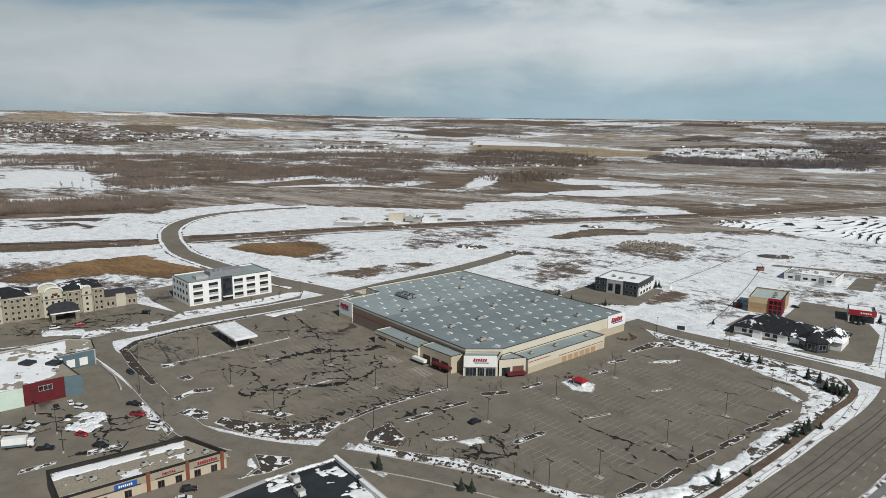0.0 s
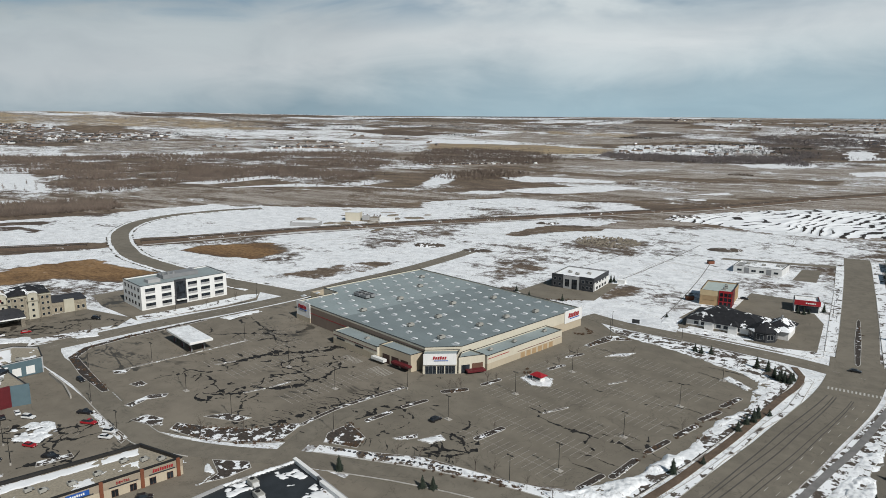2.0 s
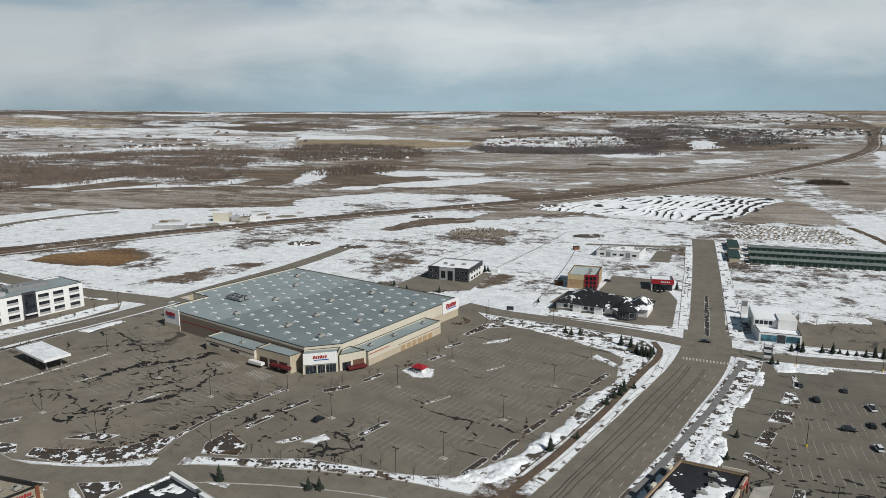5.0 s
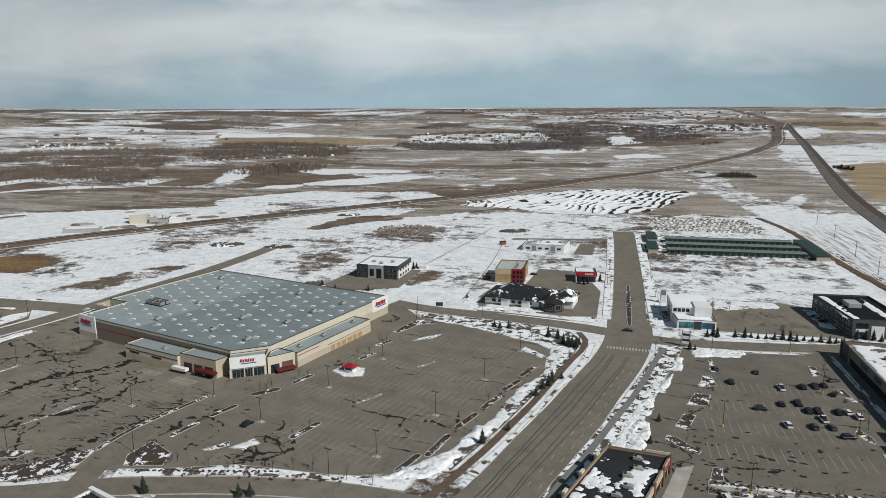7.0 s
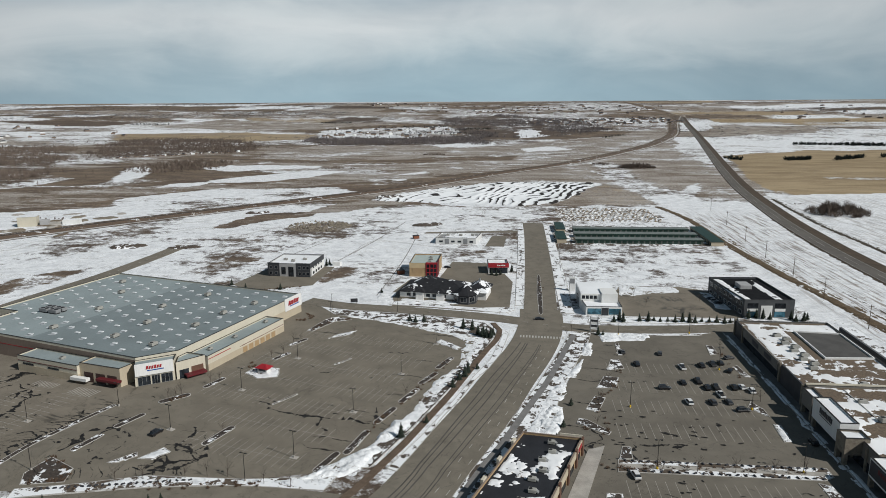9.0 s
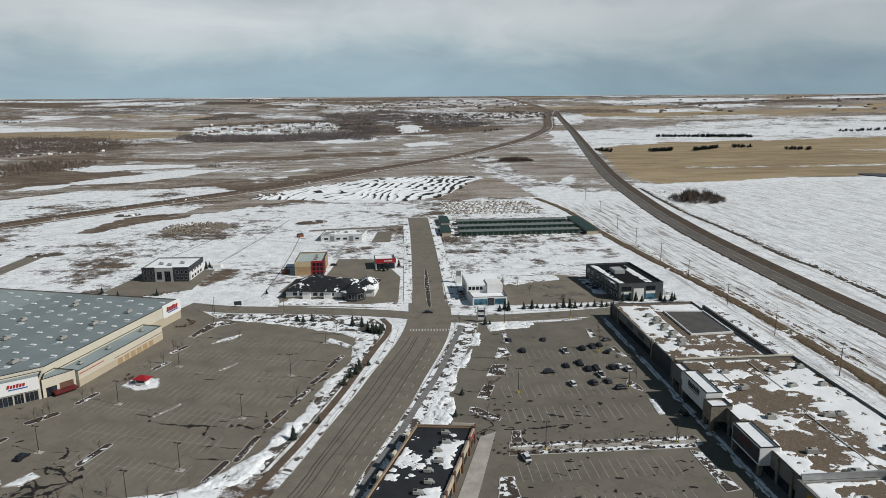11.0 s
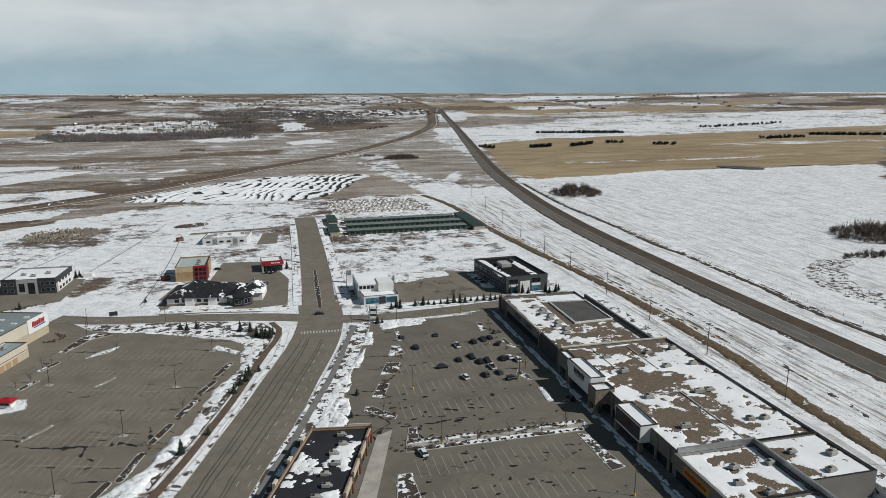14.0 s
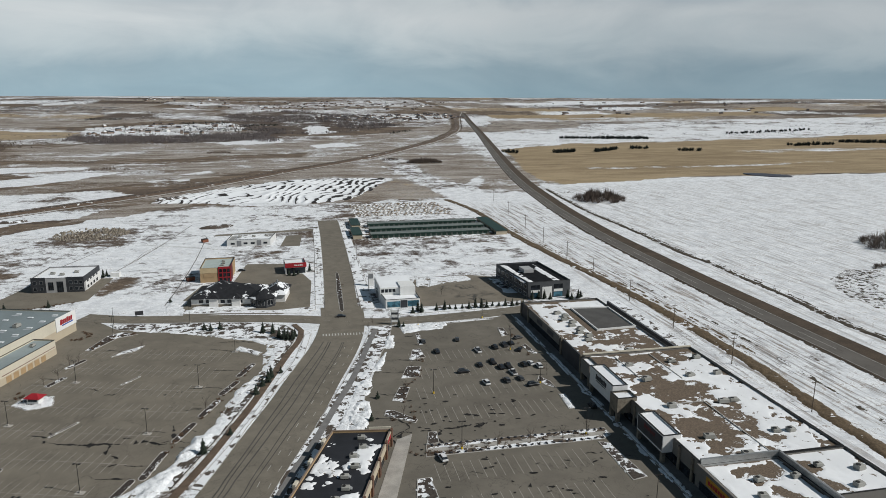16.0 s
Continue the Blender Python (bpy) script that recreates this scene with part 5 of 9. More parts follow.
part("plant_floor", boxed(17, 38, 11, 20, 12.9, 15.2, 0.1), GREY, off, "grey rooftop plant floor")
part("plant_box", boxed(7, 14, 7, 13, 12.9, 14.8, 0.1), MIDGREY, off)
bm = bmnew()
for x in (18, 21, 24):
    tube(bm, (x, 13, 15.2), (x, 13, 16.4), 0.9, sides=10)
part("cooling_stack", bm, METAL, off)

# -- hotel: four storeys, beige with stone bays, shingled roofs and an arched portico
HT = pose(-379, 150, 0, 0, 0, 68.5)
ht = thing("hotel", "four-storey beige hotel with stone bays and dark shingle roofs", "hotel", HT)
HOTEL_B, HOTEL_C = plain("drab_beige_stucco", (0.27, 0.245, 0.19), 0.85, var=0.15, big=6, streak=0.3), plain("pale_stucco", (0.40, 0.375, 0.30), 0.85, var=0.12, big=6, streak=0.3)
HOTEL_S = plain("weathered_pale_stone", (0.255, 0.222, 0.168), 0.9, var=0.35, big=1.6, small=0.3, bump=0.6)
part("wall", boxed(0, 62, 0, 18, -0.2, 13.2), HOTEL_B, ht)
STONE_BAYS, CREAM_BAYS = ((0.5, 6), (17.5, 22.5), (26, 31), (44, 50), (56.5, 61.5)), ((8, 14), (32.5, 41.5), (51, 55.5))
for x0, x1 in STONE_BAYS:
    part("stone_bay", boxed(x0, x1, -1.2, 0.4, -0.2, 12.2), HOTEL_S, ht, "weathered stone bay")
    part("bay_cornice", boxed(x0 - 0.3, x1 + 0.3, -1.5, 0.4, 12.2, 12.6), HOTEL_C, ht)
for x0, x1 in CREAM_BAYS:
    part("cream_bay", boxed(x0, x1, -1.6, 0.4, -0.2, 13.4), HOTEL_C, ht, "cream bay")
    part("bay_cornice", boxed(x0 - 0.4, x1 + 0.4, -2.0, 0.4, 9.6, 10.0), HOTEL_B, ht)


def arched_parapet(x0, x1, y, base, spring, rise, label):
    """A tall parapet wall with a curved top and a projecting coping."""
    n, mid_x, half = 12, (x0 + x1) / 2, (x1 - x0) / 2
    crown = [(mid_x + half * math.cos(math.pi * k / n), spring + rise * math.sin(math.pi * k / n)) for k in range(n + 1)]
    bm = bmnew()
    edge_pts = [(x1, base)] + crown + [(x0, base)]
    f0, f1 = [bm.verts.new((x, y, z)) for x, z in edge_pts], [bm.verts.new((x, y + 1.4, z)) for x, z in edge_pts]
    bm.faces.new(f0[::-1]), bm.faces.new(f1)
    for k in range(len(f0) - 1):
        bm.faces.new((f0[k], f0[k + 1], f1[k + 1], f1[k]))
    wall_ = part("arched_parapet", bm, HOTEL_C, ht, label)
    bm = bmnew()
    for k in range(n):
        (ax, az), (bx, bz) = crown[k], crown[k + 1]
        lo = [bm.verts.new(p) for p in ((ax, y - 0.5, az), (bx, y - 0.5, bz), (bx, y + 1.9, bz), (ax, y + 1.9, az))]
        up = [bm.verts.new((mid_x + (v.co.x - mid_x) * 1.06, v.co.y, v.co.z + 0.45)) for v in lo]
        bm.faces.new(up), bm.faces.new(lo[::-1]), bm.faces.new((lo[0], lo[1], up[1], up[0])), bm.faces.new((lo[2], lo[3], up[3], up[2]))
    part("coping", bm, WHITE, wall_)


arched_parapet(31, 40, 1.0, 13.0, 15.0, 2.6, "tall arched cream parapet")
arched_parapet(33.5, 41.8, -1.7, 13.2, 13.4, 2.4, "arched cream parapet over the entrance")
arched_parapet(8, 14, -1.7, 13.2, 13.4, 1.6, "small arched cream parapet")
arched_parapet(51, 55.5, -1.7, 13.2, 13.2, 1.2, "small arched cream parapet")


def hip(bm, x0, x1, y0, y1, z, h, over=0.7, mi=0):
    x0, x1, y0, y1 = x0 - over, x1 + over, y0 - over, y1 + over
    w = min(x1 - x0, y1 - y0) / 2
    lo = [bm.verts.new(p) for p in ((x0, y0, z), (x1, y0, z), (x1, y1, z), (x0, y1, z))]
    if x1 - x0 >= y1 - y0:
        r = [bm.verts.new((x0 + w, (y0 + y1) / 2, z + h)), bm.verts.new((x1 - w + 1e-3, (y0 + y1) / 2, z + h))]
        qs = ((lo[0], lo[1], r[1], r[0]), (lo[1], lo[2], r[1]), (lo[2], lo[3], r[0], r[1]), (lo[3], lo[0], r[0]))
    else:
        r = [bm.verts.new(((x0 + x1) / 2, y0 + w, z + h)), bm.verts.new(((x0 + x1) / 2, y1 - w, z + h))]
        qs = ((lo[0], lo[1], r[0]), (lo[1], lo[2], r[1], r[0]), (lo[2], lo[3], r[1]), (lo[3], lo[0], r[0], r[1]))
    for q in qs:
        bm.faces.new(q).material_index = mi
    bm.faces.new(lo[::-1]).material_index = mi


for x0, x1 in ((-1, 27), (43, 61)):
    bm = bmnew()
    hip(bm, x0, x1, 0, 18, 13.2, 3.6)
    part("roof", bm, SHINGLE_SNOW, ht)
part("flat_roof", boxed(27.7, 42.3, 2.5, 17.5, 13.1, 13.5), GRAVELROOF, ht)
for f in range(4):
    for s in (2.0, 4.6, 9.6, 12.4, 15.8, 18.8, 21.3, 24.2, 27.2, 29.8, 34.2, 37.0, 39.8, 42.8, 45.4, 48.4, 53.2, 57.8, 60.2):
        y = -1.6 if any(p0 <= s <= p1 for p0, p1 in CREAM_BAYS) else -1.2 if any(p0 <= s <= p1 for p0, p1 in STONE_BAYS) else 0
        window(ht, (0, y), (62, y), s, 1.0 + f * 3.05, 1.35, 1.5, GLASS, HOTEL_C)
for k in range(4):
    window(ht, (62, 0), (62, 18), 3 + k * 4, 7.2, 1.4, 1.5, GLASS, CREAM)
part("pool_wing", boxed(62, 79, 2, 17, -0.2, 6.2, 0.05), HOTEL_S, ht)
part("pool_wing_roof", boxed(62.02, 79.3, 1.7, 17.3, 6.18, 6.6), SHINGLE, ht)
part("pool_gable", boxed(68, 73, 1.2, 2.4, -0.2, 7.2, 0.05), HOTEL_C, ht)
for x in (64, 66.5, 75, 77.5):
    window(ht, (62, 2), (79, 2), x - 62, 1.0, 1.4, 2.2, GLASS, CREAM)
bm = bmnew()
n = 12
pts = [(41 + 7.0 * math.cos(math.pi * k / n), 5.0 + 2.6 * math.sin(math.pi * k / n)) for k in range(n + 1)]
f0, f1 = [bm.verts.new((x, -14, z)) for x, z in pts], [bm.verts.new((x, -1.0, z)) for x, z in pts]
bm.faces.new(f0), bm.faces.new(f1[::-1])
for k in range(n):
    bm.faces.new((f0[k], f1[k], f1[k + 1], f0[k + 1]))
bm.faces.new((f0[0], f0[-1], f1[-1], f1[0]))
portico = part("portico_roof", bm, SHINGLE, ht, "dark arched portico roof")
for x in (34.6, 45.6):
    part("portico_pier", boxed(x, x + 1.8, -14, -12, -0.2, 5.02), STONE, ht)
part("portico_beam", boxed(34.2, 47.8, -14.2, -1.7, 4.4, 5.04), WHITE, ht)
panel(ht, "sign_panel", (0, -1.5), (62, -1.5), 37, 39.5, 11.2, 12.6, MAROON, 0.15)

def roof_snow(parent, poly, z, seed, cover, patch=9.0, h=0.16, step=0.5, edge=0.25, amount=0.5, material=ROOF_SNOW, bare=()):
    for one in pieces(mound(poly, h, z, seed, edge, amount, 3.0, step, cover, patch, bare), 5):
        part("snow_patch", one, material, parent, smooth=True)


# -- store with maroon and teal front
ST = pose(-252.5, 136.0, 0, 0, 0, 0)
SP = [(0, 0), (-3.3, -5.4), (-7.0, -18.5), (-14, -40), (-62, -26), (-50, 22), (-40, 27), (-27, 21), (-31, 6)]
st = flat_roofed("store_building", "store with maroon and teal front panels and snowy roof", ST, SP, 7.0, MIDGREY, SANDROOF, DARKMETAL)
panel(st, "maroon_front", (-7.0, -18.5), (-3.3, -5.4), 0.0, 13.6, 0.0, 8.2, MAROON, 0.7, "maroon metal front")
panel(st, "teal_front", (-3.3, -5.4), (0, 0), 0.1, 6.3, 0.0, 8.0, TEAL, 0.6, "teal grey corner panel")
panel(st, "mint_front", (-14, -40), (-7.0, -18.5), 12.0, 22.5, 0.0, 7.2, MINT, 0.5, "pale mint front")
window(st, (-6.32, -18.7), (-2.62, -5.6), 7.2, 4.6, 4.6, 2.0, GLASS, CREAM, 2)
for k in range(2):
    p = part("skylight", boxed(-2.6, 2.6, -2.2, 2.2, 6.2, 7.5, 0.1), SOLAR, st, "large dark skylight")
    p.matrix_basis = pose(-24 + k * -9, 2 - k * 6, 0, 0, 0, 20)
for x, y in ((-20, -14), (-32, 14), (-16, -2)):
    rooftop_unit(ST @ pose(x, y, 6.3, 0, 0, 30), 2.0, 1.5, 1.2, "small grey unit on the snowy store roof", False, "units on the store roof")
roof_snow(st, [(-8, -34), (-60, -24), (-49, 20), (-34, 12), (-12, -4), (-10, -20)], 6.3, 21, 0.60, 12)
roof_snow(st, [(-30, 8), (-40, 25), (-28, 19)], 6.3, 22, 0.5, 8)
# loading wing
panel(st, "dock_wall", (-31, 6), (-27, 21), 0.5, 15, 0.2, 6.6, TEAL, 0.2)
for s in (4, 9):
    panel(st, "dock_door", (-31, 6), (-27, 21), s, s + 3.2, 0.8, 4.2, WHITE, 0.26)
bm = bmnew()
ribbon(bm, [(-244, 146), (-258, 152), (-274, 156)], -0.3, 0.3, 1.4, 1.6)
tagged(link("wall_dock", bm, CONCRETE), "low concrete dock wall with snow on top", "wall", kind="structure")

# -- delivery truck in the store lot
tk = thing("delivery_truck", "white box truck with a teal lower body parked in the lot", "truck", pose(-227.5, 100, 0.06, 0, 0, 48))
part("cargo_box", boxed(-4.6, 2.6, -1.25, 1.25, 1.5, 3.7, 0.05), WHITE, tk)
part("lower_body", boxed(-4.6, 2.6, -1.2, 1.2, 0.75, 1.48, 0.04), TEAL, tk, "teal lower body")
part("cab", boxed(2.7, 4.7, -1.15, 1.15, 0.6, 2.7, 0.15), WHITE, tk)
part("windscreen", boxed(4.62, 4.76, -1.0, 1.0, 1.6, 2.4, 0.02), GLASS, tk)
for x in (-3.2, 3.6):
    for y in (-1.05, 1.05):
        bm = bmnew()
        tube(bm, (x, y - 0.15, 0.48), (x, y + 0.15, 0.48), 0.48, sides=12)
        part("wheel", bm, RUBBER, tk)

# -- small shop row with a clinic sign
DT = pose(-161.6, 129.1, 0, 0, 0, 70.5)
DP = [(0, 0), (-6.7, 17.1), (-46, 19), (-46, 0)]
dn = flat_roofed("shop_row", "long beige shop row with brick piers and snowy roof", DT, DP, 5.6, DARKMETAL, SANDROOF, DARKMETAL, parapet=1.0, thick=0.6)
panel(dn, "lower_wall", (-46, 0), (0, 0), 0.1, 45.9, -0.2, 2.95, BEIGE, 0.04)
panel(dn, "end_wall", (0, 0), (-6.7, 17.1), 0.0, 18.3, -0.2, 5.4, BEIGE, 0.04)
fa = ((-46, 0), (0, 0))
panel(dn, "fascia", *fa, 0.2, 45.9, 2.9, 5.2, plain("sandy_stucco", (0.28, 0.235, 0.18), 0.85, var=0.15), 0.10)
for s in (0.4, 22.5, 33.6, 44.0):
    panel(dn, "brick_pier", *fa, s, s + 1.0, 0, 5.9, ORANGE, 0.45, "orange brick pier")
panel(dn, "dark_band", *fa, 8, 21, 3.0, 3.35, CHARCOAL, 0.2)
panel(dn, "dark_band", *fa, 25, 33, 3.0, 3.35, CHARCOAL, 0.2)
panel(dn, "dark_band", *fa, 36, 43.5, 3.0, 3.35, CHARCOAL, 0.2)
word(dn, *fa, 28.8, 3.85, "DENTAL", 1.0, RED, 0.25)
panel(dn, "sign_board", *fa, 14, 20, 3.4, 4.9, BLUE, 0.25, "blue sign board")
bars_sign(dn, (-46, -0.27), (0, -0.27), 15, 18.8, 3.8, 4.5, WHITE, 7, 0.0, proud=0.04)
bars_sign(dn, *fa, 37, 43, 3.7, 4.7, RED, 9, 0.1, label="red sign lettering", proud=0.22)
for s in (5, 11, 17.5, 26.5, 31.5, 37, 42):
    window(dn, (-46, -0.04), (0, -0.04), s, 0.1, 1.9, 2.2, GLASS, BROWNC, 1)
for x, y in ((-9, 7), (-14, 10), (-22, 7), (-29, 6), (-36, 7), (-39, 10), (-5, 4)):
    rooftop_unit(DT @ pose(x, y, 4.6, 0, 0, 10), 1.9, 1.5, 1.2, "beige rooftop unit on a snowy gravel roof", True, "units on the shop row")

roof_snow(dn, [(-45, 13.5), (-9, 12.0), (-7.6, 16.2), (-45, 18)], 4.6, 23, 0.66, 7)
roof_snow(dn, [(-44, 0.8), (-3, 0.8), (-3, 2.4), (-44, 2.8)], 4.6, 43, 0.6, 7)
roof_snow(dn, [(-30, 1), (-12, 2), (-10, 9), (-30, 6)], 4.6, 24, 0.50, 8)
# -- black-roofed building with a white curved cornice, close below the camera
TW = pose(-127.5, 142, 0, 0, 0, 0)
TP = [(0, 0), (-8.5, -21.5), (-14, -48), (24, -60), (44, -18), (27, -10)]
tw = flat_roofed("corner_shops", "shop building with black roof, white curved cornices and drifted snow", TW, TP, 8.0, MIDGREY, plain("black_roof_felt", (0.026, 0.030, 0.034), 0.6, var=0.35, big=4), MIDGREY, parapet=0.8)
panel(tw, "front_wall", (-14, -48), (-8.5, -21.5), 0.0, 27.0, -0.2, 7.6, CREAM, 0.06)
panel(tw, "front_wall", (-8.5, -21.5), (0, 0), 0.0, 23.0, -0.2, 7.6, CREAM, 0.06)
for (ax, ay), (bx, by) in (((-0.2, -0.6), (12.4, -5.2)), ((14.5, -6.6), (26.6, -11.0))):
    bm = bmnew()
    a, b = Vector((ax, ay)), Vector((bx, by))
    d = (b - a).normalized()
    o = Vector((d.y, -d.x)) * (-1 if ax > -1 else 1)
    for k in range(6):
        t0, t1 = k / 6, (k + 1) / 6
        prof = [(0.15, 6.6), (0.9, 7.6), (1.1, 8.9), (0.0, 9.0)]
        L0, L1 = [bm.verts.new((*(a.lerp(b, t0) - o * u), z)) for u, z in prof], [bm.verts.new((*(a.lerp(b, t1) - o * u), z)) for u, z in prof]
        for i in range(3):
            bm.faces.new((L0[i], L1[i], L1[i + 1], L0[i + 1]))
    bmesh.ops.remove_doubles(bm, verts=bm.verts[:], dist=0.001)
    part("cornice", bm, WHITE, tw, "white flared cornice")
panel(tw, "blue_sign", (-14, -48), (-8.5, -21.5), 18, 25, 4.4, 6.6, BLUE, 0.2)
for x, y in ((-2, -16), (4, -20), (12, -26), (22, -22)):
    rooftop_unit(TW @ pose(x, y, 7.2, 0, 0, -20), 3.2, 2.2, 1.7, "beige rooftop unit on a black roof", True, "units on the corner shops")

roof_snow(tw, [(-1, -2), (25, -11), (22, -18), (0, -9)], 7.2, 25, 0.44, 6, 0.4)
roof_snow(tw, [(-8, -21), (-1.5, -3), (3, -6), (-3, -24)], 7.2, 26, 0.46, 6, 0.35)
roof_snow(tw, [(-8.3, -21), (-0.4, -1.2), (0.3, -1.5), (-7.6, -21.3)], 8.05, 46, 0.85, 6, 0.3)
# -- two-storey black and white office
BK = pose(-147.5, 404, 0, 0, 0, -3)
bk = flat_roofed("two_storey_office", "two-storey office with black corner blocks, grey front and snowy roof", BK, [(0, 0), (27, 0), (27, 27), (0, 27)], 8.2, MIDGREY, SNOWROOF)
fa = ((0, 0), (27, 0))
for s0, s1 in ((0, 7.2), (18.2, 27)):
    panel(bk, "black_block", *fa, s0 - 0.2, s1 + 0.2, 0.0, 8.7, CHARCOAL, 0.3, "black corner block")
panel(bk, "black_band", (27, 0), (27, 27), 0, 27, 5.4, 8.6, CHARCOAL, 0.25)
panel(bk, "white_wall", (27, 0), (27, 27), 3, 27.2, 0, 5.4, WHITE, 0.2)
for z in (1.2, 4.8):
    for s in (1.8, 5.2, 20.4, 23.2, 25.6):
        window(bk, (0, -0.3), (27, -0.3), s, z, 1.8, 1.9, GLASS, GREY)
    for s in (6, 11, 16, 21):
        window(bk, (27.24, 0), (27.24, 27), s, z - 0.4, 2.6, 1.6, GLASS, CHARCOAL)
panel(bk, "pale_front", *fa, 7.4, 18.0, 0.0, 8.0, MIDGREY, 0.25, "pale grey front panel")
window(bk, (0, -0.25), (27, -0.25), 10.0, 1.4, 2.8, 4.6, GLASS, CHARCOAL, 2)
window(bk, (0, -0.25), (27, -0.25), 14.8, 0.1, 3.4, 6.2, GLASS, CHARCOAL, 2)
for x, y in ((7, 12), (13, 9), (19, 14)):
    rooftop_unit(BK @ pose(x, y, 7.5), 2.4, 1.6, 1.2, "white-grey unit on a snowy roof", False, "units on the two-storey office")
flat_roofed("garden_shed", "small pale shed beside the two-storey office", pose(-114, 432, 0, 0, 0, -3), [(0, 0), (5, 0), (5, 4), (0, 4)], 2.6, WHITE, SNOWROOF, None, 0.2)

# -- brown block with a red glazed corner
BR = pose(-59.5, 408.5, 0, 0, 0, 1)
br = flat_roofed("brown_office", "tan brick block with a red framed glass corner and pale roof", BR, [(0, 0), (17, 0), (18, 26), (0.5, 26)], 8.6, TAN, plain("pale_grey_roof", (0.36, 0.41, 0.39), 0.7, var=0.15), DARKMETAL)
panel(br, "red_frame", (0, 0), (17, 0), 10.2, 17.2, 0, 9.2, RED, 0.4, "red metal frame")
panel(br, "red_side", (17, 0), (18, 26), -0.2, 9, 0, 9.2, MAROON, 0.4, "dark red metal side")
for r in range(3):
    for s in (11.6, 13.9, 16.0):
        window(br, (0, -0.4), (17, -0.4), s, 0.4 + r * 2.7, 1.9, 2.3, GLASS, RED)
panel(br, "tan_band", (0, 0), (17, 0), 0, 10.1, 5.6, 8.7, plain("sand_stucco", (0.46, 0.36, 0.22), 0.8, var=0.12), 0.1)
panel(br, "yellow_sign", (0, 0), (17, 0), 2, 8, 3.0, 5.4, TAN, 0.16)
for x, y in ((12, 8), (12.5, 13), (12, 18)):
    rooftop_unit(BR @ pose(x, y, 7.9), 1.8, 1.4, 0.9, "dark roof vent box", False, "units on the brown block")

# -- restaurant with a dark shingled roof of many hips
PB = pose(-58, 361, 0, 0, 0, -8)
pb = thing("restaurant", "grey stucco restaurant with dark shingle hips and streaks of snow", "restaurant", PB)
PUBWALL = plain("pale_grey_stucco", (0.66, 0.65, 0.63), 0.85, var=0.10, big=5, streak=0.3)
part("wall", boxed(0, 38, 0, 20, -0.2, 4.4), PUBWALL, pb)
part("stone_base", boxed(-0.2, 38.2, -0.25, 20.2, -0.2, 1.2), STONE, pb)
bm = bmnew()
prism(bm, around(36.5, 2.0, 6.6, 6.6, 22.5, 8), -0.2, 5.2)
part("bay_wall", bm, CHARCOAL, pb, "dark eight-sided corner bay")
bm = bmnew()
eaves = [bm.verts.new((x, y, 5.0)) for x, y in around(36.5, 2.0, 7.8, 7.8, 22.5, 8)]
peak = bm.verts.new((36.5, 2.0, 9.6))
for k in range(8):
    bm.faces.new((eaves[k], eaves[(k + 1) % 8], peak))
bm.faces.new(eaves[::-1])
part("bay_roof", bm, SHINGLE_SNOW, pb)
part("bay_wall", boxed(36, 47, 6, 22, -0.2, 5.0), PUBWALL, pb)
for x0, x1, y0, y1, z, h in ((0, 38, 0, 24, 4.2, 4.9), (36, 47, 6, 24, 4.3, 4.0), (4, 20, 10, 27, 4.6, 4.6)):
    bm = bmnew()
    hip(bm, x0, x1, y0, y1, z, h, 1.0)
    part("roof", bm, SHINGLE_SNOW, pb)
for s in (5, 8.5, 16, 19.5, 25):
    window(pb, (0, 0), (38, 0), s, 1.9, 2.2, 1.7, GLASS, CHARCOAL, 1)
octagon = around(36.5, 2.0, 6.6, 6.6, 22.5, 8)
for k in (4, 5, 6, 7):
    window(pb, octagon[k], octagon[(k + 1) % 8], 2.5, 1.2, 3.4, 2.8, GLASS, MIDGREY, 1)
for x in (11.5, 23):
    bm = bmnew()
    hip(bm, x - 2.4, x + 2.4, -1.4, 4, 4.6, 2.0, 0.5)
    part("dormer", bm, SHINGLE_SNOW, pb)
    part("dormer_wall", boxed(x - 2.2, x + 2.2, -1.2, 1.0, -0.2, 4.6), PUBWALL, pb)
bm = bmnew()
tube(bm, (42, 14, 8), (42, 14, 10.2), 0.5, sides=8)
part("chimney_vent", bm, METAL, pb)

# -- small red-fronted restaurant
RS = pose(-11, 418.5, 0, 0, 0, 5)
rs = flat_roofed("drive_in", "small white and red drive-in restaurant", RS, [(0, 0), (12.5, 0), (12.5, 16), (0, 16)], 5.6, WHITE, SNOWROOF)
panel(rs, "red_fascia", (0, 0), (12.5, 0), -0.2, 12.7, 4.2, 7.0, RED, 0.5, "red fascia board")
bars_sign(rs, (0, -0.52), (12.5, -0.52), 5.2, 10.5, 5.2, 6.0, WHITE, 5, 0.0, proud=0.06)
panel(rs, "glass_front", (0, 0), (12.5, 0), 0.6, 11.9, 0.4, 3.9, GLASS, 0.08)
panel(rs, "red_fascia", (12.5, 0), (12.5, 16), 0, 16, 4.4, 5.9, RED, 0.2)

# -- long white one-storey building
WL = pose(-53.5, 507.5, 0, 0, 0, -1)
wb = flat_roofed("workshop", "long white one-storey workshop with dark windows and snowy roof", WL, [(0, 0), (30.5, 0), (33.5, 22), (2, 21)], 4.7, plain("pale_grey_wall", (0.55, 0.55, 0.54), 0.7, var=0.1), snowy("grey_roof_half_snow", (0.24, 0.24, 0.235), 0.50, 7.0, soft=0.012))
for s in (4, 13, 18, 27):
    window(wb, (0, 0), (30.5, 0), s, 1.2, 2.8, 1.4, GLASS, CHARCOAL, 1)
for s in (8.5, 22.5):
    panel(wb, "door_bay", (0, 0), (30.5, 0), s - 1.6, s + 1.6, 0, 3.9, GREY, 0.1)
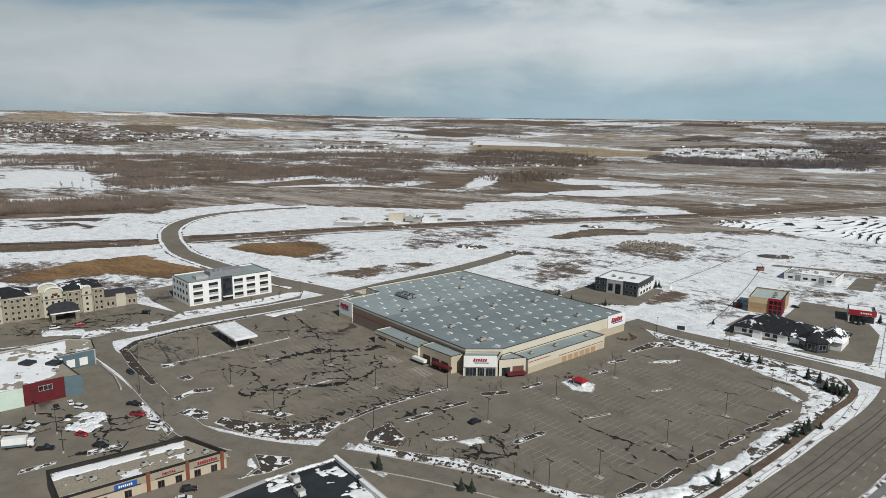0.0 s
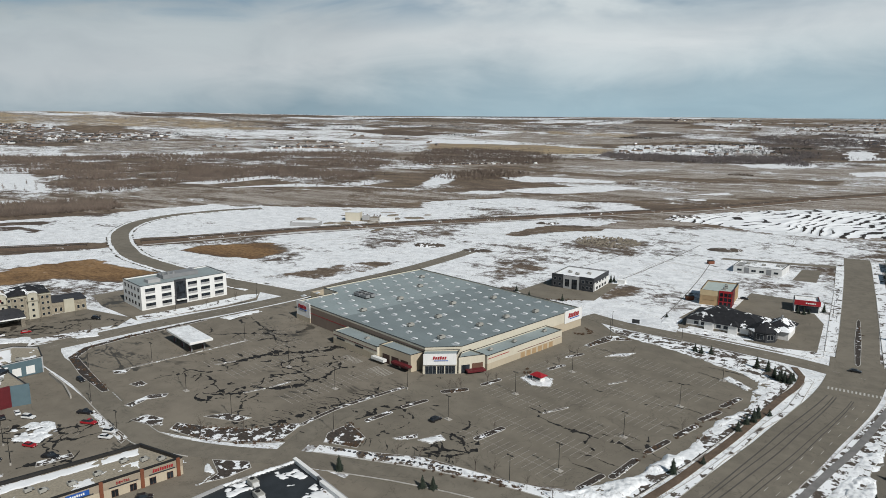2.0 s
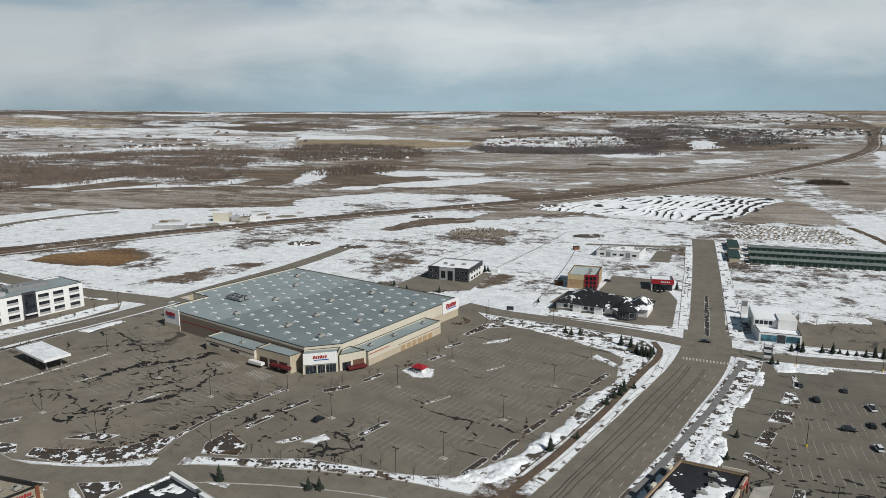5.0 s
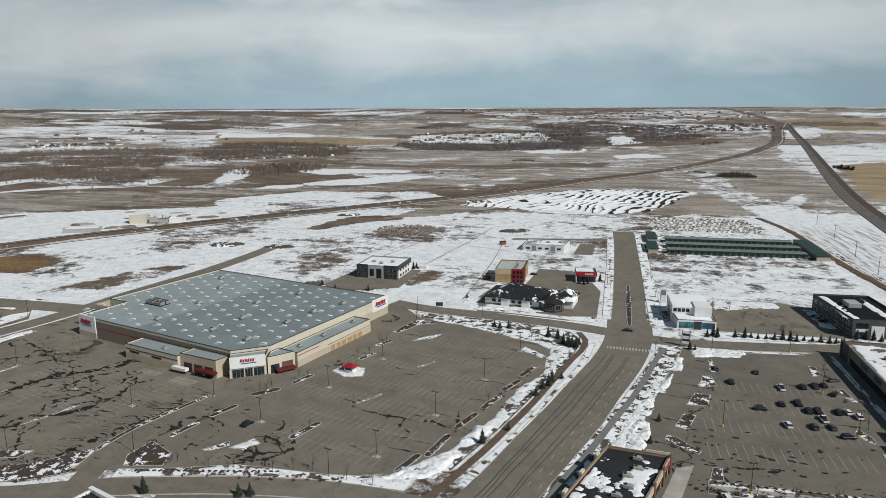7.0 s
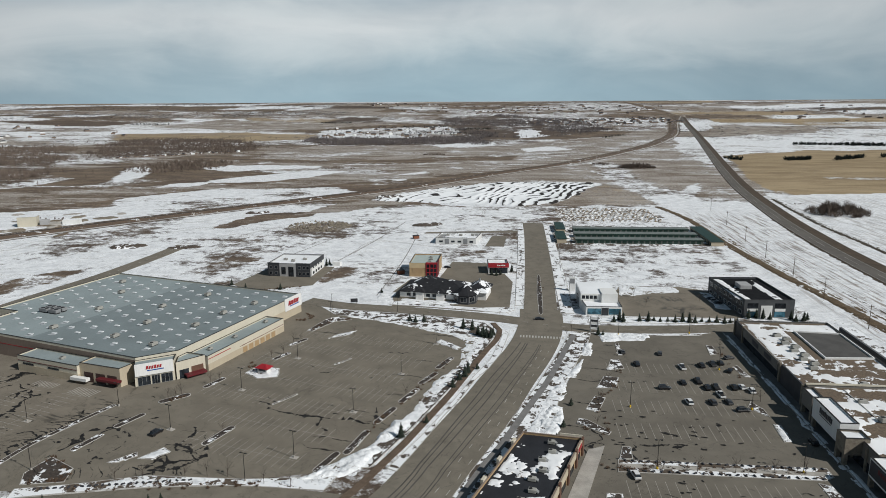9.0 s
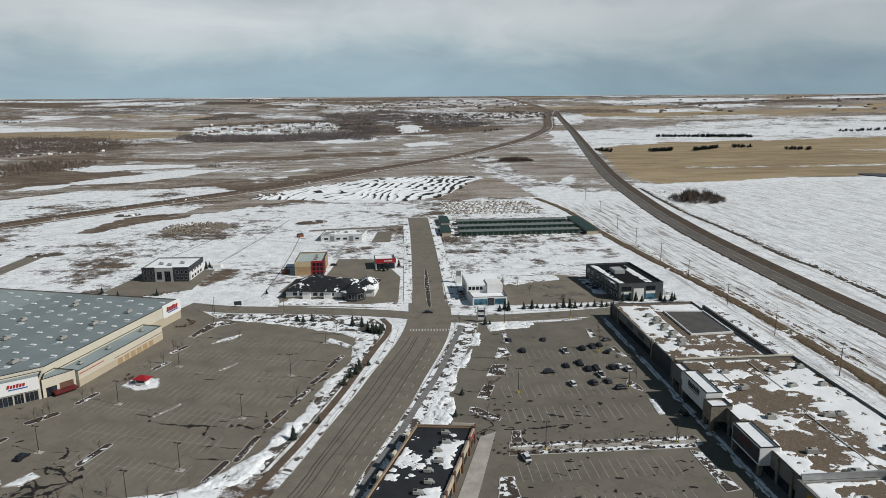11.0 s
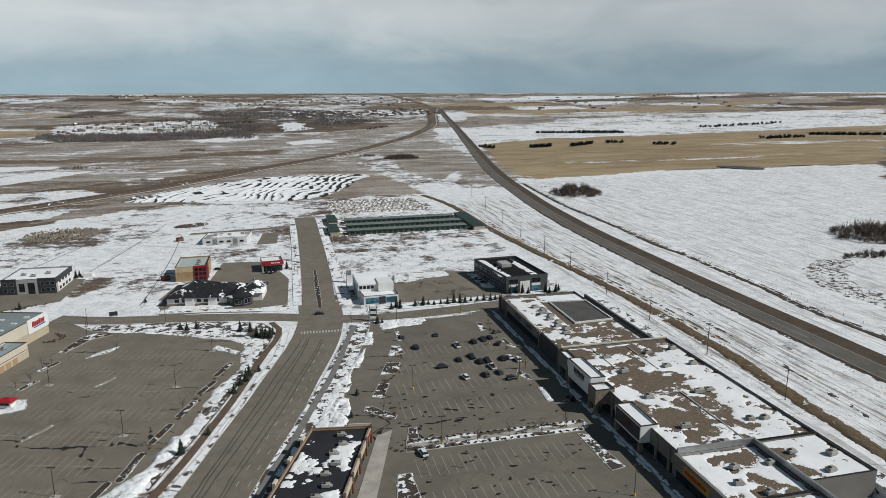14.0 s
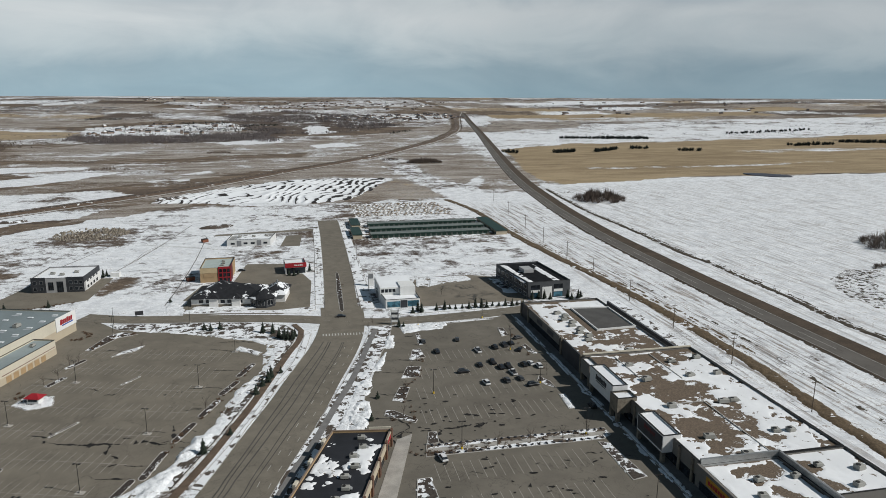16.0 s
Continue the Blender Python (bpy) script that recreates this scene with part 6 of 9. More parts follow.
for x, y in ((8, 12), (18, 12), (27, 14)):
    rooftop_unit(WL @ pose(x, y, 4.0), 2.6, 1.8, 1.2, "grey unit on the workshop roof", False, "units on the workshop")

# -- self-storage rows
for k, (y0, x0, x1) in enumerate(((516, 52, 146), (538, 53, 147), (560, 54, 146))):
    sg = thing("storage_row", "long low storage row with dark green doors and roof", "storage building", pose(x0, y0, 0.05, 0, 0, 1.2), "self-storage rows")
    n = x1 - x0
    part("wall", boxed(0, n, 0, 9, -0.1, 2.9), plain("pale_green_grey_wall_%d" % k, (0.10, 0.11, 0.10), 0.7, var=0.15), sg)
    bm = bmnew()
    box(bm, -0.4, n + 0.4, -0.4, 9.4, 2.88, 3.15)
    part("roof", bm, plain("green_grey_roof_%d" % k, (0.15, 0.168, 0.158), 0.6, var=0.3, big=5), sg)
    part("fascia", boxed(-0.5, n + 0.5, -0.5, -0.38, 2.3, 3.2), GREENC, sg)
    for i in range(int(n / 4.2)):
        d = shared("roller_door", "roller_door", lambda: boxed(-1.5, 1.5, -0.08, 0.02, 0, 2.25, 0.02), GREENC)
        d.parent, d.matrix_basis = sg, pose(2.6 + i * 4.2, 0, 0.02)
for x0, y0, l in ((38, 516, 30), (40, 556, 30)):
    sg = thing("storage_row", "short storage block with a green roof", "storage building", pose(x0, y0, 0.05), "self-storage rows")
    part("wall", boxed(0, 7, 0, l, -0.1, 3.2), BEIGE, sg)
    part("roof", boxed(-0.4, 7.4, -0.4, l + 0.4, 3.18, 3.5), GREENC, sg)
sg = thing("storage_row", "storage block with a green roof set at an angle", "storage building", pose(150, 512, 0.05, 0, 0, 0), "self-storage rows")
part("wall", boxed(0, 9, 0, 62, -0.1, 3.0), BEIGE, sg)
part("roof", boxed(-0.4, 9.4, -0.4, 62.4, 2.98, 3.3), GREENC, sg)
for i in range(14):
    d = shared("roller_door", "roller_door_w", lambda: boxed(-0.08, 0.02, -1.5, 1.5, 0, 2.25, 0.02), GREENC)
    d.parent, d.matrix_basis = sg, pose(0, 2.6 + i * 4.2, 0.02)

# -- white clinic with blue glazing
CL = pose(40.5, 338.5, 0, 0, 0, 1)
cl = flat_roofed("clinic", "white two-level clinic with blue glass and a snowy roof", CL, [(0, 0), (18, 0), (18, 24), (-2, 24)], 4.6, WHITE, SNOWROOF)
part("upper_floor", boxed(-1.5, 17, 11, 34, -0.2, 8.0, 0.05), WHITE, cl)
part("upper_roof", boxed(-1.2, 16.7, 11.3, 33.7, 7.98, 8.12), SNOWROOF, cl)
part("stair_block", boxed(9, 17.2, 9, 20, 4, 8.8, 0.05), WHITE, cl)
panel(cl, "blue_glass", (0, 0), (18, 0), 0.8, 7.6, 0.5, 3.6, BLUEGLASS, 0.08)
panel(cl, "blue_glass", (0, 0), (18, 0), 11.5, 17.4, 0.5, 3.6, BLUEGLASS, 0.08)
panel(cl, "dark_entrance", (0, 0), (18, 0), 7.8, 11.3, 0.0, 4.0, CHARCOAL, 0.12)
for s in (1.5, 3.5, 5.5, 7.5):
    window(cl, (-1.5, 11), (17, 11), s, 5.4, 1.6, 1.8, GLASS, CHARCOAL)
panel(cl, "grey_side", (-2, 24), (0, 0), 0, 13, 0, 4.0, GREY, 0.06)
pylon = thing("pylon_sign", "tall white pylon sign with dark panels", "sign", pose(37.5, 383, 0))
part("pillar", boxed(-1.6, 1.6, -0.5, 0.5, 0, 8.2, 0.05), WHITE, pylon)
part("dark_panel", boxed(-1.3, 1.3, -0.56, -0.48, 4.6, 7.4), GREY, pylon)
pylon2 = thing("pylon_sign", "stacked tenant sign with dark boards at the lot entrance", "sign", pose(41.5, 312.5, 0, 0, 0, -8))
for x in (-1.9, 1.5):
    part("post", boxed(x, x + 0.4, -0.3, 0.3, 0, 7.6), GREY, pylon2)
for k in range(5):
    part("board", boxed(-1.8, 1.8, -0.22, 0.22, 1.4 + k * 1.25, 2.4 + k * 1.25, 0.03), CHARCOAL if k % 2 else WHITE, pylon2)

# -- dark two-storey office
DO = pose(118.2, 340.6, 0, 0, 0, 3)
do = flat_roofed("dark_office", "dark two-storey office with a black roof and white doors", DO, [(0, 0), (24.5, 0), (23.5, 44), (-3, 44)], 9.2, plain("slate_cladding", (0.062, 0.066, 0.07), 0.7, var=0.2), plain("black_membrane", (0.012, 0.0125, 0.014), 0.9, var=0.4, spec=0.1))
roof_snow(do, [(0.6, 2), (4.2, 2), (2.4, 40), (-1.6, 42)], 8.5, 61, 0.62, 7, 0.25)
roof_snow(do, [(4, 18), (20, 18), (20, 36), (4, 36)], 8.5, 62, 0.36, 8, 0.25)
for z in (1.0, 5.2):
    for s in (4, 10, 16, 22, 28, 34, 40):
        window(do, (-3, 44), (0, 0), s, z, 3.6, 2.2, GLASS, WHITE, 1)
panel(do, "dark_side", (-3, 44), (0, 0), 0.2, 44, 3.4, 4.9, CHARCOAL, 0.05)
panel(do, "white_door", (0, 0), (21, 0), 8.2, 13.8, 0, 6.2, WHITE, 0.15, "tall white overhead door")
for s in (4.2, 17.6):
    panel(do, "blue_glass", (0, 0), (21, 0), s - 2.6, s + 2.6, 0.4, 3.0, BLUEGLASS, 0.10)
    panel(do, "white_panel", (0, 0), (21, 0), s - 2.6, s + 2.6, 3.2, 4.6, WHITE, 0.12)
    panel(do, "dark_glass", (0, 0), (21, 0), s - 2.6, s + 2.6, 5.0, 7.4, GLASS, 0.10)
part("plant_box", boxed(6, 12, 22, 30, 8.4, 10.6, 0.1), MIDGREY, do)

roof_snow(do, [(-1.5, 4), (2.5, 2), (2, 42), (-1.8, 42)], 8.5, 27, 0.60, 12)
roof_snow(do, [(16, 2), (20, 2), (19, 40), (15.5, 36)], 8.5, 28, 0.60, 12)
# -- strip mall: a row of stores with one long roof
ML = pose(106, 0, 0)
MALL = [("store_far", 238.5, 314, 40, 6.8, SNOWROOF), ("store_middle", 156, 238.5, 47, 8.0, GRAVELROOF), ("store_near", 131, 156, 25, 7.2, GRAVELROOF)]
mall = []
for k, (nm, y0, y1, depth, h, rf) in enumerate(MALL):
    ob = flat_roofed("strip_mall", "long grey strip-mall store with gravel roof under melting snow", ML, [(0, y0), (depth, y0), (depth, y1), (0, y1)], h, MALLGREY, GRAVEL, DARKMETAL)
    tagged(ob, group="strip mall stores")
    mall.append(ob)
east = flat_roofed("strip_mall", "rear grey store wing with a snowy gravel roof", ML, [(25.4, 134), (47, 134), (47, 155.6), (25.4, 155.6)], 8.0, MALLGREY, GRAVEL, DARKMETAL)
tagged(east, group="strip mall stores")
south = flat_roofed("strip_mall", "grey store with a gravel roof under melting snow", ML, [(0, 60), (47, 60), (47, 117.6), (25, 117.6), (25, 130.6), (0, 130.6)], 7.4, MALLGREY, GRAVEL, DARKMETAL)
tagged(south, group="strip mall stores")
far, mid, near_s = mall
W = lambda y0, y1: ((0, y1), (0, y0))  # the west front, from north to south
# far store: dark glazed frontage and cream fascia
fa = W(238.5, 314)
panel(far, "dark_front", *fa, 0.5, 75, 0.0, 3.4, GLASS, 0.10, "dark glazed shopfront")
panel(far, "fascia", *fa, 12, 52, 3.6, 7.6, MALLGREY, 0.6)
panel(far, "fascia", *fa, 0, 10, 0.2, 7.4, CHARCOAL, 0.5)
panel(far, "fascia", *fa, 56, 75, 0.2, 7.8, CHARCOAL, 0.7)
for s in (24, 38):
    panel(far, "sign_board", *fa, s, s + 7, 4.6, 6.4, CHARCOAL, 0.75)
for s in (0.3, 11, 54, 75):
    panel(far, "pier", *fa, s - 0.3, s + 0.9, 0, 8.0, STONE, 0.9)
# middle store: projecting sign blocks
fm = W(156, 238.5)
panel(mid, "dark_front", *fm, 1, 81, 0.0, 3.2, GLASS, 0.10, "dark glazed shopfront")


def sign_block(parent, y0, y1, out, h, back, wall, label):
    plan = ccw([(-out, y0), (back, y0), (back, y1), (-out, y1)])
    bm = bmnew()
    ring(bm, plan, inset(plan, 0.4), 3.4, h)
    p = part("sign_block", bm, wall, parent, label)
    bm = bmnew()
    prism(bm, inset(plan, 0.39), 3.4, h - 0.45, bottom=True)
    part("block_deck", bm, SNOWROOF, p)
    bm = bmnew()
    ring(bm, inset(plan, -0.06), inset(plan, 0.46), h - 0.02, h + 0.1)
    part("block_cap", bm, DARKMETAL, p)
    for y in (y0 + 0.6, y1 - 0.6):
        part("block_pier", boxed(-out, -out + 1.2, y - 0.6, y + 0.6, -0.2, 3.5), STONE, p)
    return p


sign_block(mid, 204, 223, 3.6, 10.2, 2.0, WHITE, "tall white sign block")
bars_sign(mid, (-3.6, 223), (-3.6, 204), 5.0, 14.0, 7.2, 9.2, CHARCOAL, 8, 0.15, label="black script-like sign lettering", proud=0.12)
panel(mid, "sign_line", (-3.6, 223), (-3.6, 204), 5.5, 13.5, 6.5, 6.8, CHARCOAL, 0.1)
sign_block(mid, 197, 202.8, 5.0, 8.8, 2.0, STONE, "stone entrance block")
sign_block(mid, 226, 234, 2.6, 8.8, 1.0, MALLGREY, "grey entrance block")
sign_block(mid, 170, 186, 3.4, 9.0, 2.4, WHITE, "white sign block")
panel(mid, "sign_board", (-3.4, 186), (-3.4, 170), 0.4, 15.6, 4.0, 8.5, CHARCOAL, 0.12)
bars_sign(mid, (-3.52, 186), (-3.52, 170), 4.5, 11.5, 6.4, 7.8, MAROON, 6, 0.1, proud=0.06)
for s in (36, 44, 72, 79):
    panel(mid, "pier", *fm, s, s + 1.0, 0, 7.6, STONE, 0.5)
fn = W(131, 156)
panel(near_s, "fascia", *fn, 0, 25, 3.4, 7.6, MALLGREY, 0.8)
panel(near_s, "sign_board", *fn, 5, 17, 4.0, 6.6, SIGNGOLD, 0.95, "dull gold sign board")
bars_sign(near_s, (-0.97, 156), (-0.97, 131), 6, 16, 4.7, 5.9, RED, 9, 0.05, label="red sign lettering", proud=0.08)
panel(near_s, "dark_front", *fn, 1, 24, 0, 3.2, GLASS, 0.2)
# raised party walls between the roofs
bm = bmnew()
box(bm, 0.2, 47.1, 238.2, 238.9, 6.0, 8.6)
part("party_wall", bm, CREAM, mid)
bm = bmnew()
box(bm, 0.2, 25.6, 155.6, 156.3, 6.0, 8.9)
box(bm, 24.9, 25.6, 118, 156.0, 6.0, 8.9)
part("party_wall", bm, METAL, near_s)
bm = bmnew()
prism(bm, [(20.5, 269.5), (38.5, 270.5), (38.8, 299), (21, 301)], 6.0, 6.35)
part("membrane_deck", bm, plain("dark_grey_membrane", (0.075, 0.072, 0.068), 0.8, var=0.3, big=5), far, "dark grey membrane deck")
bm = bmnew()
ring(bm, ccw([(20, 269), (39.2, 270), (39.4, 299.5), (20.5, 301.5)]), inset(ccw([(20, 269), (39.2, 270), (39.4, 299.5), (20.5, 301.5)]), 0.5), 5.9, 6.9)
part("deck_curb", bm, WHITE, far)
rng = random.Random(5)
for k in range(9):
    rooftop_unit(ML @ pose(11 + (k % 2) * 2.2, 258 + k * 4.6, 6.1, 0, 0, rng.uniform(-8, 8)), 2.8, 2.0, 1.5, "grey unit in a row on the snowy roof", True, "units on the strip mall")
for x, y in ((22, 243), (34.3, 190.7), (11.0, 190.2), (11.2, 168.9), (33.8, 168.6), (16.4, 157.5), (31.3, 212.7), (13.5, 212.1), (13.5, 226.0), (31.6, 226.5), (42.1, 212.3), (43.2, 228.1), (30, 190.0), (38.5, 168.0), (31.8, 148.3), (41.9, 144.6), (35.2, 137.4)):
    rooftop_unit(ML @ pose(x, y, 7.3 if y < 238 else 6.1, 0, 0, rng.uniform(-10, 10)), rng.uniform(2.2, 3.4), rng.uniform(1.5, 2.2), rng.uniform(1.2, 1.7), "grey rooftop unit standing in patchy snow", True, "units on the strip mall")
for x, y in ((11.6, 146.1), (7.7, 138.9), (12.7, 133.3), (22.6, 145.6)):
    rooftop_unit(ML @ pose(x, y, 6.5, 0, 0, rng.uniform(-10, 10)), 2.3, 1.7, 1.4, "grey rooftop unit on the near store", True, "units on the strip mall")
roof_snow(mid, [(0.6, 156.6), (46.6, 156.6), (46.6, 237.8), (0.6, 237.8)], 7.3, 1, 0.60, 10, bare=(
    [(6, 208), (14, 213.5), (28, 211), (35, 201), (23, 196), (11, 195)], [(4.5, 181), (15, 185.5), (27, 188), (35.5, 177), (26, 168.5), (14, 169.5), (5, 171.5)],
    [(2.3, 159), (8, 167), (22, 167.7), (22.5, 164), (13, 160)], [(25.5, 167), (34, 166.5), (30.5, 161.5), (24, 159.5)],
    [(2, 237), (34.5, 236.5), (32.5, 231), (17, 230), (3, 224)], [(12, 220.5), (23, 223), (27, 216.5), (14, 214)]))
roof_snow(far, [(1.5, 268.6), (16, 268.6), (17, 310), (3, 312)], 6.1, 6, 0.60, 9)
roof_snow(far, [(38.6, 242), (39.6, 242), (39.6, 312), (18, 312), (18, 302), (38.6, 301)], 6.1, 8, 0.72, 9)
roof_snow(far, [(1.5, 238.8), (39.4, 238.8), (39.4, 268.4), (1.5, 268.4)], 6.1, 12, 0.50, 9, bare=([(15.5, 263.5), (31, 263.5), (33, 251), (16, 252)], [(10.5, 246), (32, 246.4), (20, 241.5), (10, 241.5)]))
roof_snow(near_s, [(0.8, 131.6), (24.2, 131.6), (24.2, 155.2), (0.8, 155.2)], 6.5, 9, 0.68, 8, bare=([(7, 153.5), (23, 153), (18, 144), (11, 144.3), (9.5, 148)], [(14.5, 145), (16, 141.5), (22, 137.5), (23, 131), (11, 132.5), (12.5, 139.5)]))
roof_snow(east, [(26, 134.6), (46.4, 134.6), (46.4, 155.9), (26, 155.9)], 7.3, 10, 0.60, 9, bare=([(26.5, 152), (31.5, 149), (30, 137), (26, 135), (25.8, 142)],))
part("roof_pipe", boxed(23.9, 24.2, 157, 192, 7.45, 7.65), KERB, mid, "pale conduit along the roof")
part("roof_pipe", boxed(8, 23.9, 192, 192.3, 7.45, 7.65), KERB, mid)
part("roof_pipe", boxed(12, 12.3, 213, 236, 7.45, 7.65), KERB, mid)
part("roof_pipe", boxed(27, 27.3, 211, 236, 7.45, 7.65), KERB, mid)
roof_snow(south, [(1, 70), (46, 70), (46, 117), (24, 117), (24, 130), (1, 130)], 6.7, 11, 0.53, 12)
# retaining wall and service lane behind
bm = bmnew()
for k, (x0, x1, y0, y1) in enumerate(((153.5, 154.5, 240, 318),)):
    box(bm, x0, x1, y0, y1, -0.3, 3.6)
tagged(link("wall_retaining", bm, plain("grey_block_wall", (0.11, 0.115, 0.125), 0.9, var=0.35, big=1.2, small=0.3, bump=0.5)), "dark grey block retaining wall behind the stores", "wall", kind="structure")
bm = bmnew()
box(bm, 154.5, 160, 100, 318, -0.3, 3.4)
tagged(link("bank_retained", bm, VERGE_SNOW), "snow-covered bank behind the strip mall", "bank", kind="structure")
flat_area("pavement_strip_walk", "concrete walk with slush along the shopfronts, darkened for shade", [(101.3, 60), (106, 60), (106, 316), (101.3, 316)], DARKWALK, 0.2)
bm = bmnew()
box(bm, 100.95, 101.3, 60, 316, -0.2, 0.24)
tagged(link("kerb_strip_walk", bm, KERB), "pale concrete kerb of the shopfront walk", "kerb", kind="structure")
for k, (y0, y1) in enumerate(((100, 150), (152, 205), (210, 262), (266, 312))):
    tagged(link("snow_bank", mound([(101.35, y0), (102.5, y0), (102.5, y1), (101.35, y1)], 0.2, 0.2, 40 + k, 0.4, 0.3, 3.0, 0.35, 0.62, 6.0), SNOW, smooth=True), "thin line of old snow along the shopfront walk", "snow bank", group="snow along the shopfronts")
flat_area("pavement_service_lane", "service lane behind the strip mall", [(146.5, 236), (153.5, 236), (153.5, 322), (146.5, 322)], LOT, 0.07)

# -- low shops with a black snowy roof beside the street
D2 = pose(24.5, 201, 0, 0, 0, -17)
d2 = flat_roofed("street_shops", "low tan shops with a black roof and drifts of snow", D2, [(0.8, -3), (-17.4, -5.9), (-20.5, -58), (-0.5, -58)], 5.2, TAN, plain("black_felt", (0.020, 0.021, 0.025), 0.7, var=0.4, big=5), TAUPE)
roof_snow(d2, [(-16.6, -7), (0, -4.5), (-1.3, -57), (-19.5, -57)], 4.5, 29, 0.40, 8, 0.3)
fa = ((-0.5, -58), (0.8, -3))
panel(d2, "fascia", *fa, 0, 55, 3.4, 5.3, BEIGE, 0.4)
for s in (6, 16, 26, 36, 46, 54):
    panel(d2, "pier", *fa, s - 0.8, s + 0.8, 0, 5.8, BROWNC, 0.6)
    window(d2, *fa, s - 5, 0.3, 6.0, 2.8, GLASS, CHARCOAL, 2)
panel(d2, "red_sign", *fa, 48, 52.5, 3.7, 5.0, RED, 0.5)
panel(d2, "corner_cap", (0.8, -3), (-17.4, -5.9), 0, 7, 4.2, 6.0, CREAM, 0.3)
for s in (6, 18, 30):
    panel(d2, "west_pier", (-17.4, -5.9), (-20.5, -58), s, s + 2.4, 0, 5.9, CREAM, 0.9)
for k in range(7):
    rooftop_unit(D2 @ pose(-7.5 + (k % 2) * 1.6, -9 - k * 5.6, 4.5, 0, 0, 6), 2.2, 1.5, 1.2, "grey unit on the black snowy roof", True, "units on the street shops")
flat_area("pavement_shop_walk", "pale concrete walk beside the street shops", [(26.5, 200), (32, 203), (16, 147), (10, 147)], CONCRETE, 0.18)

# ---------------------------------------------------------------- lot furniture, islands and markings


def island(poly, label="kerbed parking island with mulch and old snow", material=None, heap=0.0, seed=0.0, group="parking islands", rim=True):
    """A kerbed island; its bed and any snow on it are parts."""
    poly = ccw(poly)
    ob = thing("parking_island", label, "parking island", group=group)
    inner = inset(poly, 0.22)
    bm = bmnew()
    ring(bm, poly, inner, 0.0, 0.21)
    part("kerb", bm, KERB, ob)
    bm = bmnew()
    prism(bm, inner, 0.0, 0.18)
    part("bed", bm, material or MULCH, ob)
    if rim:
        for one in pieces(mound(poly, 0.22, 0.17, seed, 0.3, 0.35, 2.0, 0.3, 0.37, 2.4), 6):
            part("snow", one, SNOW, ob, smooth=True)
    if heap:
        for one in pieces(mound(inset(poly, 0.3), heap, 0.17, seed, 0.6, 0.4, 2.0, 0.35, 0.60, 3.5), 6):
            part("snow", one, SNOW, ob, smooth=True)
    return ob


def capsule(a, b, w):
    a, b = Vector(a), Vector(b)
    d = (b - a).normalized()
    r = Vector((d.y, -d.x))
    out = []
    for c, s in ((a, -1), (b, 1)):
        for k in range(5):
            t = math.pi * k / 4
            out.append(tuple(c + r * (w / 2) * math.cos(t) * -s + d * (w / 2) * math.sin(t) * s))
    return out


for k, (a, b, w) in enumerate((
    ((-48.5, 192), (-45, 206), 2.6), ((-43, 213), (-39, 224), 2.6), ((-37, 230), (-33, 240.5), 2.6), ((-32, 247), (-27.5, 257), 2.6), ((-27, 263), (-22.5, 274), 2.6), ((-55, 181), (-51.5, 191), 2.6),
    ((-135, 187), (-132, 196), 2.4), ((-130, 203), (-126, 212), 2.4), ((-124, 223), (-118, 229), 3.4), ((-114, 237), (-110.5, 245), 2.4), ((-95, 194), (-91, 205), 2.8), ((-95, 285), (-91, 292), 2.4), ((-97, 267), (-93.5, 274), 2.4))):
    island(capsule(a, b, w), material=MULCH, heap=0.0, seed=k)
for k, (poly, lab) in enumerate((
    ([(-31, 293), (-29, 297), (-19, 287), (-21, 284)], "triangular island heaped with snow"), ([(-120, 180), (-114, 187), (-112.5, 184.5), (-117, 180)], "small kerbed island with dark mulch"),
    ([(-112, 183), (-107, 190.5), (-103.5, 188), (-107, 183)], "small kerbed island covered in snow"), ([(-81, 294), (-78, 300), (-70, 306), (-73, 299)], "kerbed island covered in snow"),
    ([(-94, 304), (-91, 303), (-84, 318), (-76, 322), (-84, 326), (-89, 322)], "long kerbed island with shrubs and snow"), ([(-221, 152), (-221, 163), (-216, 168), (-214, 165), (-218, 160), (-217, 152)], "curved kerbed island edged with snow"),
    ([(-208, 145), (-207, 151), (-199, 152), (-195, 148), (-199, 145.5)], "pointed kerbed island with dark mulch"), ([(-256, 172), (-251, 177), (-249, 173), (-252, 170)], "small kerbed island with dark mulch"), ([(-237, 166), (-236, 171), (-231, 170), (-232, 166)], "small kerbed island with dark mulch"),
    ([(-188, 160), (-183, 166), (-172, 168), (-174, 163)], "kerbed island with shrubs and snow"))):
    island(poly, lab, BED, 0.3 if k in (0, 2, 3) else 0.0, 20 + k)
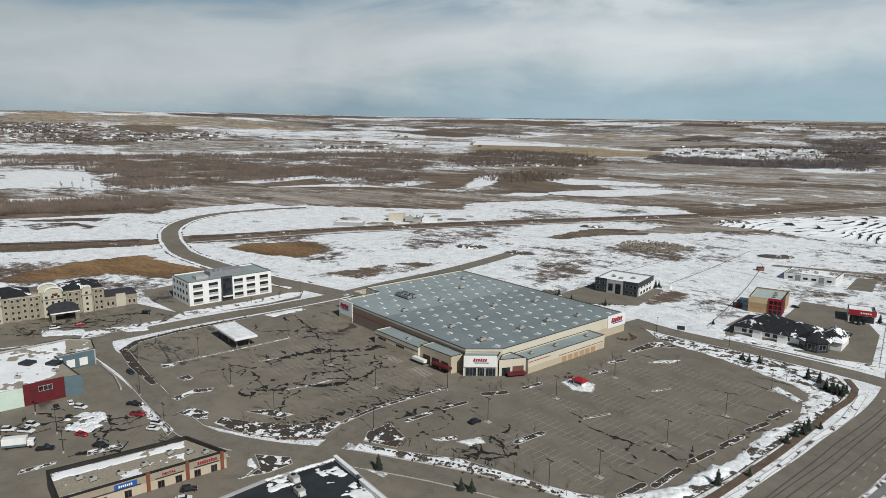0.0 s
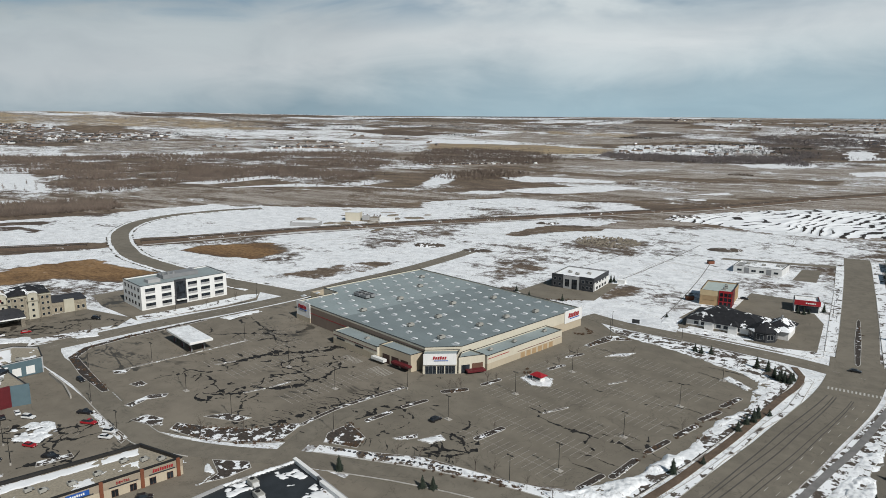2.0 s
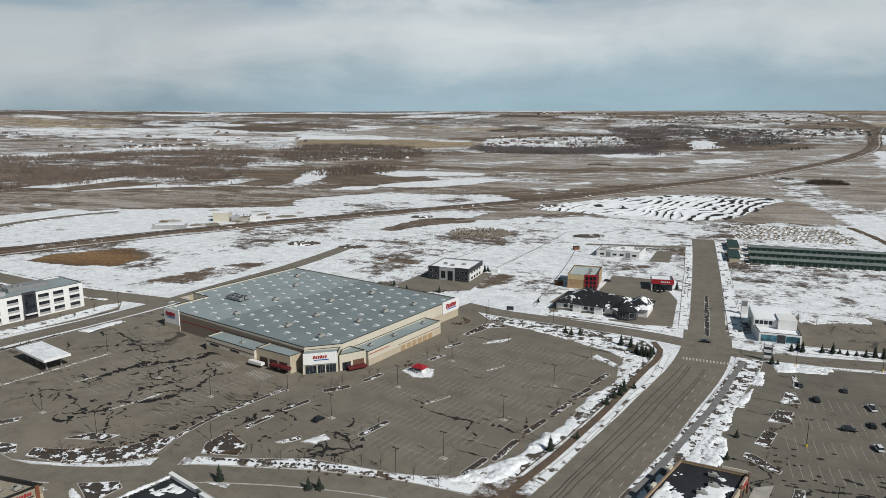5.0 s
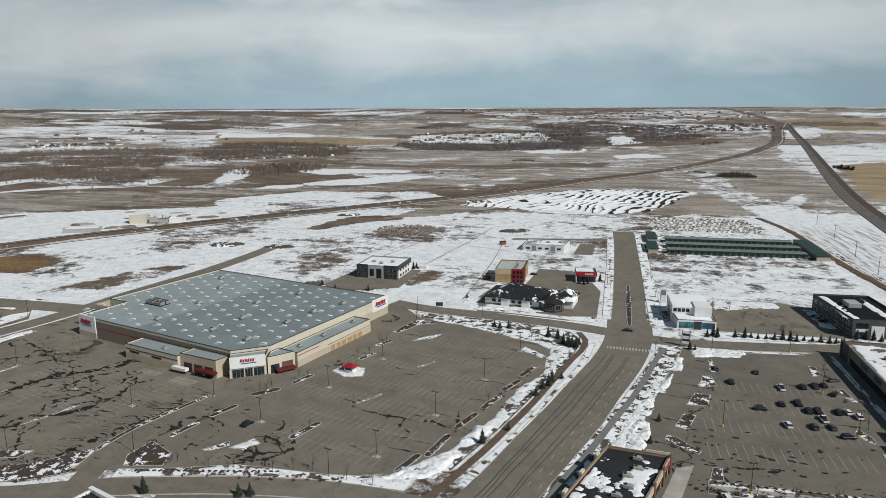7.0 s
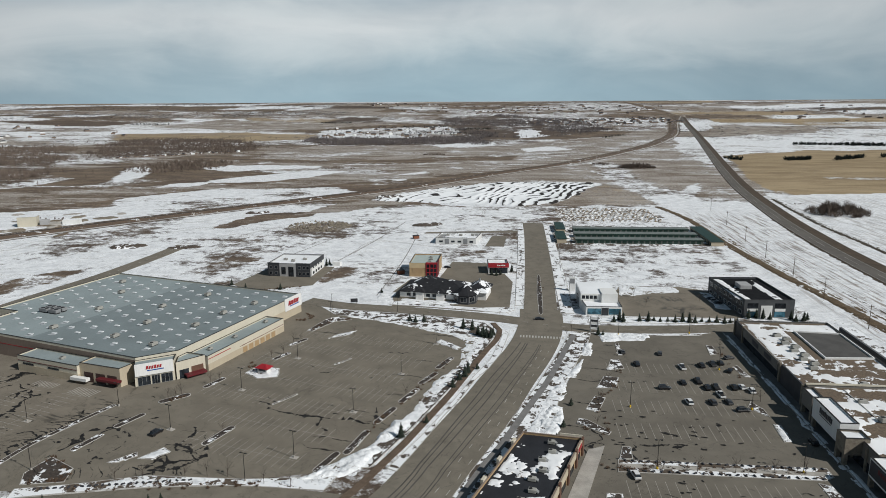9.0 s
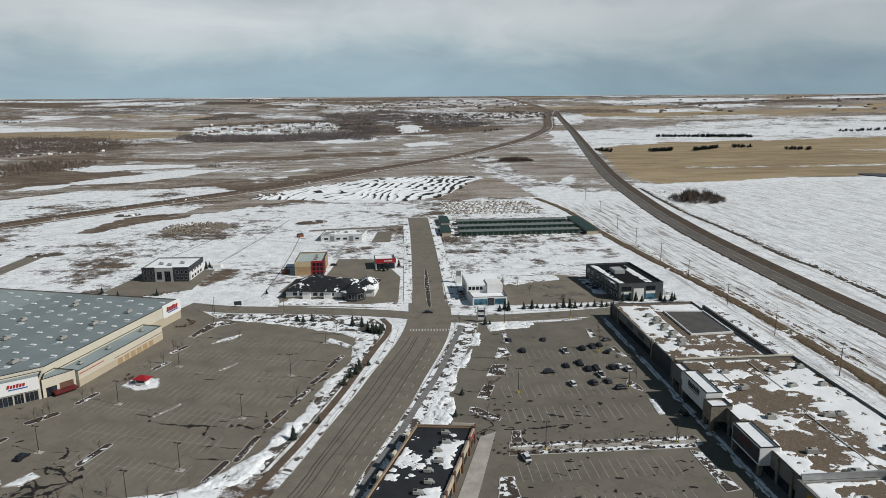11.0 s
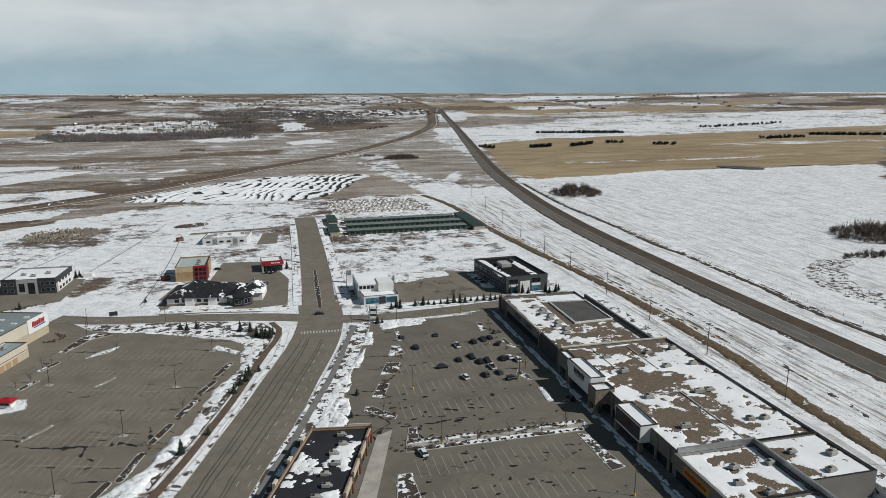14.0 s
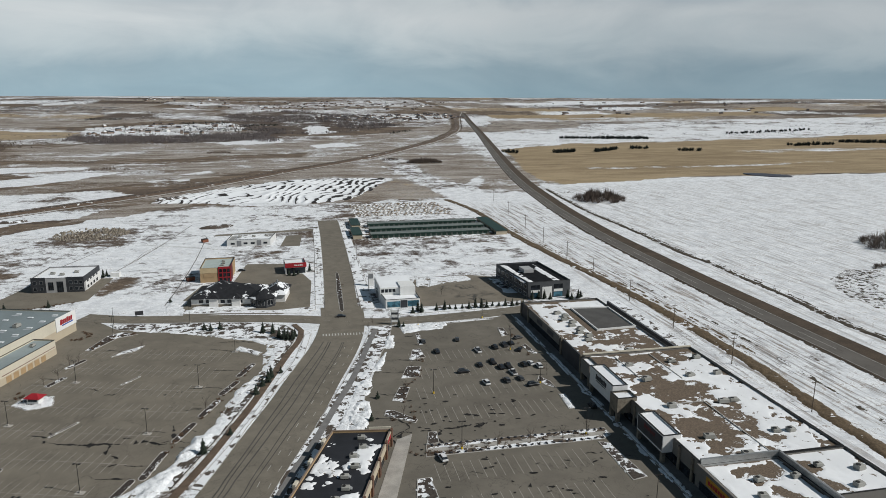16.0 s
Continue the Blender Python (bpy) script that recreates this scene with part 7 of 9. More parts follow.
for k, poly in enumerate((
    [(49.0, 297.7), (48.2, 282.9), (50.2, 283.1), (50.6, 297.9)], [(44.3, 277.8), (41.2, 266.0), (48.5, 268.2), (47.8, 278.3)], [(39.1, 259.5), (34.8, 247.7), (42.4, 248.4), (44.9, 258.7)], [(33.4, 240.6), (28.8, 228.8), (33.2, 227.3), (37.2, 239.3)], [(25.7, 221.9), (24.6, 217.6), (34.3, 210.2), (35.5, 212.6), (28.4, 221.1)],
    [(88.6, 298.1), (87.2, 286.1), (91.0, 288.0), (91.3, 297.2)], [(92.1, 273.1), (94.1, 262.9), (96.2, 263.3), (94.8, 275.2)], [(90.2, 222.6), (89.2, 210.0), (91.9, 210.3), (92.6, 222.1)], [(88.7, 240.2), (86.3, 235.4), (91.2, 227.8), (91.2, 234.0)], [(90, 163), (89.5, 186), (92.5, 185), (95, 164)], [(37.4, 203), (35.5, 195.4), (39.5, 195.4), (40.2, 203)], [(26, 160), (29, 176), (33, 176), (33.5, 160)])):
    island(poly, "kerbed island with old snow in the mall lot", BED, 0.3 if k == 7 else 0.0, 40 + k, "mall lot islands")
for a, b in (((-83, 224), (-77, 233)), ((-70, 263), (-65, 270)), ((-186, 192), (-183, 200)), ((-224, 199), (-220, 206)), ((-253, 176), (-236, 229)), ((-191, 183), (-187, 190))):
    island(capsule(a, b, 1.0), "narrow kerbed strip edged with snow", BED, 0.0, a[0])

for k, poly in enumerate(([(-204, 109), (-200, 119), (-203, 120), (-207, 111)], [(-210, 91), (-207, 101), (-208.5, 102), (-212, 93)])):
    island(poly, "narrow kerbed strip speckled with old snow", BED, 0.0, 90 + k)
# snow pushed into banks
BANKS = (([(-58, 176), (-47, 178), (-41, 184), (-38, 194), (-41, 197), (-46, 192), (-52, 184)], 1.3), ([(-42, 196), (-37, 202), (-33, 210), (-31, 216), (-37, 214), (-40, 206)], 1.2), ([(-18.5, 264), (-13, 276), (-10, 292), (-13, 301), (-25, 304), (-18, 294), (-18, 280)], 0.6),
         ([(-28, 236), (-23, 250), (-18, 262), (-21, 262), (-28, 246)], 0.7), ([(44, 299), (66, 307), (66, 311), (42, 311)], 1.0), ([(-236, 120), (-236, 126), (-230, 131), (-221, 126), (-219, 119), (-228, 116)], 0.9),
         ([(10.5, 209), (13, 222), (18, 232), (21.5, 230), (21, 222), (17, 209)], 1.1), ([(15, 236), (19, 250), (24, 256), (24.5, 248), (21, 236)], 0.9), ([(24, 257), (29, 268), (33, 278), (31, 266), (28, 258)], 0.8), ([(32, 282), (37, 299), (39, 297), (36, 282)], 0.9), ([(43, 304), (55, 311), (66, 309), (63, 301.5), (51, 302)], 0.8), ([(-276, 250), (-268, 270), (-264, 270), (-269, 250)], 0.6),
         ([(-322, 190), (-310, 202), (-302, 198), (-308, 190)], 0.7), ([(-60, 349), (-45, 352), (-30, 350), (-30, 353), (-48, 357), (-60, 355)], 0.6), ([(110, 355), (117, 352), (116, 382), (108, 386)], 0.4))
EDGE = [(-46, 180), (-40, 197), (-32, 216), (-28, 236), (-18, 264), (-14, 282), (-11, 300)]
BANKS += ((strip_along([(-169, 134), (-161, 137), (-154, 133.5), (-152.5, 128), (-156, 121)], -0.5, 0.6), 0.35), ([(-226, 143), (-200, 136), (-197, 133), (-202, 134), (-224, 141)], 0.3), ([(-57, 357.5), (-40, 354.5), (-22, 352), (-20, 355), (-38, 358), (-56, 361)], 0.4), ([(-69, 350), (-60, 349), (-62, 372), (-71, 374)], 0.3), ([(62, 372), (80, 380), (98, 384), (96, 395), (66, 395)], 0.25), ([(-96, 108), (-74, 116), (-66, 130), (-84, 136), (-104, 126)], 0.4), ([(-66, 150), (-44, 148), (-40, 140), (-60, 138)], 0.4), ([(-345, 168), (-330, 180), (-322, 176), (-336, 164)], 0.4), (strip_along(EDGE, -1.6, 2.6), 0.30), (strip_along([(-12, 301), (-25, 304), (-58, 319.5), (-80, 327)], -0.4, 2.0), 0.4), (strip_along([(100.6, 128), (100.8, 200), (101, 306)], -0.5, 0.35), 0.35),
          (strip_along([(-50, 175), (-75, 173), (-104, 171), (-124, 165)], -0.9, 0.9), 0.4), (strip_along([(5, 196), (12, 214), (19, 242), (27, 266), (35, 296)], -2.6, 0.6), 0.4), (strip_along([(-305, 236), (-296, 262), (-291, 288)], -1.5, 1.5), 0.5))
for k, (poly, h) in enumerate(BANKS):
    for one in pieces(mound(poly, h, 0.07, 60 + k, 1.1, 1.3, 5.0, 0.45, 0.61, 5.0), 12):
        tagged(link("snow_bank", one, SNOW, smooth=True), "lumpy bank of old ploughed snow at the lot edge", "snow bank", group="snow banks")

# meltwater running over the asphalt
WET = Nodes("wet_asphalt", 0.7, spec=0.2)
WET.colour(WET.mix(WET.step(WET.noise(1.5, 4), 0.35, 0.65), (0.010, 0.0095, 0.009), (0.026, 0.024, 0.022)))
STREAMS = (
    [(-196, 181), (-194, 188), (-184, 192), (-176, 202), (-175, 216), (-179, 230)], [(-198, 210), (-189, 207), (-186, 213), (-180, 225)], [(-221, 202), (-217, 211), (-212, 221), (-201, 231), (-197, 243)],
    [(-186, 177), (-181, 170), (-173, 164), (-166, 161)], [(-162, 167), (-159, 176), (-157, 186), (-152, 194), (-148, 203)], [(-141, 181), (-138, 189), (-140, 196), (-136, 200), (-130, 201), (-121, 196), (-122, 186)],
    [(-104, 194), (-97, 189), (-93, 183)], [(-110, 178), (-101, 177), (-93, 183)], [(-221, 198), (-219, 206), (-216, 217), (-212, 228)])
STREAMS_B = (
    [(-262, 258), (-241, 247), (-224, 237)], [(-206, 174), (-208, 183), (-198, 179)], [(-228, 183), (-228, 189), (-219, 193)], [(-83, 220), (-63, 215), (-47, 213), (-35, 211)], [(-201, 215), (-197, 226), (-189, 233)],
    [(-233, 112), (-214, 124), (-208, 136)], [(-260, 226), (-243, 238), (-226, 246)], [(-330, 205), (-326, 190), (-340, 178)], [(-352, 170), (-338, 190), (-322, 200)], [(-345, 196), (-330, 214), (-316, 220)], [(-360, 150), (-345, 160), (-334, 170)], [(-240, 118), (-225, 128), (-212, 140)], [(-222, 128), (-214, 118), (-200, 112)], [(-236, 118), (-244, 104), (-240, 92)], [(30, 205), (44, 204), (58, 206)], [(-205, 228), (-196, 236), (-190, 246)])
stream_bm = bmnew()
rng = random.Random(11)


def stain(line, width, z, seed):
    """A ragged band of water along a line."""
    fine = smooth_line(line, 0.45)
    l, r, wet = [], [], []
    for i, p in enumerate(fine):
        t = i / max(1, len(fine) - 1)
        nv = noise.noise_vector((p[0] / 5, p[1] / 5, seed))
        w = width * (0.25 + 1.1 * abs(noise.noise((p[0] / 3.2, p[1] / 3.2, seed + 9))) * 2) * (0.35 + math.sin(math.pi * min(1, t * 0.95 + 0.05)) * 0.9)
        a, b = Vector(fine[max(i - 1, 0)]), Vector(fine[min(i + 1, len(fine) - 1)])
        d = (b - a).normalized()
        small = noise.noise_vector((p[0] / 0.9, p[1] / 0.9, seed + 31))
        w *= 0.35 + 1.5 * abs(noise.noise((p[0] / 0.8, p[1] / 0.8, seed + 17))) + 0.4 * abs(small.z)
        wet.append(noise.noise((p[0] / 2.6, p[1] / 2.6, seed + 5)) > -0.22)
        c = Vector(p) + Vector((nv.x, nv.y)) * 1.6 + Vector((small.x, small.y)) * 0.45
        l.append((*(c - Vector((d.y, -d.x)) * w * (0.6 + nv.z)), z)), r.append((*(c + Vector((d.y, -d.x)) * w * (0.6 - nv.z)), z))
    L, Rr = [stream_bm.verts.new(p) for p in l], [stream_bm.verts.new(p) for p in r]
    for i in range(len(L) - 1):
        if wet[i]:
            stream_bm.faces.new((L[i], Rr[i], Rr[i + 1], L[i + 1]))


for k, line in enumerate(STREAMS + STREAMS_B):
    stain(line, 2.6 if k in (0, 2, 4, 8) else 1.5, 0.072 + 0.0004 * k, k)
    for j in range(6):
        i = rng.randrange(len(line))
        x, y = line[i]
        u = rng.uniform(0, math.tau)
        stain([(x, y), (x + 5 * math.cos(u), y + 5 * math.sin(u)), (x + 11 * math.cos(u + 0.5), y + 11 * math.sin(u + 0.5))], rng.uniform(0.6, 1.5), 0.080 + 0.0004 * (k * 4 + j), k + j * 7.7)
# short runs from the lot islands and the long row of fingers beside the driveway and the south verge
for k in range(26):
    t = k / 25
    x, y = -162 + 17 * t, 164 + 46 * t
    stain([(x + 1.5, y), (x - 2, y + 1.5), (x - 5.5 - rng.uniform(0, 4), y + 1.0)], rng.uniform(0.25, 0.55), 0.10 + 0.0004 * k, 100 + k)
for k in range(14):
    x, y = -128 + 2.6 * k, 170.5 + 0.35 * k
    stain([(x, y), (x - 1.5, y + 3), (x - 2.5, y + 5.5)], 0.3, 0.112 + 0.0004 * k, 140 + k)
for k, (x, y) in enumerate(((-47, 199), (-41, 219), (-35, 235), (-30, 252), (-25, 268), (-92, 200), (-133, 191), (-128, 208), (-25, 290), (-75, 300), (40, 253), (45, 265), (34, 233), (28, 214), (92, 240), (-50, 192), (-20, 300), (-24, 301))):
    stain([(x, y), (x - 4, y + 1), (x - 9, y + 2.2), (x - 15, y + rng.uniform(1, 5))], rng.uniform(0.3, 0.6), 0.118 + 0.0004 * k, 170 + k)
def blot(x, y, rx, ry, turn, z, seed):
    """A ragged wet spot."""
    pts = wobble(around(x, y, rx, ry, turn, 14), min(rx, ry) * 0.9, 0.5, seed, max(0.6, min(rx, ry)))
    stream_bm.faces.new([stream_bm.verts.new((*p, z)) for p in ccw(pts)])


for k in range(110):
    x, y = (rng.uniform(-240, -120), rng.uniform(165, 235)) if k < 30 else (rng.uniform(32, 92), rng.uniform(150, 232))
    blot(x, y, rng.uniform(0.2, 1.1) ** 1.5 + 0.15, rng.uniform(0.2, 0.55), rng.uniform(-30, 30), 0.16 + 0.0002 * k, 500 + k)
for k in range(46):
    x, y = (rng.uniform(-240, -120), rng.uniform(165, 235)) if k < 16 else (rng.uniform(-90, -30), rng.uniform(200, 300)) if k < 26 else (rng.uniform(30, 94), rng.uniform(155, 300))
    stain([(x, y), (x + 1, y + 0.4), (x + 2.2, y + rng.uniform(-0.9, 0.9)), (x + 3.4, y + rng.uniform(-1.2, 1.2))], rng.uniform(0.25, 0.9), 0.126 + 0.0002 * k, 300 + k)
tagged(link("meltwater", stream_bm, WET.mat), "dark branching streams of meltwater on the asphalt", "meltwater", kind="stuff")

# stall lines
bm = bmnew()


def stripe(bm, p, q, w, z, frame_m=None):
    a, b = Vector(p), Vector(q)
    d = (b - a).normalized()
    o = Vector((d.y, -d.x)) * w / 2
    pts = [a - o, a + o, b + o, b - o]
    face(bm, [tuple(frame_m @ Vector((*v, z))) if frame_m else (*v, z) for v in pts])


for k in range(-1, 6):  # rows in the lot east of the store
    y = -111.9 + 17.25 * k
    x0 = 20 + max(0, -k) * 8 + (14 if k < 1 else 0)
    x1 = 90 - abs(k - 2) * 2
    n = int((x1 - x0) / 2.75)
    for i in range(n + 1):
        x = x0 + i * 2.75
        stripe(bm, (x, y - 5.4), (x, y + 5.4), 0.13, 0.067, WH)
    stripe(bm, (x0, y), (x1, y), 0.13, 0.0675, WH)
for c in range(5):  # rows in the lot before the store
    x = -97 + 18.6 * c
    y0, y1 = -166 + c * 1.5, -116
    n = int((y1 - y0) / 2.75)
    for i in range(n + 1):
        y = y0 + i * 2.75
        stripe(bm, (x - 5.4, y), (x + 5.4, y), 0.13, 0.067, WH)
    stripe(bm, (x, y0), (x, y1), 0.13, 0.0675, WH)
for j in range(7):  # rows before the strip mall
    y = 160 + 18.2 * j
    if 184 < y < 198:
        continue
    for i in range(18):
        x = 44 + i * 2.75 - (300 - y) * 0.07
        stripe(bm, (x, y - 5.2), (x, y + 5.2), 0.13, 0.055)
for i in range(14):
    stripe(bm, (-250 + i * 2.9, 113 + i * 0.95), (-252 + i * 2.9, 118 + i * 0.95), 0.13, 0.055)
tagged(link("stall_line", bm, FAINT), "worn pale parking stall lines", "stall lines", kind="stuff")

# zebra before the store, street crossing and lane marks
bm = bmnew()
for i in range(9):
    stripe(bm, (-26 + i * 1.3, -112), (-26 + i * 1.3, -118), 0.5, 0.07, WH)
    stripe(bm, (-46 + i * 1.3, -113), (-46 + i * 1.3, -117), 0.5, 0.07, WH)
tagged(link("zebra_crossing", bm, FAINT), "worn zebra stripes before the warehouse entrance", "crossing", kind="structure")
bm = bmnew()
for i in range(15):
    x = 7.2 + i * 1.38
    stripe(bm, (x, 302.6 - 0.08 * i), (x + 0.1, 305.4 - 0.08 * i), 0.62, 0.126)
tagged(link("street_crossing", bm, PAINT), "white zebra crossing over the street", "crossing", kind="structure")
bm = bmnew()
south_part = [p for p in MAIN_L if p[1] < 298]
dashes(bm, south_part, 4.6, 0.16, 0.127, 3.0, 6.0)
dashes(bm, south_part, 8.0, 0.14, 0.127, 3.0, 6.0)
dashes(bm, CROSS_L, 0.0, 0.14, 0.138, 3.0, 7.0)
dashes(bm, STREET_L, 0.0, 0.14, 0.128, 4.0, 6.0)
tagged(link("lane_marking", bm, PAINT), "worn white lane marks on the streets", "lane marking", kind="stuff")
bm = bmnew()
hwy_near = [p for p in HWY_L if -200 < p[1] < 1500]
for o, on, off in ((-5.2, 900.0, 0.1), (5.2, 900.0, 0.1), (0.0, 6.0, 9.0)):
    a, b = sides_of(hwy_near, o - 0.09), sides_of(hwy_near, o + 0.09)
    for i in range(len(hwy_near) - 1):
        if o == 0.0 and i % 2:
            continue
        za, zb = hz(*hwy_near[i]) + 0.31, hz(*hwy_near[i + 1]) + 0.31
        face(bm, [(*a[i], za), (*b[i], za), (*b[i + 1], zb), (*a[i + 1], zb)])
tagged(link("highway_marking", bm, PAINT), "white edge lines and dashes on the highway", "lane marking", kind="stuff")
# dark tyre paths worn along the wide street
bm = bmnew()
for o, w in ((-6.2, 0.5), (-4.2, 0.4), (-2.4, 0.5), (2.0, 0.35), (3.4, 0.35)):
    line = [(p[0] + 0.5 * math.sin(p[1] / 23 + o), p[1]) for p in south_part]
    a, b = sides_of(line, o - w / 2), sides_of(line, o + w / 2)
    for i in range(len(line) - 1):
        face(bm, [(*a[i], 0.1245), (*b[i], 0.1245), (*b[i + 1], 0.1245), (*a[i + 1], 0.1245)])
tagged(link("tyre_track", bm, plain("tyre_darkened_asphalt", (0.075, 0.068, 0.06), 0.9, var=0.35, big=6)), "dark sealed cracks and tyre paths along the street", "tyre tracks", kind="stuff")

# ---------------------------------------------------------------- lamps, poles, signs


def lamp(h=9.0, heads=2, base_mat=CONCRETE, name="street_lamp", label="dark square parking lamp with two heads on a concrete base"):
    ob = thing(name, label, "lamp", group="parking lamps")
    bm = bmnew()
    tube(bm, (0, 0, 0), (0, 0, 0.75), 0.34, 0.30, 10)
    part("base", bm, base_mat, ob)
    bm = bmnew()
    tube(bm, (0, 0, 0.7), (0, 0, h), 0.11, 0.07, 6)
    part("pole", bm, DARKMETAL, ob)
    for s in ((-1, 1) if heads == 2 else (1,)):
        part("arm", boxed(0.05 if s > 0 else -0.5, 0.5 if s > 0 else -0.05, -0.05, 0.05, h - 0.12, h - 0.02), DARKMETAL, ob)
        part("lamp_head", boxed(0.45 * s if s > 0 else -1.15, 1.15 if s > 0 else -0.45, -0.28, 0.28, h - 0.16, h + 0.04, 0.03), DARKMETAL, ob)
    return ob


proto = lamp()
proto.matrix_basis = pose(-52.6, 220.1, 0.06, 0, 0, -16.5)
for x, y in ((-87, 323), (-87.5, 268.7), (-30.6, 290.3), (-41, 255.3), (-63.9, 187.7), (-110.7, 202.2), (-99, 235.1), (-138, 218), (-195, 213), (-163, 204), (-140, 174), (-74, 173.5), (-212, 173), (-179, 165), (-250, 187), (-237, 229), (-201, 135), (-233, 147), (-266, 168)):
    copy_thing(proto, pose(x, y, 0.06, 0, 0, -16.5))
    bm = boxed(-1.3, 1.3, -0.9, 0.9, 0.05, 0.20, 0.03)
    if (x, y) in ((-30.6, 290.3), (-41, 255.3), (-63.9, 187.7), (-110.7, 202.2), (-99, 235.1), (-87.5, 268.7), (-163, 204), (-195, 213), (-212, 173)):
        pad = tagged(link("lamp_pad", bm, CONCRETE), "pale concrete pad round a lamp base", "concrete pad", group="lamp pads")
        pad.matrix_basis = pose(x, y, 0.0, 0, 0, -16.5)
    else:
        bm.free()
pad = tagged(link("lamp_pad", boxed(-1.3, 1.3, -0.9, 0.9, 0.05, 0.20, 0.03), CONCRETE), "pale concrete pad round a lamp base", "concrete pad", group="lamp pads")
pad.matrix_basis = pose(-52.6, 220.1, 0.0, 0, 0, -16.5)
yl = lamp(9.5, 2, YELLOW, label="dark parking lamp on a yellow painted base")
yl.matrix_basis = pose(44.8, 232.2, 0.05)
for x, y in ((45.6, 190.2), (86.2, 269.9), (86.9, 233.4), (87.6, 191.4), (52.3, 309.2), (85.4, 314.1), (90, 150)):
    copy_thing(yl, pose(x, y, 0.05))
for x, y in ((-240, 100), (-249, 116), (-227, 112), (-212, 106)):
    copy_thing(proto, pose(x, y, 0.05, 0, 0, 30))
sl = lamp(8.5, 1, CONCRETE, label="slim dark street lamp with one arm")
tagged(sl, group="street lamps")
sl.matrix_basis = pose(8, 420, 0.2)
for x, y, r in ((35, 372, 180), (35, 450, 180), (8, 500, 0), (-55, 333.5, 90), (-90, 337, 90), (-306, 246, -20), (-289, 290, -20)):
    copy_thing(sl, pose(x, y, 0.15, 0, 0, r))


def utility_pole():
    ob = thing("utility_pole", "weathered wooden utility pole with a cross-arm", "utility pole", group="pole line")
    bm = bmnew()
    tube(bm, (0, 0, -0.5), (0, 0, 12.0), 0.19, 0.12, 7)
    part("pole", bm, WOODPOLE, ob)
    part("cross_arm", boxed(-1.3, 1.3, -0.08, 0.08, 11.1, 11.28), WOODPOLE, ob)
    for x in (-1.15, 0.0, 1.15):
        bm = bmnew()
        tube(bm, (x, 0, 11.28 if x else 12.0), (x, 0, 11.55 if x else 12.2), 0.06, 0.04, 6)
        part("insulator", bm, GREY, ob)
    return ob


POLES = [(172, 100), (172, 145), (172, 191), (171, 236), (171, 282), (171, 327), (172, 377), (174, 424), (176, 476), (180, 530), (187, 600), (196, 680)]
pole = utility_pole()
pole.matrix_basis = pose(*POLES[0], 0)
for p in POLES[1:]:
    copy_thing(pole, pose(*p, 0))
wires = bmnew()
for (ax, ay), (bx, by) in zip(POLES, POLES[1:]):
    for o, z in ((-1.15, 11.5), (1.15, 11.5), (0, 12.15)):
        last = None
        for k in range(9):
            t = k / 8
            p = (ax + (bx - ax) * t + o, ay + (by - ay) * t, z - 1.0 * 4 * t * (1 - t) * 0.6)
            if last:
                tube(wires, last, p, 0.012, sides=3, cap=False)
            last = p
tagged(link("overhead_wire", wires, DARKMETAL), "thin sagging overhead wires of the pole line", "wire", kind="stuff")

board = thing("field_sign", "small dark sale board standing in the snow", "sign", pose(-81, 349, 0, 0, 0, 10))
for x in (-1.3, 1.2):
    part("post", boxed(x, x + 0.12, -0.06, 0.06, -0.2, 1.4), WOODPOLE, board)
part("board", boxed(-1.9, 1.9, -0.1, -0.02, 0.9, 3.0, 0.02), CHARCOAL, board)

# the red-roofed kiosk on its island
island([(-104, 251.5), (-101.5, 259.5), (-91.5, 257), (-89.5, 248.5), (-97, 246)], "kerbed island with shrubs around a small kiosk", BED, 0.2, 77)
ks = thing("kiosk", "small white kiosk with a bright red hipped roof", "kiosk", pose(-96.4, 252.6, 0.18, 0, 0, -16.5) @ Matrix.Scale(0.9, 4))
part("wall", boxed(-2.4, 2.4, -1.6, 1.6, 0, 2.5, 0.03), WHITE, ks)
part("window_band", boxed(-1.9, 1.9, -1.66, -1.58, 1.0, 2.0), GLASS, ks)
bm = bmnew()
hip(bm, -3.2, 3.2, -2.3, 2.3, 2.5, 1.5, 0.3)
part("roof", bm, RED, ks)
for k in range(9):
    part("fence_post", boxed(-4.4 + k * 1.1, -4.3 + k * 1.1, -3.3, -3.2, 0, 1.1), WHITE, ks)
part("fence_rail", boxed(-4.4, 4.5, -3.28, -3.22, 0.9, 1.0), WHITE, ks)

# ---------------------------------------------------------------- cars


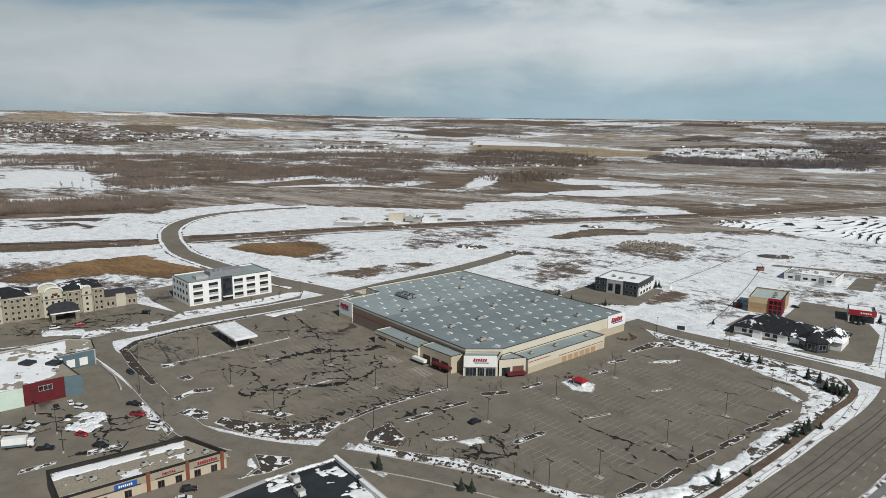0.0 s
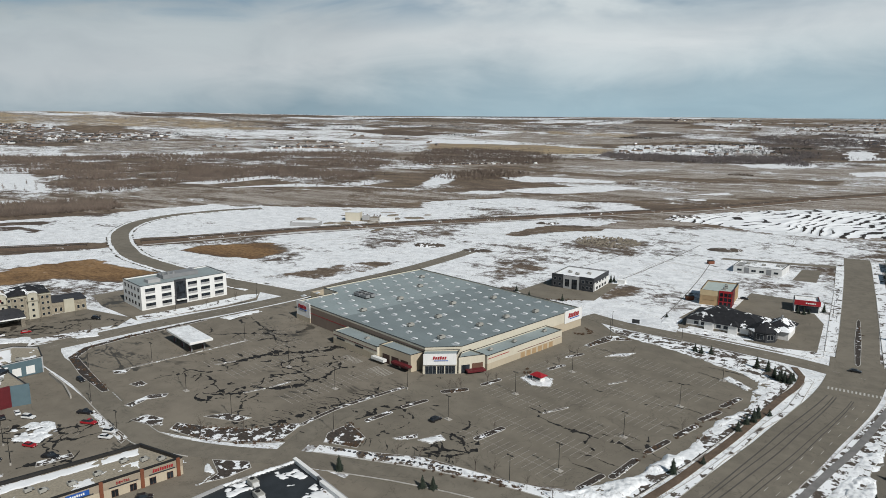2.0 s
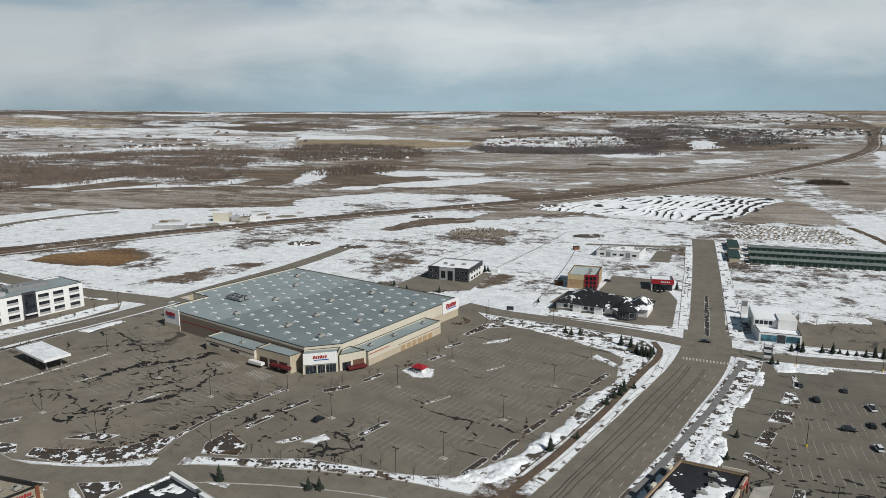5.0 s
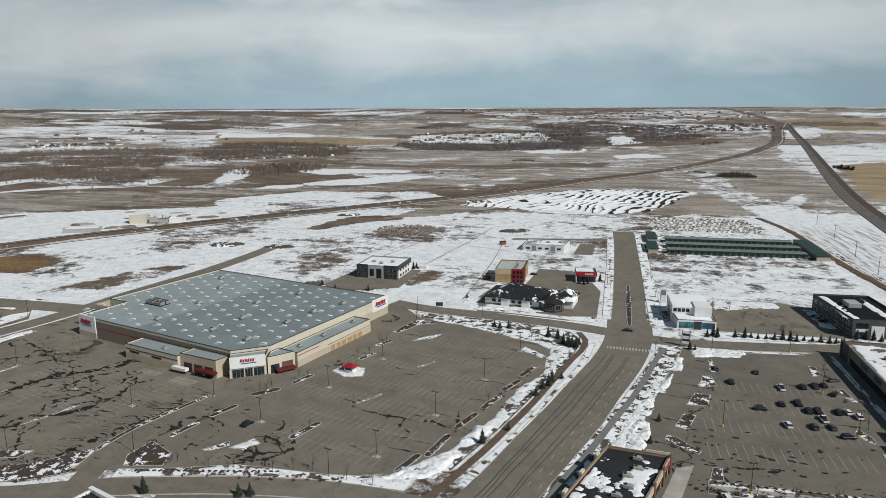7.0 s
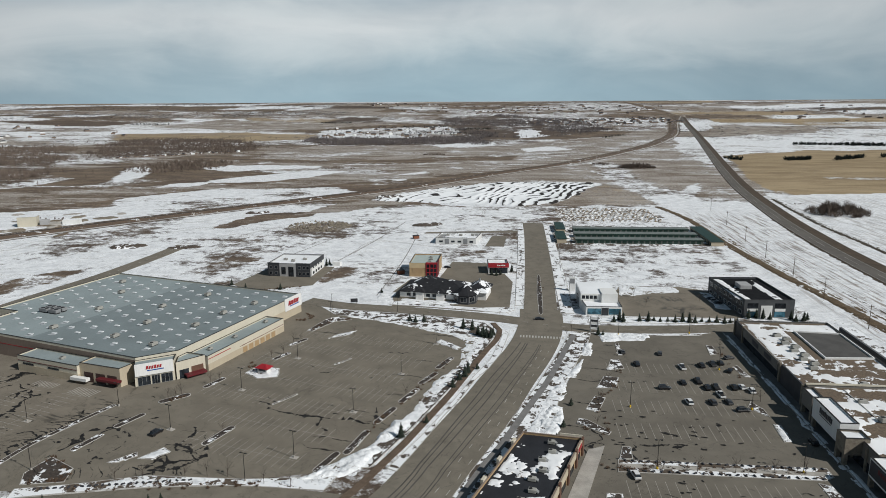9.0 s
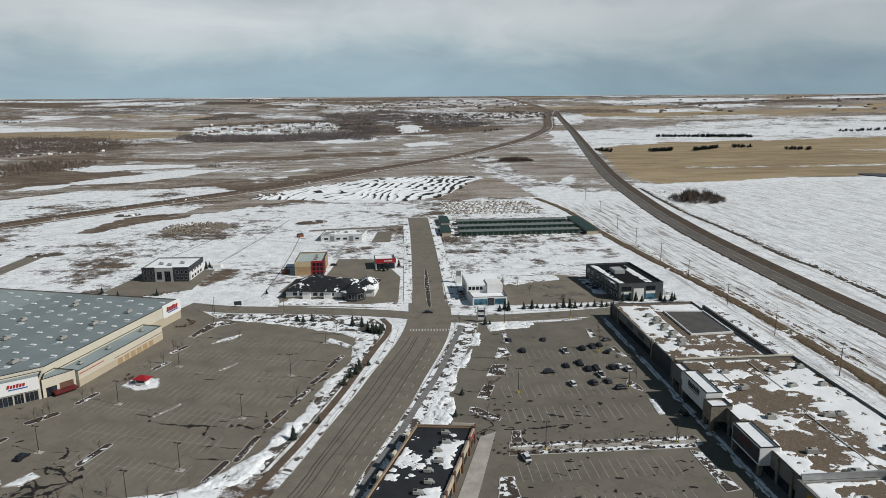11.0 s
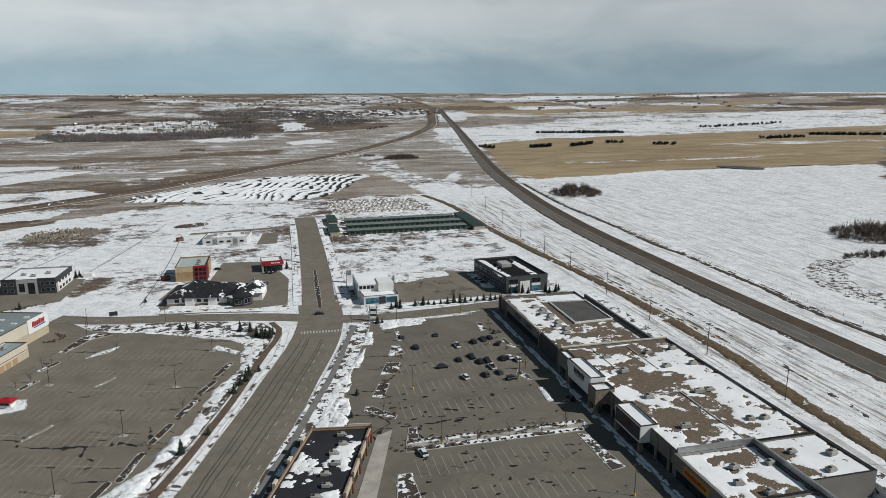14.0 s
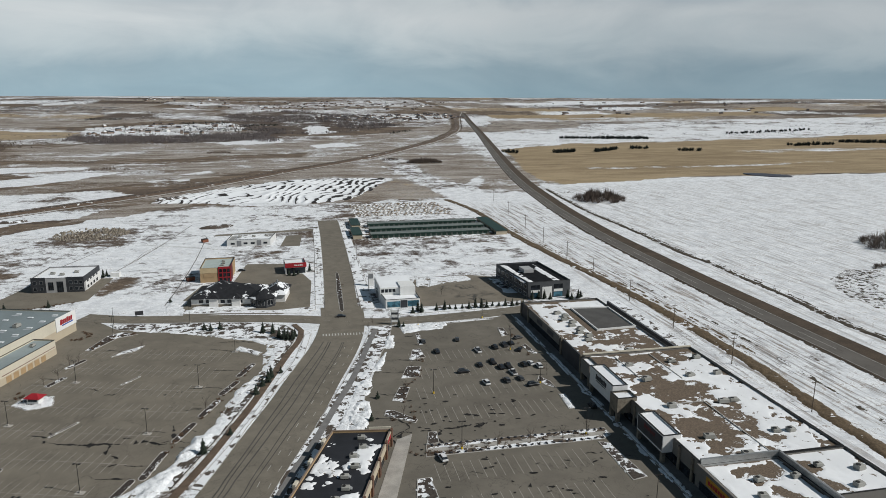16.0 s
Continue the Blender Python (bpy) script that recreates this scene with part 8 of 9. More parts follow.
def car(paint, label, pickup=False, suv=False):
    """A car with its nose along +x."""
    ob = thing("car", label, "car", group="parked cars")
    L_, W_, H_ = (5.6, 1.95, 1.85) if pickup else (4.8, 1.9, 1.75) if suv else (4.6, 1.8, 1.45)
    bm = bmnew()
    prof = [(-L_ / 2, 0.35), (-L_ / 2, 0.95), (-L_ / 2 + 0.1, 1.0), (L_ / 2 - 1.15, 0.98), (L_ / 2 - 0.1, 0.78), (L_ / 2, 0.6), (L_ / 2, 0.32)]
    a, b = [bm.verts.new((x, -W_ / 2, z)) for x, z in prof], [bm.verts.new((x, W_ / 2, z)) for x, z in prof]
    bm.faces.new(a), bm.faces.new(b[::-1])
    for i in range(len(prof)):
        j = (i + 1) % len(prof)
        bm.faces.new((a[i], b[i], b[j], a[j]))
    bmesh.ops.bevel(bm, geom=bm.edges[:], offset=0.07, segments=1, affect="EDGES")
    body = part("body", bm, paint, ob)
    x0, x1 = (-0.6, 1.35) if pickup else (-L_ / 2 + 0.15, 1.1) if suv else (-1.9, 1.05)
    bm = bmnew()
    lo, hi = [(x0, -W_ / 2 + 0.08), (x1, -W_ / 2 + 0.08), (x1, W_ / 2 - 0.08), (x0, W_ / 2 - 0.08)], [(x0 + 0.45, -W_ / 2 + 0.28), (x1 - 0.7, -W_ / 2 + 0.28), (x1 - 0.7, W_ / 2 - 0.28), (x0 + 0.45, W_ / 2 - 0.28)]
    A_, B_ = [bm.verts.new((*p, 0.95)) for p in lo], [bm.verts.new((*p, H_ - 0.06)) for p in hi]
    for i in range(4):
        bm.faces.new((A_[i], A_[(i + 1) % 4], B_[(i + 1) % 4], B_[i]))
    part("glazing", bm, GLASS, ob)
    part("cabin_roof", boxed(x0 + 0.4, x1 - 0.65, -W_ / 2 + 0.25, W_ / 2 - 0.25, H_ - 0.08, H_, 0.03), paint, ob)
    if pickup:
        part("cargo_bed", boxed(-L_ / 2 + 0.15, -0.7, -W_ / 2 + 0.18, W_ / 2 - 0.18, 0.9, 1.05), RUBBER, ob)
    for x in (-L_ / 2 + 0.85, L_ / 2 - 0.9):
        for y in (-W_ / 2 + 0.12, W_ / 2 - 0.12):
            bm = bmnew()
            tube(bm, (x, y - 0.11, 0.33), (x, y + 0.11, 0.33), 0.33, sides=10)
            part("wheel", bm, RUBBER, ob)
    for y in (-W_ / 2 + 0.35, W_ / 2 - 0.35):
        part("headlight", boxed(L_ / 2 - 0.06, L_ / 2 + 0.02, y - 0.2, y + 0.2, 0.55, 0.7), SKYLIGHT, ob)
    return ob


def paint(name, c):
    return plain(name, c, 0.28, var=0.06, big=3, bump=0, spec=0.6)


P_BLACK, P_WHITE, P_RED, P_GREY, P_BLUE = paint("black_car_paint", (0.012, 0.012, 0.014)), paint("white_car_paint", (0.62, 0.62, 0.62)), paint("red_car_paint", (0.30, 0.012, 0.018)), paint("grey_car_paint", (0.055, 0.055, 0.057)), paint("blue_grey_car_paint", (0.022, 0.025, 0.03))
KINDS = {}
for key, p, lab in (("k", P_BLACK, "black"), ("w", P_WHITE, "white"), ("r", P_RED, "red"), ("g", P_GREY, "dark grey"), ("b", P_BLUE, "blue-grey")):
    KINDS[key] = (p, lab)
PROTO = {}


def park(key, shape, x, y, turn, z=0.06):
    k = (key, shape)
    if k not in PROTO:
        p, lab = KINDS[key]
        word_ = {"s": "sedan", "u": "sport-utility car", "p": "pickup truck"}[shape]
        PROTO[k] = car(p, "%s %s parked on the asphalt lot" % (lab, word_), shape == "p", shape == "u")
        PROTO[k].matrix_basis = pose(x, y, z, 0, 0, turn)
        return PROTO[k]
    return copy_thing(PROTO[k], pose(x, y, z, 0, 0, turn))


for spec in (("ks", -248, 123, 160), ("ws", -247.5, 128, 160), ("wu", -240.5, 128, 20), ("kp", -227, 140.5, 20), ("rp", -218, 136, 20), ("wu", -205.5, 135.5, 20), ("ws", -203, 132, 20), ("rs", -219, 116, 15), ("kp", -206, 115, 20),
             ("wu", -240, 110.5, 20), ("wp", -237, 107, 25), ("wu", -243, 104, 40), ("kp", -219, 104, 45), ("ku", -160, 114, 50), ("ws", -157, 110, 50), ("ku", -257, 158.5, -10), ("wu", -343, 173, 60), ("rs", -338, 183, 65), ("ku", -330, 215, 10), ("ku", -114, 199, 73)):
    park(spec[0][0], spec[0][1], *spec[1:])
for spec in (("gs", 50.6, 286, 88), ("gs", 66.1, 285.5, 80), ("ku", 54.1, 272.6, 95), ("wp", 71.8, 270.5, 95), ("ku", 80.0, 272.9, 95), ("gp", 85.0, 274.9, 92), ("ks", 88.6, 276.4, 92), ("gs", 93.8, 282.3, 20), ("ks", 89.9, 268.2, 60), ("ks", 68.5, 254.8, 90), ("kp", 74.4, 256.7, 95),
             ("ku", 60.3, 249.0, 5), ("ku", 76.3, 250.6, 92), ("kp", 79.6, 251.2, 92), ("wp", 79.4, 244.4, 95), ("ku", 86.3, 251.5, 92), ("ws", 89.5, 252.2, 92), ("wu", 91.9, 249.0, 92), ("wu", 66.3, 237.1, 98), ("gu", 74.7, 237.5, 95), ("gs", 80.5, 238.3, 95), ("ku", 83.5, 231.8, 10)):
    park(spec[0][0], spec[0][1], *spec[1:])
for spec in (("bs", 111, 371, 10), ("wu", 111.5, 367, 10), ("gs", 112.5, 363.5, 10), ("wu", 38.5, 185.6, 100), ("ks", 17, 329, 0), ("ks", -38, 432, 10), ("ku", 98, 210, 90)):
    park(spec[0][0], spec[0][1], *spec[1:])

# ---------------------------------------------------------------- plants


def spruce(h, seed, bm_t, bm_c):
    r = random.Random(seed)
    tube(bm_t, (0, 0, 0), (0, 0, h * 0.9), 0.10, 0.02, 5)
    layers = int(6 + h * 1.6)
    for k in range(layers):
        t = k / layers
        z, rad = h * (0.10 + 0.88 * t), (0.34 * h * (1 - t) ** 0.85 + 0.10) * r.uniform(0.75, 1.15)
        n = max(5, int(11 * (1 - t) + 4))
        for j in range(n):
            u = j * math.tau / n + r.uniform(-0.3, 0.3)
            q = rad * r.uniform(0.65, 1.1)
            c, s = math.cos(u), math.sin(u)
            w = q * 0.36
            tip = bm_c.verts.new((c * q, s * q, z - 0.22 * q))
            l, m, o = bm_c.verts.new((c * q * 0.4 - s * w, s * q * 0.4 + c * w, z - 0.03)), bm_c.verts.new((c * 0.04, s * 0.04, z + 0.20 * q + 0.1)), bm_c.verts.new((c * q * 0.4 + s * w, s * q * 0.4 - c * w, z - 0.03))
            bm_c.faces.new((m, l, tip)), bm_c.faces.new((m, tip, o))
    return bm_t, bm_c


def spruce_thing(h, seed, label="small dark spruce standing in the snowy verge"):
    ob = thing("spruce", label, "conifer", group="young spruces")
    t, c = spruce(h, seed, bmnew(), bmnew())
    part("trunk", t, BARK, ob)
    part("crown", c, NEEDLE, ob)
    return ob


SPR = [spruce_thing(5.6, 1), spruce_thing(4.2, 2), spruce_thing(3.0, 3)]
spots = [(-20, 313, 0), (-15.5, 311, 0), (-12.5, 304, 0), (-10.5, 301.5, 0), (-8.5, 301, 0), (-6.5, 300.5, 0), (-5.5, 305, 1), (-10, 306, 1), (-47, 322, 1), (-44, 320.5, 1), (-40, 322, 1), (-17.5, 251.5, 1), (-15.5, 254.5, 0), (-14.5, 258.5, 0), (-33, 203, 0), (-19.5, 244.5, 1),
         (-122, 154, 0), (-95, 158.5, 1), (-92, 159.5, 1), (-26, 214, 2), (-11, 263, 2), (53, 328.5, 1), (56, 331, 0), (57.5, 328.5, 0), (120, 339, 0), (124, 339.5, 0), (127, 339, 0), (130, 338, 1), (140, 338, 0), (141.5, 336, 1), (145.5, 336.5, 0), (148, 339, 1),
         (-9, 416, 1), (-6, 414.5, 1), (-3.5, 417, 2), (3.5, 424, 0), (-118, 432, 0), (-117, 436, 1), (-162, 381, 1), (-150, 372, 1), (-130, 374, 1), (-70, 371, 2), (20, 215, 2), (24, 232, 2), (17, 205, 2), (43, 309, 1), (45, 307.5, 2)]
rngp = random.Random(3)
spots += [(66 + k * 3.3 + rngp.uniform(-0.7, 0.7), 330.5 + 0.06 * k + rngp.uniform(-0.9, 0.9), rngp.choice((0, 1, 1, 2))) for k in range(15)]
used = set()
for x, y, k in spots:
    m = pose(x, y, 0.15, 0, 0, rngp.uniform(0, 360)) @ Matrix.Scale(1.0, 4)
    if k not in used:
        SPR[k].matrix_basis = m
        used.add(k)
    else:
        copy_thing(SPR[k], m)


def bare_tree(h, seed, bm):
    """A leafless young tree: a tapered trunk, limbs and fine twigs."""
    r = random.Random(seed)
    tube(bm, (0, 0, 0), (0, 0, h * 0.55), 0.09, 0.05, 5)
    for k in range(11):
        z = h * r.uniform(0.22, 0.55)
        u, e = r.uniform(0, math.tau), r.uniform(0.75, 1.25)
        l = h * r.uniform(0.28, 0.5)
        q = Vector((math.cos(u) * math.cos(e), math.sin(u) * math.cos(e), math.sin(e))) * l
        a = Vector((0, 0, z))
        tube(bm, a, a + q, 0.035, 0.012, 3, cap=False)
        for j in range(5):
            s = a + q * r.uniform(0.35, 1.0)
            w = (q.normalized() + Vector((r.uniform(-1, 1), r.uniform(-1, 1), r.uniform(-0.1, 0.9))) * 0.8).normalized() * l * r.uniform(0.25, 0.5)
            tube(bm, s, s + w, 0.013, 0.006, 3, cap=False)
    return bm


BT = []
for k, h in enumerate((5.5, 4.4, 6.2)):
    ob = thing("young_tree", "leafless young street tree with fine brown twigs", "tree", group="bare young trees")
    part("crown", bare_tree(h, 30 + k, bmnew()), BARK, ob)
    BT.append(ob)
tree_spots = [(-123, 225), (-121, 227), (-119.5, 228.5), (-113, 239), (-111, 243), (-80, 175.5), (-86, 175), (-99, 269), (-95, 273), (-95, 287), (-92.5, 290), (-36, 234), (-92, 201), (47, 189), (57, 189.5), (68, 190), (79, 190.5), (88, 191), (44, 265), (40, 254), (34, 234), (31, 215), (93, 293), (92, 240),
              (-104, 172), (-112, 171), (-92, 173.5), (-68, 172.5), (-60, 172), (9.5, 345), (9.5, 380), (9.5, 410), (9.5, 450), (34.5, 360), (34.5, 395), (34.5, 430), (40, 318), (-300, 262), (-296, 280), (-312, 200), (-316, 186), (-168, 160), (-180, 152), (-136, 172), (70, 372), (74, 358), (104, 368), (-27, 305), (-70, 300), (28, 305), (31, 312)]
for k, (x, y) in enumerate(tree_spots):
    m = pose(x, y, 0.12, 0, 0, k * 67)
    if k < 3:
        BT[k].matrix_basis = m
    else:
        copy_thing(BT[k % 3], m)


def shrub_mass(spots_, size, seed):
    bm = bmnew()
    r = random.Random(seed)
    for x, y in spots_:
        for k in range(16):
            u, e = r.uniform(0, math.tau), r.uniform(0.3, 1.4)
            l = size * r.uniform(0.6, 1.1)
            d = Vector((math.cos(u) * math.cos(e), math.sin(u) * math.cos(e), math.sin(e)))
            s = d.orthogonal().normalized() * 0.11 * size
            a = Vector((x + r.uniform(-0.4, 0.4) * size, y + r.uniform(-0.4, 0.4) * size, 0.15))
            bm.faces.new([bm.verts.new(a - s), bm.verts.new(a + s), bm.verts.new(a + d * l)])
    return bm


rs_ = random.Random(8)
beds = []
for poly, n in (([(-151, 160), (-160, 153), (-177, 148), (-189, 148), (-180, 154), (-165, 161), (-156, 170)], 60), ([(-138, 167), (-128, 169), (-130, 175), (-139, 181)], 26), ([(-238, 157), (-263, 165), (-284, 173), (-291, 184), (-289, 205), (-280, 240)], 70),
                ([(-92, 305), (-86, 318), (-78, 322)], 20), ([(-121, 224), (-118, 228)], 10), ([(-105, 262), (-103, 258), (-100, 254)], 14), ([(-101, 330), (-97, 322), (-103, 318)], 26), ([(-18, 262), (-12, 285), (-30, 230)], 14), ([(26, 214), (35, 213), (33, 234), (44, 253), (46, 266)], 30),
                ([(19.4, 350), (20, 380), (20.4, 400)], 5), ([(30, 190), (60, 191), (88, 192)], 46), ([(-145, 370), (-130, 376), (-118, 380)], 20), ([(-100, 170), (-70, 172), (-120, 165)], 36), ([(93, 240), (92, 288)], 14), ([(-46, 200), (-40, 220), (-34, 236), (-28, 252), (-24, 270)], 30)):
    pts = smooth_line(poly, 1.0)
    for k in range(n):
        x, y = rs_.choice(pts)
        beds.append((x + rs_.uniform(-1.3, 1.3), y + rs_.uniform(-1.3, 1.3)))
tagged(link("shrub", shrub_mass(beds, 0.95, 4), SHRUB), "low dry brown shrubs in the planted beds", "shrubs", kind="stuff")
# low stone setts along the south verge and the walk
k = 0
for x0, y0, x1, y1, n in ((-132, 164, -90, 172.5, 24), (37, 188.4, 92, 188.2, 24), (37, 194.1, 94, 193.8, 26)):
    for i in range(n):
        t = i / (n - 1)
        s = shared("boulder", "boulder", lambda: boxed(-0.28, 0.28, -0.55, 0.55, 0, 0.4, 0.1), SHINGLE)
        s.matrix_basis = pose(x0 + (x1 - x0) * t, y0 + (y1 - y0) * t, 0.16, 0, 0, i * 37)
        tagged(s, "grey landscaping boulder in the snowy verge", "boulder", group="verge boulders")

# ---------------------------------------------------------------- the distance: woods, farms, earth works


def scatter(poly, n, seed, keep=None):
    """n places in an outline; keep(x, y, random) thins them out."""
    r = np.random.RandomState(seed)
    xs, ys = [p[0] for p in poly], [p[1] for p in poly]
    out, ragged = [], min(260.0, 0.30 * (max(xs) - min(xs)))
    while len(out) < n:
        x, y = r.uniform(min(xs), max(xs), 4000), r.uniform(min(ys), max(ys), 4000)
        ok = inside(x + (fbm(x, y, 90.0, 57) - 0.5) * ragged, y + (fbm(x, y, 90.0, 58) - 0.5) * ragged, poly) > 0
        if keep is not None:
            ok &= keep(x, y, r.rand(4000))
        out += list(zip(x[ok].tolist(), y[ok].tolist()))
    return out[:n]


def fringe(poly, n, seed):
    """Stragglers strewn past the edge of a wood."""
    r = random.Random(seed)
    out = []
    for _ in range(n):
        i = r.randrange(len(poly))
        (ax, ay), (bx, by), t = poly[i], poly[i - 1], r.random()
        out.append((ax + (bx - ax) * t + r.gauss(0, 26), ay + (by - ay) * t + r.gauss(0, 26)))
    return out


def thicket(name, label, spots_, height, width, material, seed, per=12, kind="stuff", category="woods", thick=1.0):
    """Leafless trees and brush: a thin stem each, with fine twigs that end on a rounded crown."""
    r = random.Random(seed)
    V, F = [], []
    zs = hill(np.array([p[0] for p in spots_]), np.array([p[1] for p in spots_])) - 0.3
    for (x, y, *low), z in zip(spots_, zs.tolist()):
        h, w = height * r.uniform(0.6, 1.2) * (low[0] if low else 1.0), width * r.uniform(0.7, 1.3)
        t = (h * 0.014 + 0.08) * thick
        for k in range(per):
            u, e = r.uniform(0, math.tau), r.uniform(0.22, 1.0)
            q = w * math.sqrt(max(0.02, 1 - ((e - 0.55) / 0.48) ** 2)) * r.uniform(0.25, 1.0)
            dx, dy, f = math.cos(u), math.sin(u), r.uniform(0.1, 0.55)
            ex, ey, ez = x + dx * q, y + dy * q, z + h * e
            sx, sy, sz = x + dx * q * f * 0.4, y + dy * q * f * 0.4, z + h * e * f if k else z
            n = len(V)
            ax, ay = (-dy, dx) if k % 2 else (r.uniform(-1, 1), r.uniform(-1, 1))
            mx, my, mz = (sx + ex) / 2 + dx * q * 0.12, (sy + ey) / 2 + dy * q * 0.12, (sz + ez) / 2
            V += [(sx - ax * t, sy - ay * t, sz), (sx + ax * t, sy + ay * t, sz), (mx + ax * t * 1.5, my + ay * t * 1.5, mz), (ex, ey, ez), (mx - ax * t * 1.5, my - ay * t * 1.5, mz)]
            F.append((n, n + 1, n + 2, n + 3, n + 4))
    mesh = bpy.data.meshes.new(name)
    mesh.from_pydata(V, [], F)
    mesh.materials.append(material)
    return tagged(new(name, mesh), label, category, kind=kind)


TWIG = plain("winter_twigs", (0.165, 0.130, 0.107), 0.95, var=0.4, big=30, small=3.0, bump=0)
TWIG_D = plain("dark_winter_twigs", (0.135, 0.106, 0.088), 0.95, var=0.4, big=30, small=3.0, bump=0)
TWIG_M = plain("mauve_winter_twigs", (0.15, 0.132, 0.13), 0.95, var=0.35, big=60, small=5.0, bump=0)
FIR = plain("far_conifers", (0.018, 0.024, 0.020), 0.95, var=0.3, big=20, small=3.0, bump=0)
dense = lambda x, y, r: vnoise(x, y, 110.0, 5) > 0.30 + 0.12 * r
thicket("river_woods", "leafless grey-brown poplar woods along the river", scatter(WOODS, 5200, 1, dense) + fringe(WOODS, 200, 101), 9, 4.0, TWIG, 1, 15, thick=0.55)
thicket("river_woods", "leafless poplar woods on the valley floor", scatter(WOODS_LOW, 3200, 22, dense) + fringe(WOODS_LOW, 150, 104), 9, 3.4, TWIG, 22, 17, thick=0.5)
thicket("river_woods", "dark leafless woods on the valley edge", scatter(WOODS_EDGE, 1500, 21), 7, 5, TWIG_D, 21, 12, thick=0.8)
thicket("river_woods", "row of leafless poplars at the snow's edge", scatter(WOODS_ROW, 2200, 3), 8, 2.6, TWIG, 3, 17, thick=0.5)
thicket("river_woods", "leafless woods along the far river bend", scatter(WOODS_VALLEY, 3000, 2, lambda x, y, r: vnoise(x, y, 150.0, 8) > 0.30) + fringe(WOODS_VALLEY, 200, 102), 8, 4.5, TWIG_D, 2, 10, thick=0.9)
thicket("river_woods", "grey leafless woods below the white settlement", scatter(WOODS_GREY, 2600, 5), 9, 5, TWIG_M, 5, 10, thick=1.0)
thicket("river_woods", "dark distant woods", scatter(WOODS_FAR, 2800, 4, lambda x, y, r: vnoise(x, y, 160.0, 9) > 0.34) + fringe(WOODS_FAR, 300, 103), 9, 6, TWIG_M, 4, 9, thick=1.2)
# bushes standing alone
for k, (x, y, rx, ry, n, h, m_, lab) in enumerate((
    (-537, 1090, 80, 110, 330, 10, TWIG, "round clump of leafless trees in the meadow"), (198, 1092, 29, 12, 170, 9, TWIG_D, "dark thicket in the stubble field"), (150, 1150, 16, 7, 50, 4.5, TWIG_D, "small dark bush in the stubble field"), (307, 668, 27, 26, 130, 12.0, TWIG_D, "dark willow thicket in the snow field"),
    (296, 727, 9, 5, 26, 1.6, TWIG_D, "patch of dead reeds"), (434, 410, 32, 30, 120, 13.5, TWIG, "bare tree clump at the pond"), (380, 362, 24, 6, 60, 5.5, TWIG, "thin bare saplings at the pond"), (-140, 1330, 24, 10, 40, 6, TWIG, "bare bushes in the meadow"), (-265, 1060, 30, 14, 26, 6, TWIG, "thin bare bushes"), (-420, 590, 30, 8, 16, 3, TWIG, "scrub beside the gravel yard"))):
    r = random.Random(k)
    pts = []
    while len(pts) < n:
        a, b = r.uniform(-1, 1), r.uniform(-1, 1)
        if a * a + b * b < 1:
            pts.append((x + a * rx, y + b * ry, 1.15 - 0.75 * (a * a + b * b)))
    thicket("thicket", lab, pts, h, h * 0.36, m_, 50 + k, 54, kind="stuff", category="bush", thick=0.26)
line = lambda a, b, n, j, seed: [(a[0] + (b[0] - a[0]) * (i + random.Random(seed + i).random()) / n, a[1] + (b[1] - a[1]) * (i + random.Random(seed + i).random()) / n + random.Random(seed * 3 + i).uniform(-j, j)) for i in range(n)]
rows_ = line((640, 1640), (760, 1610), 44, 10, 1) + line((740, 1620), (850, 1590), 70, 20, 2) + line((1169, 1732), (1493, 1813), 46, 12, 17) + line((1048, 1320), (1169, 1342), 34, 10, 18) + line((1240, 1400), (1420, 1345), 80, 14, 3) + line((381, 1268), (400, 1230), 8, 5, 4) + line((472, 1231), (520, 1247), 24, 6, 5) + line((555, 1236), (625, 1289), 24, 6, 6) + line((660, 1297), (700, 1300), 10, 8, 7) + line((733, 1236), (775, 1227), 10, 4, 8)
thicket("shelter_belt", "dark shelter belts of trees between the fields", rows_ + [(x + 2.5, y + 4.0) for x, y in rows_], 8.0, 5.5, FIR, 9, 34, thick=1.3)
rows_ = line((-720, 2641), (-600, 2651), 40, 12, 11) + line((-374, 2428), (-217, 2445), 46, 30, 12) + line((-160, 2300), (-60, 2330), 30, 30, 13) + line((-1384, 2450), (-1250, 2480), 34, 10, 14) + line((-1500, 1560), (-1380, 1650), 20, 10, 15) + line((250, 1900), (330, 2020), 12, 6, 16)
thicket("shelter_belt", "rows of dark conifers on the far slope", rows_, 8, 5, FIR, 10, 20)
rows_ = scatter(HOUSES, 900, 31, lambda x, y, r: vnoise(x, y, 160.0, 15) > 0.46) + scatter(SETTLE, 140, 32) + line((-330, 2150), (-30, 2090), 90, 60, 33)
thicket("yard_trees", "dark yard trees among the distant houses", rows_, 6.5, 4.5, FIR, 12, 16)
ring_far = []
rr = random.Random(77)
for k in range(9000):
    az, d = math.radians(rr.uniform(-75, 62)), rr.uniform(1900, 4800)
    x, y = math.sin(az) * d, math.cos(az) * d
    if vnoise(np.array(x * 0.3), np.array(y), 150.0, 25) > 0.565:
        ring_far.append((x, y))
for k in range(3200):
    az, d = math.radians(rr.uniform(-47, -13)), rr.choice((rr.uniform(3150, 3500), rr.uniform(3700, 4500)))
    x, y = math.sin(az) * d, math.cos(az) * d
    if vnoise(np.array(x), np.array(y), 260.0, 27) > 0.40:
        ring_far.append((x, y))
# the haze of the distance is put into the blue tree colour
thicket("far_woods", "dark woods on the far prairie, coloured blue for haze", ring_far, 6, 15, plain("haze_blue_woods", (0.045, 0.052, 0.065), 0.95, var=0.3, big=200, small=30, bump=0), 13, 8)


